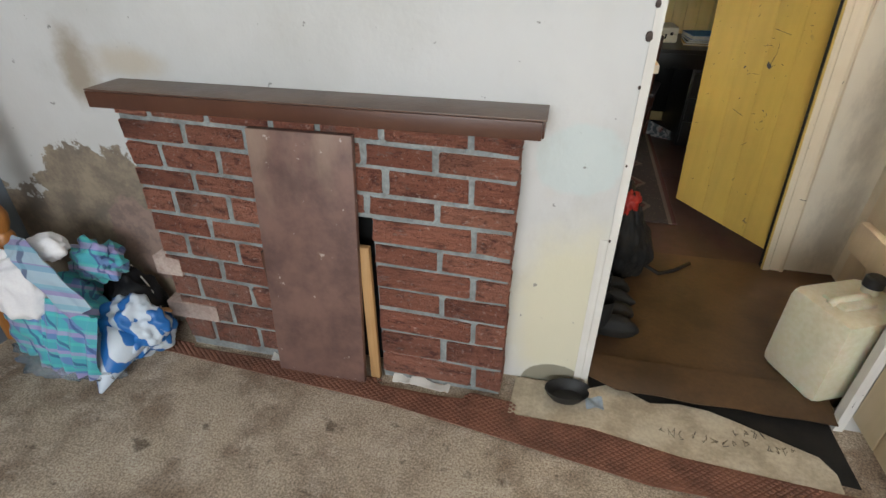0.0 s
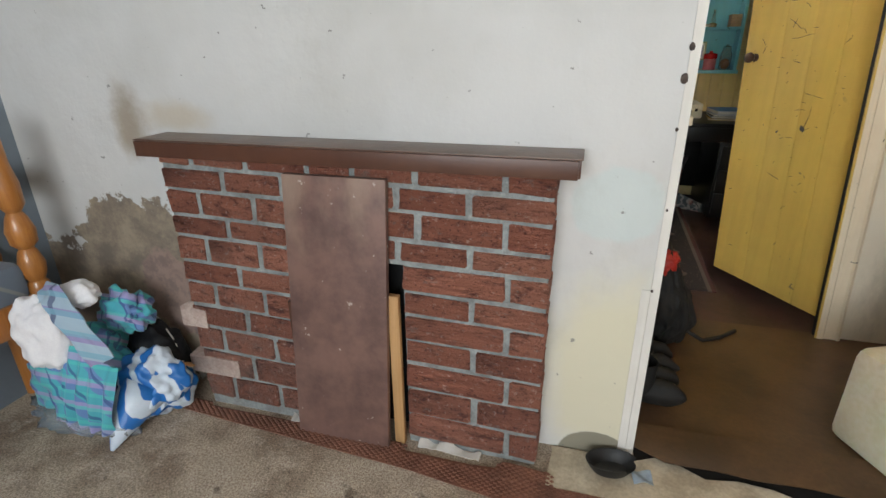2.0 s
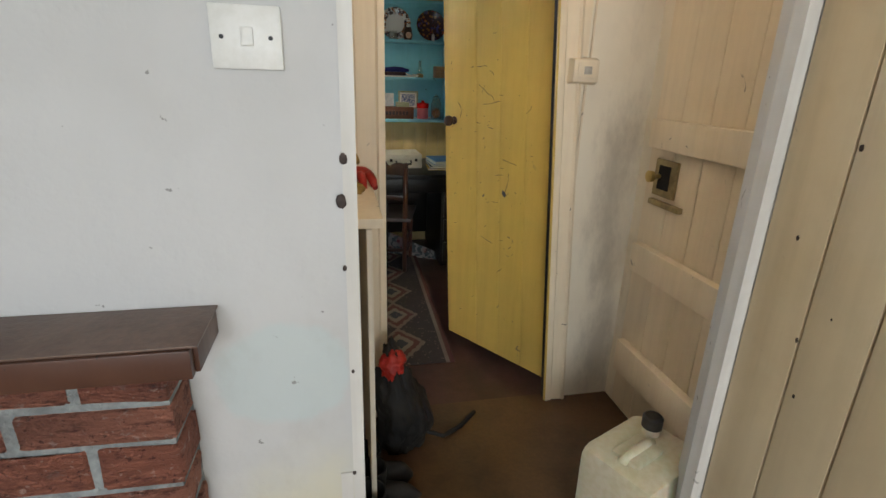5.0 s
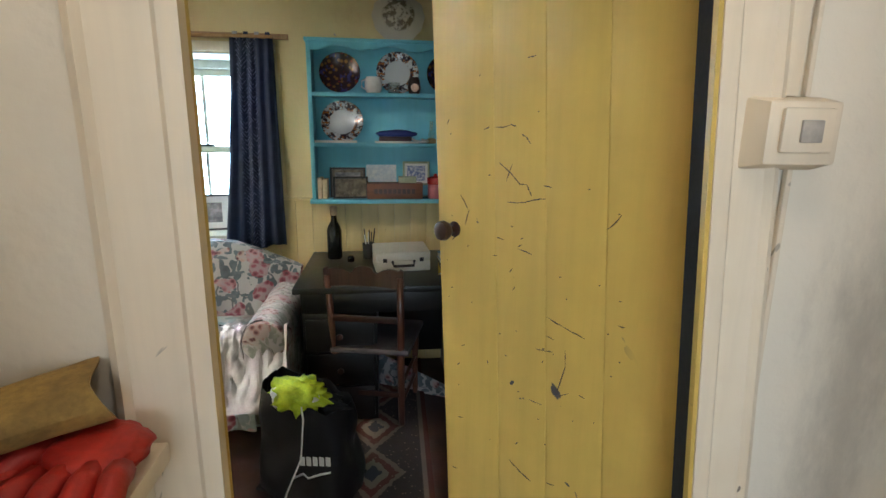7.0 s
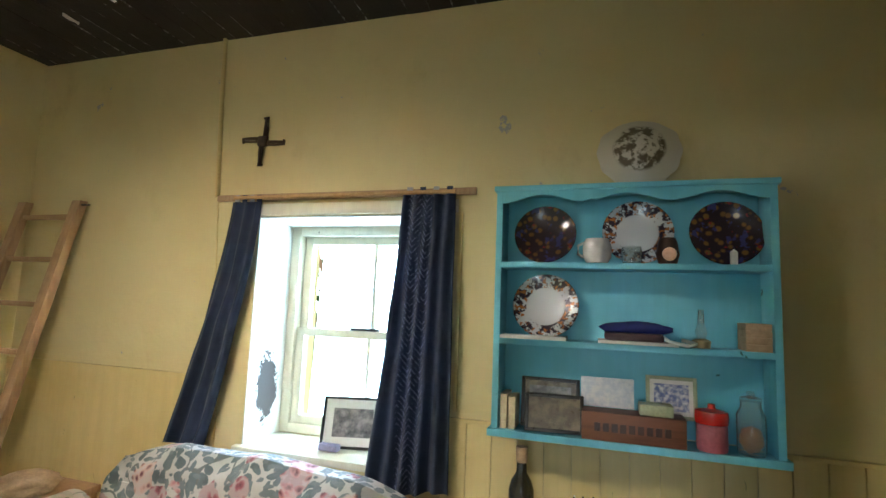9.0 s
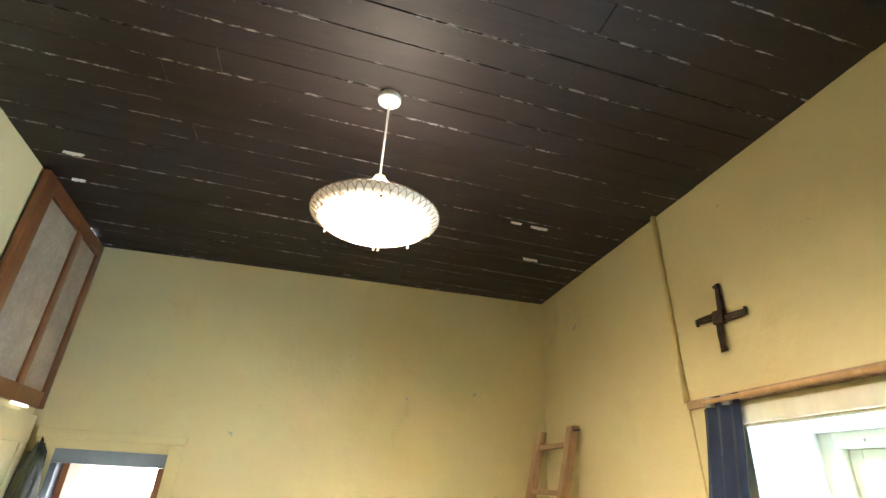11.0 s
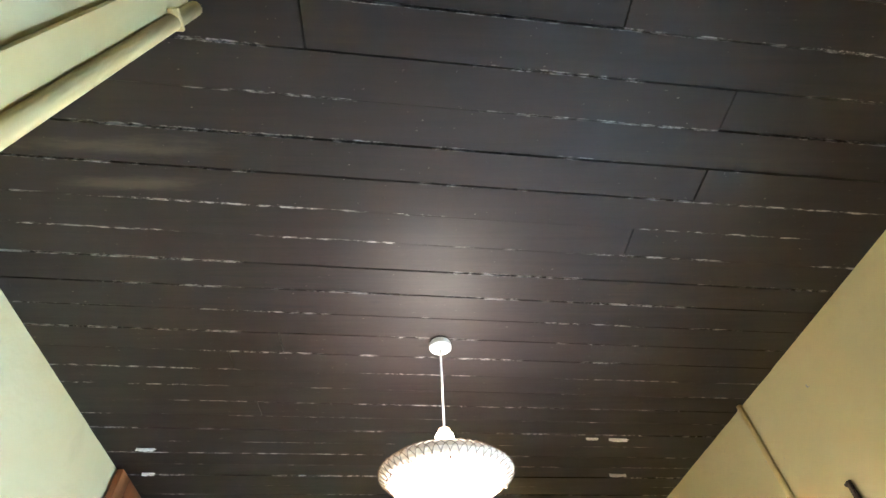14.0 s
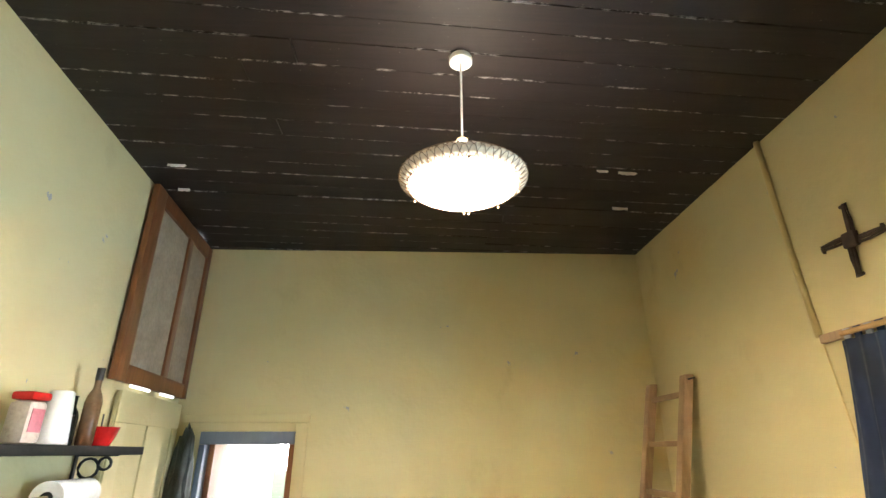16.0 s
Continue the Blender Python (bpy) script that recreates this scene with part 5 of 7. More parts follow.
def lobby_bag():
    b = thing("rucksack", "black rucksack with a red top, leaning by the doorway", "bag", (0.445, 0.735, FB))
    bm = bm_blob(bmesh.new(), (0, 0, 0.18), (0.105, 0.10, 0.235), 41, 0.24, 3.4, 5, 0.003, 0.12)
    for v in bm.verts:
        v.co.x = (v.co.x - 0.05) * (1.0 - 0.9 * max(0, v.co.z - 0.06)) - 0.20 * max(0, v.co.z - 0.12) + 0.05
    part("bag_body", bm, M["boot_rubber"], b)
    part("top_flap", bm_blob(bmesh.new(), (-0.040, -0.035, 0.375), (0.045, 0.05, 0.05), 43, 0.35, 5, 4), M["red_glove"], b, "faded red lid")
    part("strap", bm_tube(bmesh.new(), [(0.09, -0.02, 0.06), (0.16, 0.0, 0.012), (0.24, 0.05, 0.008), (0.32, 0.13, 0.008)], 0.009, 8), M["boot_rubber"], b)
    for k in range(4):
        t = thing("rubber_boot", "muddy black rubber boot against the lobby ledge", "boot", (0.365 - 0.01 * (k % 2), 0.26 + 0.09 * k, FB), 8 * (k % 2) - 4, "boots in the lobby")
        part("foot", bm_blob(bmesh.new(), (0.0, 0, 0.045), (0.10, 0.040, 0.05), 50 + k, 0.12, 3, 3, 0.002), M["boot_rubber"], t)
        part("shaft", bm_lathe(bmesh.new(), [(0.042, 0.05), (0.044, 0.10), (0.048, 0.17), (0.043, 0.17), (0.039, 0.10)], 16, Matrix.Translation((-0.055, 0, 0))), M["boot_rubber"], t)


lobby_bag()


# ---- kitchen window ----
def sash_window():
    w = tagged(new("window_1"), "cream painted sash window in a deep reveal", "window", "", "structure")
    y0, y1 = 3.545, 3.60
    fr = bmesh.new()
    for a, b in (((WX0 + 0.002, 3.52, WZ0 + 0.002), (WX0 + 0.05, 3.63, WZ1 - 0.002)), ((WX1 - 0.05, 3.52, WZ0 + 0.002), (WX1 - 0.002, 3.63, WZ1 - 0.002)),
                 ((WX0 + 0.0505, 3.52, WZ1 - 0.05), (WX1 - 0.0505, 3.63, WZ1 - 0.002)), ((WX0 + 0.0505, 3.52, WZ0 + 0.002), (WX1 - 0.0505, 3.63, WZ0 + 0.045))):
        bm_box(fr, a, b, 0.003)
    part("window_frame", fr, M["window_paint"], w)
    mid = 1.325
    xa, xb = WX0 + 0.052, WX1 - 0.052
    cx = -0.445
    for name, z0, z1, yy in (("upper_sash", mid - 0.012, WZ1 - 0.052, 3.585), ("lower_sash", WZ0 + 0.047, mid + 0.024, 3.555)):
        bm = bmesh.new()
        bm_box(bm, (xa, yy - 0.018, z0), (xa + 0.042, yy + 0.018, z1), 0.003)
        bm_box(bm, (xb - 0.042, yy - 0.018, z0), (xb, yy + 0.018, z1), 0.003)
        bm_box(bm, (xa + 0.0425, yy - 0.018, z1 - 0.036), (xb - 0.0425, yy + 0.018, z1), 0.003)
        bm_box(bm, (xa + 0.0425, yy - 0.018, z0), (xb - 0.0425, yy + 0.018, z0 + 0.036), 0.003)
        bm_box(bm, (cx - 0.009, yy - 0.012, z0 + 0.0365), (cx + 0.009, yy + 0.012, z1 - 0.0365), 0.002)
        s = part(name, bm, M["window_paint"], w)
        for p, q in ((xa + 0.04, cx - 0.008), (cx + 0.008, xb - 0.04)):
            g = part("pane", box((p, yy - 0.002, z0 + 0.034), (q, yy + 0.002, z1 - 0.034)), M["glass"], s)
            g.visible_shadow = False
    part("catch", box((-0.54, 3.53, mid + 0.025), (-0.40, 3.565, mid + 0.037), 0.003), M["black_metal"], w, "dark iron sash catch")
    part("window_sill", box((WX0 - 0.03, NORTH - 0.03, WZ0 - 0.028), (WX1 + 0.03, 3.52, WZ0 + 0.001), 0.006), M["window_paint"], w)
    rev = reveal_mat()
    bm = bmesh.new()
    bm_box(bm, (WX0, NORTH - 0.002, WZ0 + 0.002), (WX0 + 0.006, 3.519, WZ1 - 0.001))
    bm_box(bm, (WX1 - 0.006, NORTH - 0.002, WZ0 + 0.002), (WX1, 3.519, WZ1 - 0.001))
    bm_box(bm, (WX0 + 0.007, NORTH - 0.002, WZ1 - 0.006), (WX1 - 0.007, 3.519, WZ1))
    part("reveal", bm, rev, w, "white reveal with a flaked brown patch", None)
    part("head_board", box((-1.0, NORTH - 0.018, WZ1 + 0.004), (0.045, NORTH - 0.001, WZ1 + 0.055), 0.003), M["window_paint"], w)
    part("side_trim", box((0.052, NORTH - 0.016, 1.09), (0.066, NORTH - 0.001, WZ1 + 0.003), 0.003), M["wainscot"], w)
    return w


def reveal_mat():
    n = Nodes("flaked_white_reveal")
    x, y, z = n.xyz()[:3]
    rag = n.math("MULTIPLY", n.math("SUBTRACT", n.noise(22, 6, 0.75), 0.5), 1.7)
    bare = n.step(n.math("ADD", n.blob(y, z, 3.40, 1.08, 0.075, 0.15), rag), 0.0, 0.05)
    col = n.mix(bare, (0.72, 0.70, 0.62), (0.045, 0.034, 0.027))
    return n.done(col, 0.7, n.math("SUBTRACT", n.noise(40, 4, 0.6), bare), 0.4, 0.004)


def glass_mat():
    n = Nodes("window_glass")
    return n.done((1, 1, 1), 0.0, None, Transmission_Weight=1.0, IOR=1.03)


M["glass"] = glass_mat()
M["window_paint"] = painted_boards("cream_window_paint", (0.76, 0.72, 0.58), (0.70, 0.66, 0.50), (0.4, 0.36, 0.28), (0.25, 0.22, 0.16))
sash_window()


def curtain_rod():
    r = thing("curtain_rod", "plain wooden batten curtain rail over the window", "curtain rail", (-0.49, NORTH - 0.03, 1.925))
    part("batten", box((-0.615, 0.010, -0.008), (0.607, 0.029, 0.020), 0.003), M["ladder_wood"], r)
    part("rod", bm_cyl(bmesh.new(), (-0.50, -0.012, 0.0), (0.53, -0.012, 0.0), 0.008), M["raw_pine"], r)


curtain_rod()


def curtain(name, label, top, bottom, folds, amp, seed, lacey):
    """top, bottom: left x, right x, z, y; pleats run down the cloth."""
    c = thing(name, label, "curtain", ((top[0] + top[1]) / 2, top[3], bottom[2]), 0, "window curtains")
    ox, oy, oz = (top[0] + top[1]) / 2, top[3], bottom[2]

    def f(u, v):
        k = v ** 1.35
        x = (top[0] + (top[1] - top[0]) * u) * (1 - k) + (bottom[0] + (bottom[1] - bottom[0]) * u) * k
        y = top[3] * (1 - v) + bottom[3] * v + amp * (0.5 + 0.7 * v) * math.sin(folds * 2 * math.pi * u + seed + 0.9 * noise.noise(Vector((u * 3, v * 1.5, seed)))) + 0.012 * noise.noise(Vector((u * 4, v * 5, seed)))
        return Vector((x - ox, y - oy, (top[2] * (1 - v) + bottom[2] * v + 0.012 * math.sin(u * 9) * v) - oz))

    part("drape", bm_sheet(bmesh.new(), f, 70, 46, 0.0025), M["curtain"] if not lacey else M["curtain_print"], c)
    n = 4
    for k in range(n):
        x = top[0] + (top[1] - top[0]) * (k + 0.5) / n - ox
        part("tab", box((x - 0.012, 0.008, top[2] - oz - 0.008), (x + 0.012, 0.014, top[2] - oz + 0.034), 0.002), M["tab_cloth"] if k % 2 == 0 else M["curtain"], c)
    return c


def curtain_mat(name, printed):
    n = Nodes(name)
    x, y, z = n.xyz()[:3]
    col = n.mix(n.step(n.noise(5, 4, 0.6), 0.3, 0.7), (0.013, 0.026, 0.070), (0.008, 0.015, 0.042))
    if printed:
        a = n.math("PINGPONG", n.math("ADD", n.math("MULTIPLY", z, 44.0), n.math("MULTIPLY", n.math("PINGPONG", n.math("ADD", x, 0.03), 0.025), 70.0)), 0.5)
        motif = n.math("MULTIPLY", n.step(a, 0.30, 0.36), n.step(n.math("ABSOLUTE", n.math("ADD", x, 0.035)), 0.052, 0.045))
        motif = n.math("MULTIPLY", motif, n.step(n.noise(45, 3, 0.6), 0.42, 0.58))
        col = n.mix(n.math("MULTIPLY", motif, 0.42), col, (0.24, 0.27, 0.46))
    weave = n.noise(300, 2, 0.5)
    return n.done(col, 0.85, weave, 0.3, 0.002, Sheen_Weight=0.1, Transmission_Weight=0.12)


M["curtain"] = curtain_mat("navy_curtain", False)
M["curtain_print"] = curtain_mat("navy_printed_curtain", True)
M["tab_cloth"] = mat("pale_tab_cloth", (0.45, 0.44, 0.45), (0.3, 0.3, 0.33), 0.85, 9, 150)
curtain("curtain", "navy blue curtain pulled aside over the sofa back", (-1.0, -0.845, 1.905, 3.222), (-1.25, -1.03, 0.84, 3.20), 3, 0.012, 1.0, False)
curtain("curtain", "navy blue curtain with a pale woven print, hanging straight", (-0.18, 0.042, 1.915, 3.222), (-0.275, 0.055, 0.80, 3.195), 5, 0.014, 2.4, True)


def photo_frame(name, label, at, w, h, turn, lean, mount, picture, frame_m, mountw=0.22):
    f = new(name)
    f.empty_display_size = 0.03
    tagged(f, label, "picture frame")
    t = 0.012
    bm = bmesh.new()
    bm_box(bm, (-w / 2, 0, 0), (-w / 2 + t, 0.014, h), 0.002)
    bm_box(bm, (w / 2 - t, 0, 0), (w / 2, 0.014, h), 0.002)
    bm_box(bm, (-w / 2 + t, 0, h - t), (w / 2 - t, 0.014, h), 0.002)
    bm_box(bm, (-w / 2 + t, 0, 0), (w / 2 - t, 0.014, t), 0.002)
    part("frame", bm, frame_m, f)
    part("mount", box((-w / 2 + t, 0.007, t), (w / 2 - t, 0.013, h - t)), mount, f)
    mw = w * mountw
    part("picture", box((-w / 2 + mw, 0.004, mw), (w / 2 - mw, 0.0068, h - mw)), picture, f)
    f.matrix_world = pose(*at, -lean, 0, turn)
    return f


M["photo"] = mat("grey_landscape_print", (0.10, 0.10, 0.11), (0.32, 0.30, 0.30), 0.3, 22, 60)
M["sepia"] = mat("sepia_print", (0.10, 0.08, 0.055), (0.22, 0.18, 0.12), 0.3, 26, 60)
M["lacquer"] = mat("black_lacquer", (0.014, 0.013, 0.013), (0.010, 0.010, 0.010), 0.3)
photo_frame("photo_frame", "black framed landscape photograph on the window sill", (-0.43, 3.385, WZ0 + 0.002), 0.27, 0.215, 14, 14, M["white_plastic"], M["photo"], M["lacquer"], 0.18)
solid("soap_dish", box((-0.045, -0.02, 0), (0.045, 0.02, 0.03), 0.010), mat("lilac_plastic", (0.34, 0.33, 0.52), (0.28, 0.27, 0.45), 0.4), "small lilac plastic box on the sill", "box", at=(-0.50, 3.335, WZ0 + 0.002))

# ---- wainscot, pipes, cross ----
setting("wainscot_left", [((WEST + 0.002, NORTH - 0.012, FB), (-1.02, NORTH - 0.001, 1.115)), ((WEST + 0.002, NORTH - 0.016, 1.1155), (-1.02, NORTH - 0.001, 1.135))], M["wainscot"], "cream boarding below the chair rail", "wainscot")
wains = tagged(new("wainscot"), "cream tongue-and-groove boards below the plate rack", "wainscot", "", "structure")
px = -1.02
while px < EAST - 0.01:
    part("board", box((px + 0.0012, NORTH - 0.014, FB), (px + 0.0928, NORTH - 0.001, 1.055 if px > -0.03 else 0.80), 0.003), M["wainscot"], wains)
    px += 0.094
part("cap", box((-0.02, NORTH - 0.022, 1.0555), (EAST - 0.01, NORTH - 0.001, 1.070), 0.003), M["wainscot"], wains)

solid("wall_conduit", bm_tube(bmesh.new(), [(-1.148, NORTH - 0.012, 2.714), (-1.14, NORTH - 0.012, 2.45), (-1.125, NORTH - 0.012, 2.15), (-1.112, NORTH - 0.012, 1.94)], 0.011, 8), M["wainscot"], "cream painted cable conduit on the yellow wall", "conduit")
solid("wall_cable", bm_tube(bmesh.new(), [(-1.112, NORTH - 0.005, 1.93), (-1.09, NORTH - 0.005, 1.6), (-1.08, NORTH - 0.014, 1.14)], 0.0035, 6), M["wainscot"], "thin cable painted yellow", "cable")
cc = thing("corner_conduit", "cream painted conduit clipped to the bulkhead corner", "conduit", (0, 0, 0))
part("pipe", bm_tube(bmesh.new(), [(0.257, 1.575, 2.70), (0.280, 1.575, 2.4), (0.310, 1.575, 2.0)], 0.013, 12), M["wainscot"], cc)
for cz in (2.12, 2.60):
    cx = 0.257 + 0.0757 * (2.70 - cz)
    part("clip", box((cx - 0.0145, 1.562, cz - 0.005), (cx + 0.022, 1.5885, cz + 0.005), 0.002), M["wainscot"], cc)
bm = bmesh.new()
bm_box(bm, (0.272, 1.561, 2.002), (0.318, 1.572, 2.70), 0.002)
solid("corner_trim", settled(bm), M["wainscot"], "cream trim board beside the conduit", "trim", "structure")


def rush_cross():
    c = thing("woven_cross", "brown woven rush cross hung on the yellow wall", "cross", (-0.885, NORTH - 0.012, 2.19), 0)
    for k in range(4):
        a = radians(90 * k - 4)
        d, s = Vector((math.cos(a), 0, math.sin(a))), Vector((-math.sin(a), 0, math.cos(a)))
        bm = bmesh.new()
        for j in range(3):
            o = s * (-0.016 + 0.009 * j) + Vector((0, -0.002 * (j % 2), 0))
            bm_tube(bm, [o - d * 0.012, o + d * 0.06, o * 0.75 + d * 0.115], [0.0046, 0.0043, 0.0036], 6)
        bm_tube(bm, [d * 0.108 - s * 0.011, d * 0.108 + s * 0.011], 0.0055, 6)
        part("arm", bm, M["rush"], c)
    part("centre", box((-0.024, -0.012, -0.024), (0.024, 0.006, 0.024), 0.006, Matrix.Rotation(radians(4), 4, "Y")), M["rush"], c)


M["rush"] = mat("dry_rushes", (0.070, 0.040, 0.024), (0.045, 0.026, 0.018), 0.8, 30, 120, 0.4, 0.002)
rush_cross()


# ---- sofa ----
def sofa():
    s = thing("sofa", "floral covered sofa with a draped throw, below the window", "sofa", (-0.70, 2.80, FB))
    part("base", box((-0.80, -0.38, 0.08), (0.78, 0.34, 0.30), 0.03), M["floral_pale"], s)

    def wr(p, k=1.0):
        return p + Vector((0, -0.018, 0.012)) * noise.noise(Vector((p.x * 5, p.y * 4, p.z * 5))) * k + Vector((0, -0.012, 0.006)) * noise.noise(Vector((p.x * 13, p.z * 9, 2))) * k

    def seat(u, v):
        x = -0.74 + 1.48 * u
        pts = ((0.26, 0.44), (0.0, 0.445), (-0.30, 0.43), (-0.395, 0.40), (-0.415, 0.30), (-0.42, 0.10))
        i = min(4, int(v * 5))
        w = v * 5 - i
        y = pts[i][0] * (1 - w) + pts[i + 1][0] * w
        z = pts[i][1] * (1 - w) + pts[i + 1][1] * w
        fold = 0.012 * math.sin(x * 46 + 3 * noise.noise(Vector((x * 4, 0, 0)))) * max(0, v - 0.62) * 2.4
        r = wr(Vector((x, y - fold, z)), 1.3)
        r.z += 0.022 * noise.noise(Vector((x * 3.2, y * 4, 7)))
        return r

    part("seat_cover", bm_sheet(bmesh.new(), seat, 110, 50, 0.012), M["floral_pale"], s, "pale rumpled floral cotton cover")

    def throw(u, v):
        x = -0.60 + 1.44 * u
        lean = 0.06 * u
        pts = ((0.395, 0.10), (0.395, 0.68), (0.355, 0.80), (0.27, 0.805), (0.20, 0.74), (0.155, 0.55), (0.12, 0.43))
        i = min(5, int(v * 6))
        w = v * 6 - i
        y = pts[i][0] * (1 - w) + pts[i + 1][0] * w
        z = pts[i][1] * (1 - w) + pts[i + 1][1] * w
        edge = max(0, u - 0.72) / 0.28
        droop = 0.13 * edge ** 1.6 * (1 if z > 0.4 else 0.3) + 0.04 * max(0, 0.12 - u) / 0.12
        sag = 0.018 * math.sin(math.pi * u)
        return wr(Vector((x + 0.02 * math.sin(z * 9), y - lean * 0.4, z - droop * (z / 0.8) + sag * (z / 0.8) + 0.015 * math.sin(u * 5))), 2.0)

    part("back_throw", bm_sheet(bmesh.new(), throw, 110, 70, 0.014), M["floral"], s, "cream throw printed with roses and leaves")
    part("back", box((-0.62, 0.20, 0.25), (0.78, 0.37, 0.70), 0.05), M["floral"], s)
    for side, x, m, w in (("arm", 0.79, M["floral_arm"], 0.095), ("arm", -0.82, M["floral_red"], 0.12)):
        bm = bmesh.new()

        def arm(u, v, x=x, w=w):
            a = 2 * math.pi * u
            y = -0.40 + 0.66 * v
            r = Vector((x + (w + 0.01 * noise.noise(Vector((a, v * 4, x)))) * math.cos(a), y, 0.50 + 0.105 * math.sin(a)))
            if math.sin(a) < -0.3:
                r.z = 0.50 - 0.40 * (-math.sin(a))
                r.x = x + w * 0.86 * math.copysign(1, math.cos(a)) * min(1, abs(math.cos(a)) * 1.4)
            return r

        bm_sheet(bm, arm, 40, 24)
        bm_box(bm, (x - w * 0.8, -0.395, 0.10), (x + w * 0.8, 0.26, 0.50), 0.03)
        a = part(side, bm, m, s)
        bm = bm_lathe(bmesh.new(), [(0, 0.012), (0.06, 0.010), (0.088, 0.002), (w, -0.012)], 26, Matrix.Translation((x, -0.402, 0.50)) @ Matrix.Rotation(radians(90), 4, "X"), 1.0)
        part("scroll", bm, m, a)
        part("arm_leg", box((x - 0.03, -0.36, 0.0), (x + 0.03, -0.30, 0.10), 0.006), M["dark_wood"], s)
    for x in (-0.8, 0.7):
        part("back_leg", box((x - 0.03, 0.24, 0.0), (x + 0.03, 0.30, 0.10), 0.006), M["dark_wood"], s)
    return s


M["floral_arm"] = floral("faded_arm_cotton", (0.52, 0.48, 0.46), ((0.42, 0.26, 0.24), (0.34, 0.14, 0.15), (0.48, 0.38, 0.32)), (0.30, 0.30, 0.26), 10.0, 5.0)
M["floral_red"] = floral("red_flower_cotton", (0.72, 0.69, 0.72), ((0.55, 0.05, 0.09), (0.46, 0.03, 0.07), (0.55, 0.14, 0.20)), (0.50, 0.54, 0.54), 7.0, 8.0)
sofa()


def drapes_on_sofa():
    b = thing("crumpled_sheet", "crumpled pale floral sheet hanging off the sofa seat", "sheet", (0.045, 2.46, FB + 0.44))

    def f(u, v):
        x = -0.30 + 0.42 * u
        y = 0.10 - 0.26 * v
        z = 0.05 + 0.05 * math.sin(v * 5) - (max(0, v - 0.42) ** 1.2) * 0.42
        p = Vector((x + 0.05 * (u - 0.5) * v, y, z))
        n = noise.noise(Vector((u * 4.2, v * 3.0, 4))) + 0.9 * abs(noise.noise(Vector((u * 9, v * 5, 9)))) + 0.4 * noise.noise(Vector((u * 17, v * 9, 3)))
        return p + Vector((0.015 * n, -0.042 * n * min(1, max(0, (v - 0.15) * 3)), 0.03 * n))

    part("cloth", bm_sheet(bmesh.new(), f, 70, 60, 0.004), M["floral_sheet"], b)
    bag = thing("navy_bag", "small navy cloth bag lying on the sofa seat", "bag", (-0.27, 2.60, FB + 0.455), 18)
    part("pouch", bm_blob(bmesh.new(), (0, 0, 0.025), (0.125, 0.055, 0.035), 61, 0.25, 4, 4), M["navy"], bag)
    part("strap", bm_tube(bmesh.new(), [(0.03, -0.055, 0.03), (0.06, -0.085, 0.045), (0.11, -0.08, 0.03), (0.13, -0.02, 0.03)], 0.006, 8), M["tan_cloth"], bag)


M["tan_cloth"] = mat("tan_webbing", (0.5, 0.36, 0.24), (0.4, 0.28, 0.18), 0.8)
M["floral_sheet"] = mat("washed_pink_sheet", (0.80, 0.78, 0.80), (0.68, 0.61, 0.64), 0.9, 7, 160, 0.3, 0.003)
drapes_on_sofa()


# ---- desk and chair ----
def desk():
    d = thing("desk", "black polished wooden desk under the plate rack", "desk", (0.72, 2.86, FB))
    top = 0.755 - FB
    part("desktop", box((-0.52, -0.36, top - 0.028), (0.60, 0.385, top), 0.005), M["desk_wood"], d)
    part("apron", box((-0.49, -0.33, top - 0.13), (0.57, -0.312, top - 0.0285), 0.003), M["desk_wood"], d)
    for x in (-0.49, 0.23):
        p = part("pedestal", box((x, -0.31, 0.02), (x + 0.34, 0.36, top - 0.131), 0.004), M["desk_wood"], d)
        for k in range(3):
            dr = part("drawer", box((x + 0.015, -0.328, 0.05 + 0.17 * k), (x + 0.325, -0.3105, 0.205 + 0.17 * k), 0.004), M["desk_wood"], d)
            part("drawer_knob", bm_lathe(bmesh.new(), [(0, 0), (0.007, 0), (0.006, 0.012), (0.015, 0.018), (0.014, 0.026), (0, 0.03)], 14, Matrix.Translation((x + 0.17, -0.328, 0.127 + 0.17 * k)) @ Matrix.Rotation(radians(90), 4, "X")), M["dark_wood"], d)
    part("back_panel", box((-0.15, 0.30, 0.1), (0.23, 0.315, top - 0.131), 0.002), M["desk_wood"], d)
    for x in (-0.47, 0.53):
        part("foot", box((x, 0.28, 0.0), (x + 0.04, 0.34, 0.0195), 0.003), M["desk_wood"], d)
        part("foot", box((x, -0.30, 0.0), (x + 0.04, -0.25, 0.0195), 0.003), M["desk_wood"], d)


desk()


M["chair_wood"] = wood_mat("red_brown_varnished_wood", (0.135, 0.050, 0.028), (0.075, 0.028, 0.017), 2, 0.3, 9, 0.15, 0.3)


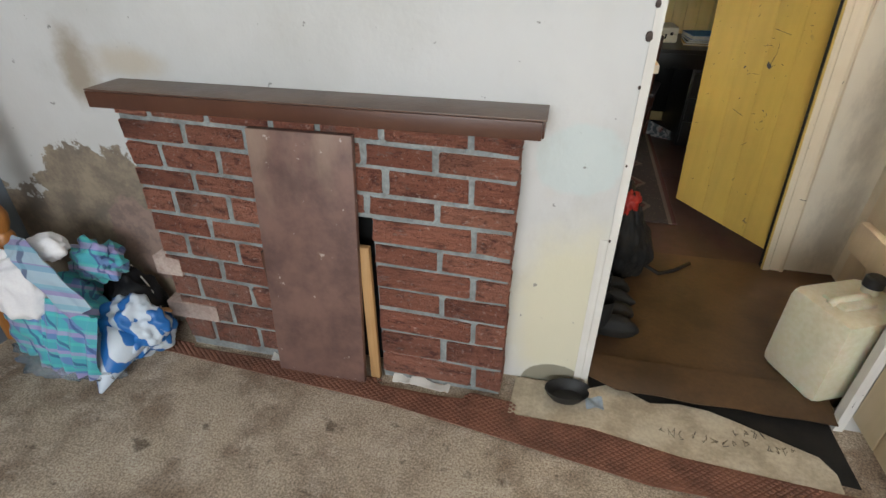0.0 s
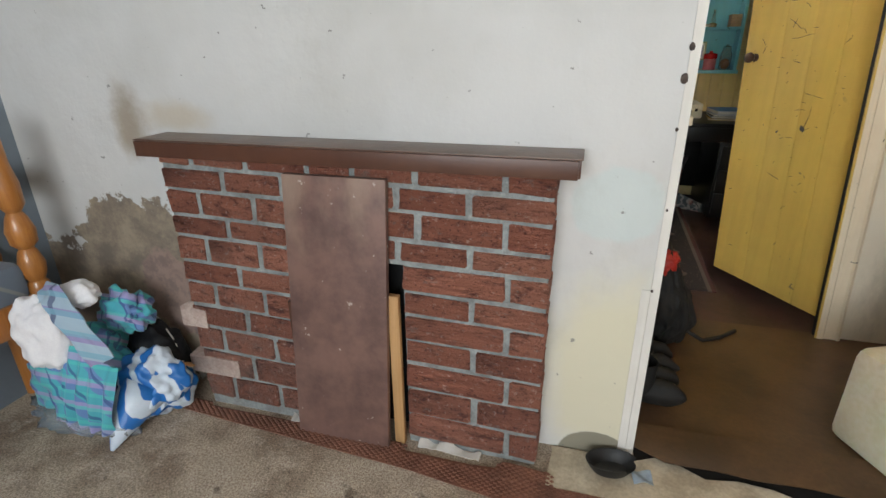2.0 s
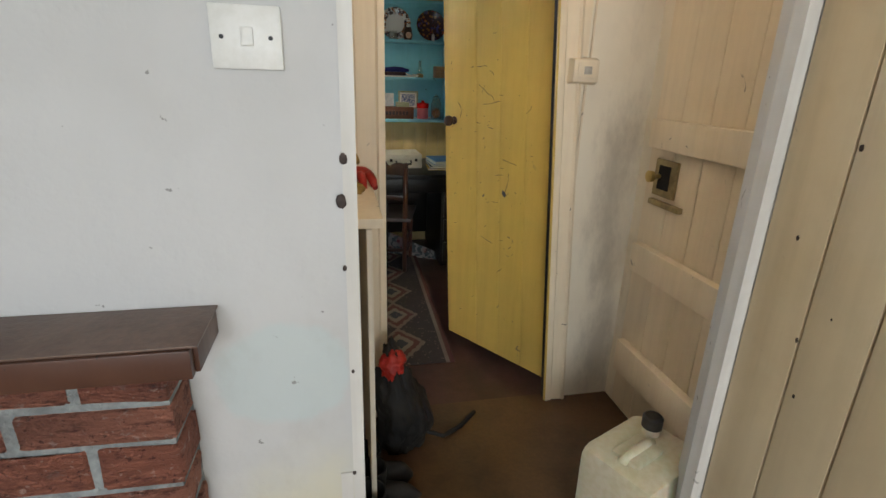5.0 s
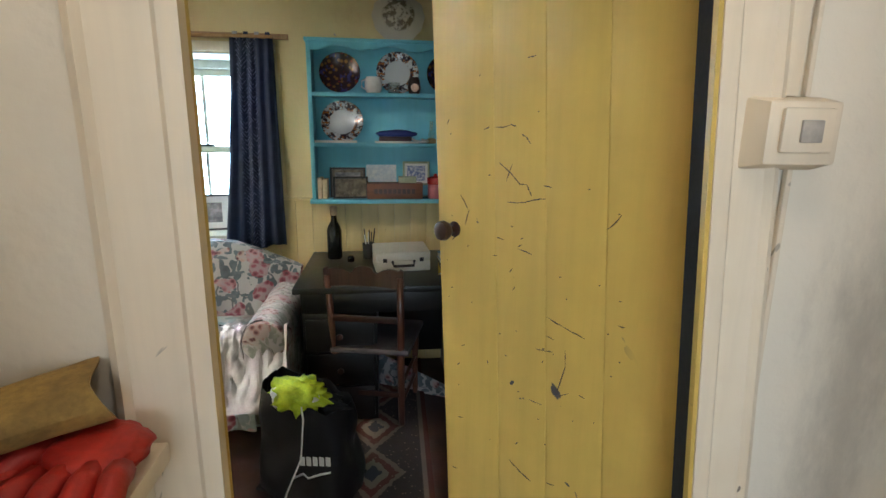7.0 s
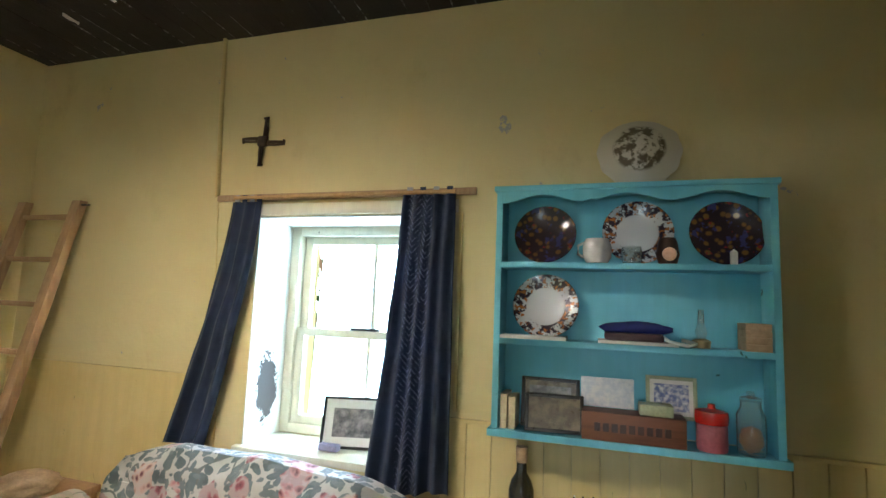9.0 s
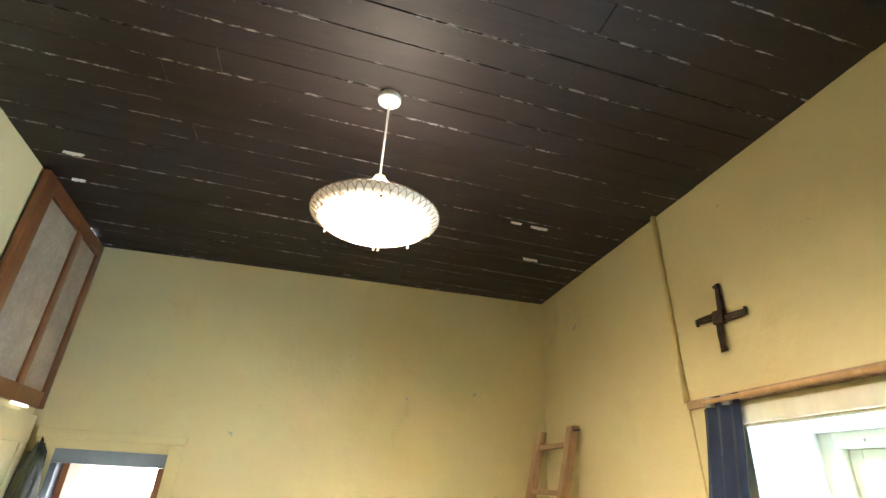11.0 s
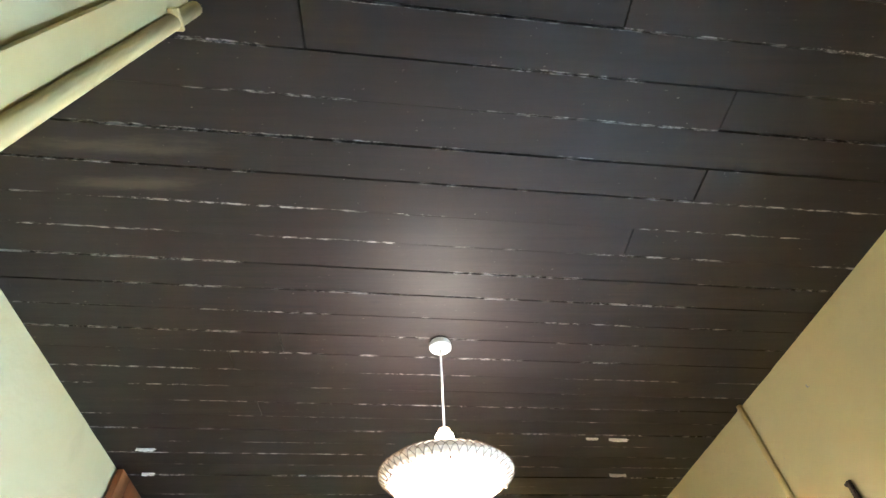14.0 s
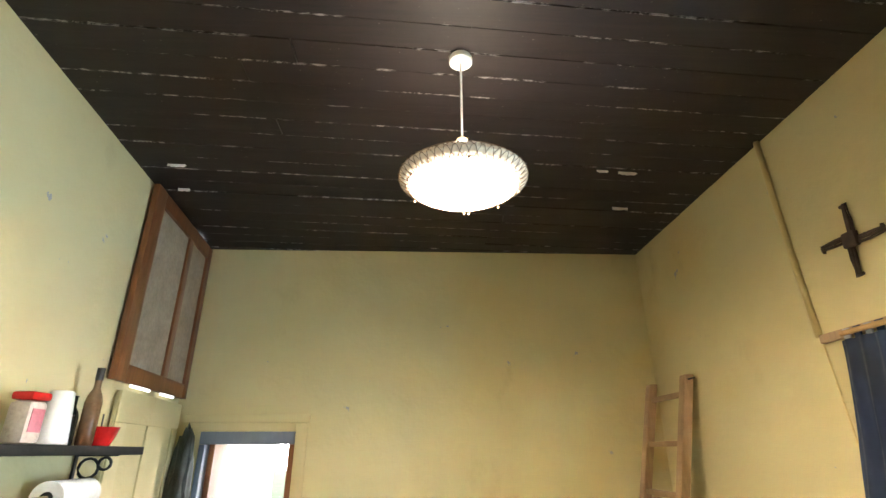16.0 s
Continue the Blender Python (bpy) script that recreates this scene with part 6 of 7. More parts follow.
def chair():
    a = -14.0
    c = thing("dining_chair", "dark wooden chair with a carved crest rail, at the desk", "chair", (0.522, 2.50, FB), a)
    w = 0.162
    for x in (-w, w):
        part("back_post", bm_tube(bmesh.new(), [(x * 0.94, 0.05, 0), (x * 0.97, 0.012, 0.38), (x, 0, 0.52), (x * 1.02, -0.03, 0.765)], [0.016, 0.018, 0.017, 0.014], 8), M["chair_wood"], c)
        part("front_leg", bm_lathe(bmesh.new(), [(0.012, 0), (0.016, 0.05), (0.014, 0.2), (0.02, 0.3), (0.018, 0.385), (0, 0.385)], 14, Matrix.Translation((x * 0.98, 0.37, 0))), M["chair_wood"], c)
        for z in (0.12, 0.22):
            part("side_stretcher", bm_cyl(bmesh.new(), (x * 0.95, 0.05, z), (x * 0.98, 0.37, z), 0.009), M["chair_wood"], c)
    part("seat", box((-0.20, -0.01, 0.385), (0.20, 0.40, 0.415), 0.012), M["seat_pad"], c, "grey-brown padded seat")
    bm = bmesh.new()
    n = 40

    def crest(u, v):
        x = (u - 0.5) * 2 * (w + 0.02)
        up = 0.778 + 0.022 * abs(math.sin(u * math.pi * 3)) ** 0.8 + (0.012 if abs(u - 0.5) < 0.12 else 0) + (0.014 if u < 0.05 or u > 0.95 else 0)
        lo = 0.712 + 0.010 * math.sin(u * math.pi)
        return Vector((x, -0.032, lo + (up - lo) * v))

    bm_sheet(bm, crest, 48, 3, 0.016)
    part("crest_rail", bm, M["dark_wood"], c, "scalloped crest rail")
    part("cross_rail", box((-w + 0.012, -0.022, 0.545), (w - 0.012, -0.006, 0.575), 0.004), M["dark_wood"], c)
    part("lower_rail", box((-w + 0.012, 0.02, 0.16), (w - 0.012, 0.034, 0.185), 0.004), M["dark_wood"], c)


M["seat_pad"] = mat("grey_brown_leather", (0.10, 0.085, 0.09), (0.07, 0.058, 0.06), 0.45, 9, 70)
chair()

DT = 0.756


def wine_bottle(name, label, at, glass, h=0.30, r=0.037, cap=None):
    b = thing(name, label, "bottle", at)
    k = h / 0.30
    part("glass_body", bm_lathe(bmesh.new(), [(0, 0), (r * 0.9, 0), (r, 0.006), (r, 0.17 * k), (r * 0.8, 0.20 * k), (r * 0.42, 0.228 * k), (r * 0.38, 0.285 * k), (r * 0.44, 0.287 * k), (r * 0.44, 0.298 * k), (0, 0.298 * k)], 24), glass, b)
    if cap:
        part("cap", bm_lathe(bmesh.new(), [(r * 0.46, 0.262 * k), (r * 0.48, h + 0.012), (0, h + 0.013)], 18), cap, b)
    return b


M["bottle_glass"] = mat("dark_bottle_glass", (0.012, 0.014, 0.011), (0.008, 0.009, 0.008), 0.12, 9, 60, 0.05)
M["cork"] = mat("cork", (0.42, 0.30, 0.20), (0.32, 0.22, 0.14), 0.8)
wine_bottle("wine_bottle", "dark green wine bottle with a dusty label, on the desk", (0.338, 3.075, DT), M["bottle_glass"], 0.275, 0.040, M["cork"])


def desk_things():
    m = thing("pen_pot", "dark metal pot full of pens and brushes on the desk", "pen pot", (0.525, 3.06, DT))
    part("pot", bm_lathe(bmesh.new(), [(0, 0), (0.033, 0), (0.035, 0.085), (0.031, 0.085), (0.03, 0.005), (0, 0.005)], 20), M["black_metal"], m)
    rr = random.Random(3)
    for k in range(9):
        a = rr.uniform(0, 6.28)
        part("pen", bm_cyl(bmesh.new(), (0.012 * math.cos(a), 0.012 * math.sin(a), 0.008), (0.034 * math.cos(a), 0.034 * math.sin(a), rr.uniform(0.13, 0.175)), 0.0035, 0.003, 8), (M["black_metal"], M["white_plastic"], M["dark_wood"])[k % 3], m)
    c = thing("white_case", "off-white rigid case with a black handle, on the desk", "case", (0.694, 2.855, DT), 6)
    part("lower_shell", box((-0.138, -0.10, 0), (0.138, 0.10, 0.055), 0.008), M["case_white"], c)
    bm = box((-0.138, -0.10, 0.0555), (0.138, 0.10, 0.100), 0.008)
    for v in bm.verts:
        if v.co.z > 0.07:
            v.co.z += (v.co.y + 0.1) * 0.06
    part("lid", bm, M["case_white"], c)
    part("handle", bm_tube(bmesh.new(), [(-0.055, -0.10, 0.055), (-0.05, -0.122, 0.035), (0.05, -0.122, 0.035), (0.055, -0.10, 0.055)], 0.007, 8), M["black_metal"], c, "black plastic handle")
    for x in (-0.092, 0.092):
        part("latch", box((x - 0.010, -0.104, 0.050), (x + 0.010, -0.0995, 0.070), 0.002), M["black_metal"], c)
    z = DT
    for k, (col, h, label) in enumerate((("yellow_paper", 0.012, "yellow folder in the stack on the desk"), ("dark_paper", 0.016, "dark hardback book in the stack on the desk"), ("white_paper", 0.010, "white notebook in the stack on the desk"), ("blue_paper", 0.028, "bright blue ring binder on top of the stack"))):
        b = thing("book", label, "book", (0.985 + 0.006 * k, 2.80 - 0.004 * k, z), 4 * k - 6, "stack of books on the desk")
        part("cover", box((-0.10, -0.13, 0), (0.10, 0.13, 0.002)), M[col], b)
        part("cover", box((-0.10, -0.13, h - 0.002), (0.10, 0.13, h)), M[col], b)
        part("pages", box((-0.097, -0.127, 0.0022), (0.096, 0.127, h - 0.0022)), M["white_paper"], b)
        z += h + 0.0008
    t = thing("inkwell", "small dark glass inkwell beside the bottle", "inkwell", (0.43, 2.99, DT))
    part("well", bm_lathe(bmesh.new(), [(0, 0), (0.018, 0), (0.02, 0.02), (0.012, 0.032), (0, 0.034)], 16), M["bottle_glass"], t)


M["case_white"] = mat("cream_leatherette", (0.74, 0.71, 0.60), (0.68, 0.65, 0.54), 0.5, 9, 140, 0.3, 0.001)
M["yellow_paper"] = mat("yellow_card", (0.70, 0.42, 0.03), (0.62, 0.36, 0.02), 0.6)
M["dark_paper"] = mat("dark_cloth_cover", (0.03, 0.03, 0.05), (0.02, 0.02, 0.03), 0.7)
M["white_paper"] = mat("white_paper", (0.74, 0.73, 0.70), (0.66, 0.65, 0.60), 0.8)
M["blue_paper"] = mat("blue_card", (0.02, 0.20, 0.55), (0.015, 0.16, 0.46), 0.4)
desk_things()

# ---- plate rack ----
RX0, RX1, RZ0, RZ1, RY0, RY1 = 0.222, 1.095, 1.06, 1.915, 3.135, NORTH - 0.002
SH = (1.078, 1.382, 1.645)


def plate_rack():
    r = thing("plate_rack", "turquoise painted wooden wall shelf with a scalloped top", "shelf", (0, 0, 0))
    part("side_panel", box((RX0, RY0, RZ0), (RX0 + 0.022, RY1, RZ1), 0.002), M["turquoise"], r)
    part("side_panel", box((RX1 - 0.022, RY0, RZ0), (RX1, RY1, RZ1), 0.002), M["turquoise"], r)
    part("back_panel", box((RX0 + 0.023, RY1 - 0.010, RZ0 + 0.02), (RX1 - 0.023, RY1, RZ1 - 0.005)), M["turquoise"], r)
    part("bottom_board", box((RX0 - 0.012, RY0 - 0.012, RZ0 - 0.008), (RX1 + 0.012, RY1, RZ0 + 0.016), 0.003), M["turquoise"], r)
    for z in SH[1:]:
        part("shelf_board", box((RX0 + 0.0225, RY0 - 0.006, z - 0.020), (RX1 - 0.0225, RY1 - 0.011, z), 0.002), M["turquoise"], r)
    part("top_board", box((RX0 - 0.008, RY0 - 0.010, RZ1 - 0.018), (RX1 + 0.008, RY1, RZ1), 0.003), M["turquoise"], r)
    bm = bmesh.new()
    w = RX1 - RX0 - 0.046

    def val(u, v):
        return Vector((RX0 + 0.023 + w * u, RY0 + 0.004, (RZ1 - 0.019) * (1 - v) + (RZ1 - 0.048 - 0.014 * math.cos(u * math.pi * 6.0) + (0.008 if abs(u - 0.36) < 0.015 else 0)) * v))

    bm_sheet(bm, val, 60, 2, 0.010)
    part("valance", bm, M["turquoise"], r, "scalloped valance board")


plate_rack()


def plate_mat(name, ground, rim, spot):
    n = Nodes(name)
    x, y, z = n.xyz()[:3]
    d = n.math("SQRT", n.math("ADD", n.math("POWER", x, 2.0), n.math("POWER", y, 2.0)), 0.5)
    v = n.step(n.noise(42, 3, 0.6), 0.48, 0.54)
    band = n.math("MULTIPLY", n.step(d, 0.066, 0.072), v)
    col = n.mix(band, ground, rim)
    v2 = n.step(n.noise(55, 3, 0.6, n.mapped((1, 1, 1), (3, 3, 3))), 0.56, 0.60)
    col = n.mix(n.math("MULTIPLY", n.step(d, 0.066, 0.072), v2), col, spot)
    return n.done(col, 0.18, n.noise(8, 2, 0.5), 0.05, 0.002)


def dark_plate_mat():
    n = Nodes("dark_patterned_glaze")
    v = n.step(n.voronoi(34), 0.22, 0.42)
    col = n.mix(v, (0.20, 0.10, 0.03), (0.035, 0.022, 0.028))
    col = n.mix(n.step(n.noise(28, 3, 0.6), 0.58, 0.64), col, (0.05, 0.05, 0.16))
    col = n.mix(n.step(n.noise(33, 3, 0.6, n.mapped((1, 1, 1), (5, 5, 5))), 0.62, 0.68), col, (0.26, 0.03, 0.03))
    return n.done(col, 0.2)


M["plate_white"] = plate_mat("white_floral_china", (0.62, 0.63, 0.66), (0.05, 0.035, 0.05), (0.42, 0.16, 0.05))
M["plate_dark"] = dark_plate_mat()
M["bowl_glaze"] = plate_mat("white_transferware", (0.62, 0.60, 0.54), (0.40, 0.38, 0.32), (0.2, 0.18, 0.12))


def plate(label, at, r, material, lean=14):
    bm = bm_lathe(bmesh.new(), [(0, 0.0), (r * 0.60, 0.0), (r * 0.68, 0.006), (r * 0.97, 0.016), (r, 0.018), (r * 0.98, 0.021), (r * 0.66, 0.011), (r * 0.58, 0.005), (0, 0.005)], 40)
    ob = solid("plate", bm, material, label, "plate", group="plates on the rack")
    ob.matrix_world = pose(*at, 90 - lean, 0, 0) @ Matrix.Translation((0, r, -0.002))
    return ob


plate("dark patterned china plate propped on the top shelf", (0.385, 3.205, SH[2]), 0.110, M["plate_dark"])
plate("white china plate with a dark floral rim, top shelf", (0.698, 3.205, SH[2]), 0.116, M["plate_white"])
plate("dark patterned china plate behind the small cups", (0.970, 3.205, SH[2]), 0.112, M["plate_dark"])
plate("white china plate with a floral rim, middle shelf", (0.390, 3.205, SH[1]), 0.116, M["plate_white"])


def serving_bowl():
    bm = bm_lathe(bmesh.new(), [(0, 0.045), (0.035, 0.045), (0.038, 0.035), (0.05, 0.030), (0.085, 0.012), (0.122, 0.0), (0.124, 0.004), (0.088, 0.02), (0.052, 0.038), (0.03, 0.052), (0, 0.052)], 44)
    for v in bm.verts:
        rr = math.hypot(v.co.x, v.co.y)
        if rr > 0.1:
            k = 1 + 0.02 * math.cos(12 * math.atan2(v.co.y, v.co.x))
            v.co.x *= k
            v.co.y *= k
    ob = solid("china_dish", bm, M["bowl_mix"], "scalloped white china dish with brown crackled base", "dish")
    ob.matrix_world = pose(0.705, 3.232, RZ1 + 0.001, 78, 0, 0) @ Matrix.Scale(1.14, 4) @ Matrix.Translation((0, 0.123, 0.005))


def bowl_mix():
    n = Nodes("crackled_dish")
    x, y, z = n.xyz()[:3]
    d = n.math("SQRT", n.math("ADD", n.math("POWER", x, 2.0), n.math("POWER", y, 2.0)), 0.5)
    mid = n.math("MULTIPLY", n.step(d, 0.082, 0.07), n.step(n.noise(30, 5, 0.7), 0.44, 0.54))
    col = n.mix(mid, (0.56, 0.52, 0.44), (0.10, 0.075, 0.04))
    return n.done(col, 0.3, n.noise(60, 3, 0.6), 0.3, 0.002)


M["bowl_mix"] = bowl_mix()
serving_bowl()


def rack_things():
    y = 3.165
    # top shelf: white jug, glass, small painted pots
    t = thing("white_jug", "small white china jug on the top shelf", "jug", (0.565, y - 0.004, SH[2] + 0.001))
    part("jug_body", bm_lathe(bmesh.new(), [(0, 0), (0.034, 0), (0.046, 0.02), (0.047, 0.055), (0.038, 0.082), (0.034, 0.082), (0.042, 0.055), (0.04, 0.02), (0, 0.006)], 26), M["china"], t)
    part("jug_handle", bm_tube(bmesh.new(), [(-0.04, 0, 0.07), (-0.062, 0, 0.06), (-0.062, 0, 0.03), (-0.042, 0, 0.02)], 0.005, 8), M["china"], t)
    t = thing("glass_jar", "small clear glass jar on the top shelf", "jar", (0.675, y - 0.006, SH[2] + 0.001))
    part("jar_body", bm_lathe(bmesh.new(), [(0, 0), (0.03, 0), (0.033, 0.03), (0.03, 0.056), (0.028, 0.056), (0.03, 0.03), (0.027, 0.004), (0, 0.004)], 22), M["jar_glass"], t)
    t = thing("painted_pot", "small brown pot with a pale oval, on the top shelf", "pot", (0.785, y - 0.004, SH[2] + 0.001))
    part("pot_body", bm_lathe(bmesh.new(), [(0, 0), (0.028, 0), (0.036, 0.03), (0.03, 0.07), (0.024, 0.085), (0, 0.088)], 22), M["dark_wood"], t)
    part("oval", bm_blob(bmesh.new(), (0.002, -0.031, 0.030), (0.022, 0.008, 0.022), 3, 0.05, 2, 3), M["blush"], t)
    t = thing("candle_stub", "white candle stub on the top shelf", "candle", (0.975, y - 0.01, SH[2] + 0.001))
    part("wax", bm_lathe(bmesh.new(), [(0, 0), (0.011, 0), (0.011, 0.04), (0.004, 0.046), (0, 0.05)], 14), M["white_plastic"], t)
    # middle shelf
    t = thing("paper_pad", "white paper pad jutting from the middle shelf", "paper", (0.36, y - 0.03, SH[1] + 0.001))
    part("sheets", box((-0.11, -0.03, 0), (0.11, 0.05, 0.012), 0.001), M["white_paper"], t)
    t = thing("navy_wallet", "folded navy cloth wallet over papers, middle shelf", "wallet", (0.69, y, SH[1] + 0.001))
    part("papers", box((-0.12, -0.045, 0), (0.12, 0.06, 0.010), 0.001), M["white_paper"], t)
    part("wallet_body", box((-0.10, -0.03, 0.0105), (0.08, 0.055, 0.036), 0.008), M["dark_red"], t)
    part("wallet_flap", bm_blob(bmesh.new(), (0.0, 0.03, 0.05), (0.115, 0.025, 0.022), 71, 0.15, 4, 3), M["navy_bright"], t)
    t = thing("clip_strap", "looped white strap on the middle shelf", "strap", (0.805, y - 0.02, SH[1] + 0.001))
    part("loop", bm_tube(bmesh.new(), [(-0.04, 0.03, 0.03), (-0.02, -0.02, 0.015), (0.03, -0.025, 0.006), (0.06, 0.0, 0.012), (0.02, 0.02, 0.02)], 0.006, 8), M["white_plastic"], t)
    t = thing("oil_lamp", "small tin lamp with a glass funnel, middle shelf", "oil lamp", (0.88, y, SH[1] + 0.001))
    part("tin", bm_lathe(bmesh.new(), [(0, 0), (0.026, 0), (0.028, 0.022), (0.016, 0.028), (0, 0.03)], 20), M["brass_dull"], t)
    part("funnel", bm_lathe(bmesh.new(), [(0.012, 0.03), (0.018, 0.05), (0.010, 0.075), (0.008, 0.12), (0.006, 0.12), (0.008, 0.075)], 16), M["jar_glass"], t)
    t = thing("book_stack", "small stack of tan notebooks, middle shelf", "notebooks", (1.03, y + 0.01, SH[1] + 0.001))
    for k in range(4):
        part("notebook", box((-0.035, -0.05, 0.021 * k), (0.035, 0.05, 0.021 * k + 0.0205), 0.002), M["tan_cloth"], t)
    # bottom shelf
    z = RZ0 + 0.0165
    for k in range(2):
        t = thing("cream_booklet", "cream booklet standing on the bottom shelf", "booklet", (0.262 + 0.028 * k, y + 0.03, z), 0, "booklets on the rack")
        part("leaves", box((-0.012, -0.05, 0), (0.012, 0.05, 0.115 - 0.008 * k), 0.002), M["cream_card"], t)
    photo_frame("photo_frame", "black framed old photograph on the bottom shelf", (0.43, y - 0.005, z), 0.195, 0.125, 5, 14, M["sepia"], M["sepia"], M["lacquer"], 0.16)
    photo_frame("photo_frame", "black framed print behind the smaller frame", (0.41, y + 0.05, z), 0.20, 0.17, 0, 8, M["sepia"], M["photo"], M["lacquer"], 0.14)
    t = thing("cigar_box", "stained wooden box with faded lettering on the bottom shelf", "box", (0.675, y + 0.005, z))
    part("box_body", box((-0.155, -0.045, 0), (0.155, 0.05, 0.088), 0.003), M["box_wood"], t)
    for k in range(9):
        part("letter_bar", box((-0.115 + 0.026 * k, -0.0462, 0.030), (-0.097 + 0.026 * k, -0.0452, 0.056)), M["dark_wood"], t, "" if k else "faded dark lettering")
    t = thing("picture_card", "pale blue picture card propped on the wooden box", "card", (0.60, y + 0.045, z + 0.001))
    part("card", box((-0.085, -0.003, 0.089), (0.085, 0.003, 0.185), 0.001, Matrix.Rotation(radians(-6), 4, "X")), M["pale_print"], t)
    photo_frame("photo_frame", "small cream framed print of blue figures, propped behind the box", (0.80, y + 0.055, z + 0.07), 0.155, 0.135, 0, 6, M["white_paper"], M["blue_print"], M["green_frame"], 0.16)
    t = thing("green_tin", "flat green tin lying on the wooden box", "tin", (0.745, y - 0.005, z + 0.089))
    part("tin_body", box((-0.05, -0.03, 0), (0.05, 0.035, 0.034), 0.005), M["green_frame"], t)
    t = thing("red_candle_jar", "red lidded jar with a pink label on the bottom shelf", "jar", (0.905, y, z))
    part("jar_body", bm_lathe(bmesh.new(), [(0, 0), (0.042, 0), (0.044, 0.01), (0.044, 0.078), (0, 0.08)], 24), M["pink"], t)
    part("lid", bm_lathe(bmesh.new(), [(0.046, 0.0805), (0.048, 0.10), (0.046, 0.118), (0.012, 0.125), (0.010, 0.138), (0, 0.14)], 24), M["red_gloss"], t)
    t = thing("preserve_jar", "clear glass preserve jar holding amber sweets", "jar", (1.012, y, z))
    part("jar_body", bm_lathe(bmesh.new(), [(0, 0), (0.036, 0), (0.04, 0.015), (0.04, 0.115), (0.028, 0.14), (0.028, 0.155), (0.024, 0.155), (0.024, 0.14), (0.036, 0.113), (0.036, 0.006), (0, 0.006)], 24), M["jar_glass"], t)
    part("lid", bm_lathe(bmesh.new(), [(0, 0.156), (0.03, 0.156), (0.03, 0.166), (0.012, 0.172), (0.010, 0.184), (0, 0.186)], 20), M["jar_glass"], t)
    part("sweets", bm_blob(bmesh.new(), (0, 0, 0.045), (0.033, 0.033, 0.037), 7, 0.2, 8, 3), M["amber"], t)


M["china"] = mat("white_china", (0.72, 0.70, 0.68), (0.66, 0.63, 0.60), 0.2, 6, 40, 0.03)
M["blush"] = mat("blush_china", (0.62, 0.40, 0.30), (0.56, 0.34, 0.25), 0.3)
M["navy_bright"] = mat("royal_blue_cloth", (0.012, 0.022, 0.16), (0.010, 0.014, 0.10), 0.8)
M["dark_red"] = mat("dark_leather", (0.05, 0.014, 0.016), (0.03, 0.010, 0.012), 0.5)
M["cream_card"] = mat("cream_card", (0.66, 0.54, 0.36), (0.58, 0.46, 0.30), 0.8)
M["box_wood"] = wood_mat("reddish_box_wood", (0.19, 0.075, 0.035), (0.12, 0.045, 0.022), 0, 0.5)
M["pale_print"] = mat("pale_blue_print", (0.56, 0.60, 0.66), (0.68, 0.68, 0.68), 0.5, 30, 60)
M["blue_print"] = mat("blue_ink_print", (0.10, 0.14, 0.34), (0.66, 0.66, 0.68), 0.5, 70, 90)
M["green_frame"] = mat("pale_green_paint", (0.40, 0.44, 0.30), (0.30, 0.34, 0.22), 0.5)
M["pink"] = mat("pink_label", (0.50, 0.16, 0.20), (0.42, 0.11, 0.15), 0.4)
M["red_gloss"] = mat("red_gloss", (0.52, 0.012, 0.012), (0.44, 0.010, 0.010), 0.2, 6, 40, 0.03)
M["amber"] = mat("amber_sweets", (0.42, 0.14, 0.02), (0.30, 0.09, 0.015), 0.3, 30)


def jar_glass():
    n = Nodes("clear_jar_glass")
    return n.done((0.93, 0.96, 0.95), 0.03, None, Transmission_Weight=0.92, IOR=1.25)


M["jar_glass"] = jar_glass()
rack_things()


# ---- floor of the kitchen ----
def runner():
    bm = bm_sheet(bmesh.new(), lambda u, v: Vector((-0.25 + 0.5 * u, -1.05 + 2.1 * v, 0.004 + 0.004 * abs(noise.noise(Vector((u * 3, v * 6, 2)))))), 14, 60, 0.006)
    solid("runner_rug", bm, M["rug"], "dark patterned runner rug with medallions, on the red floor", "rug", at=(0.55, 2.33, FB), turn=-1.5)


runner()


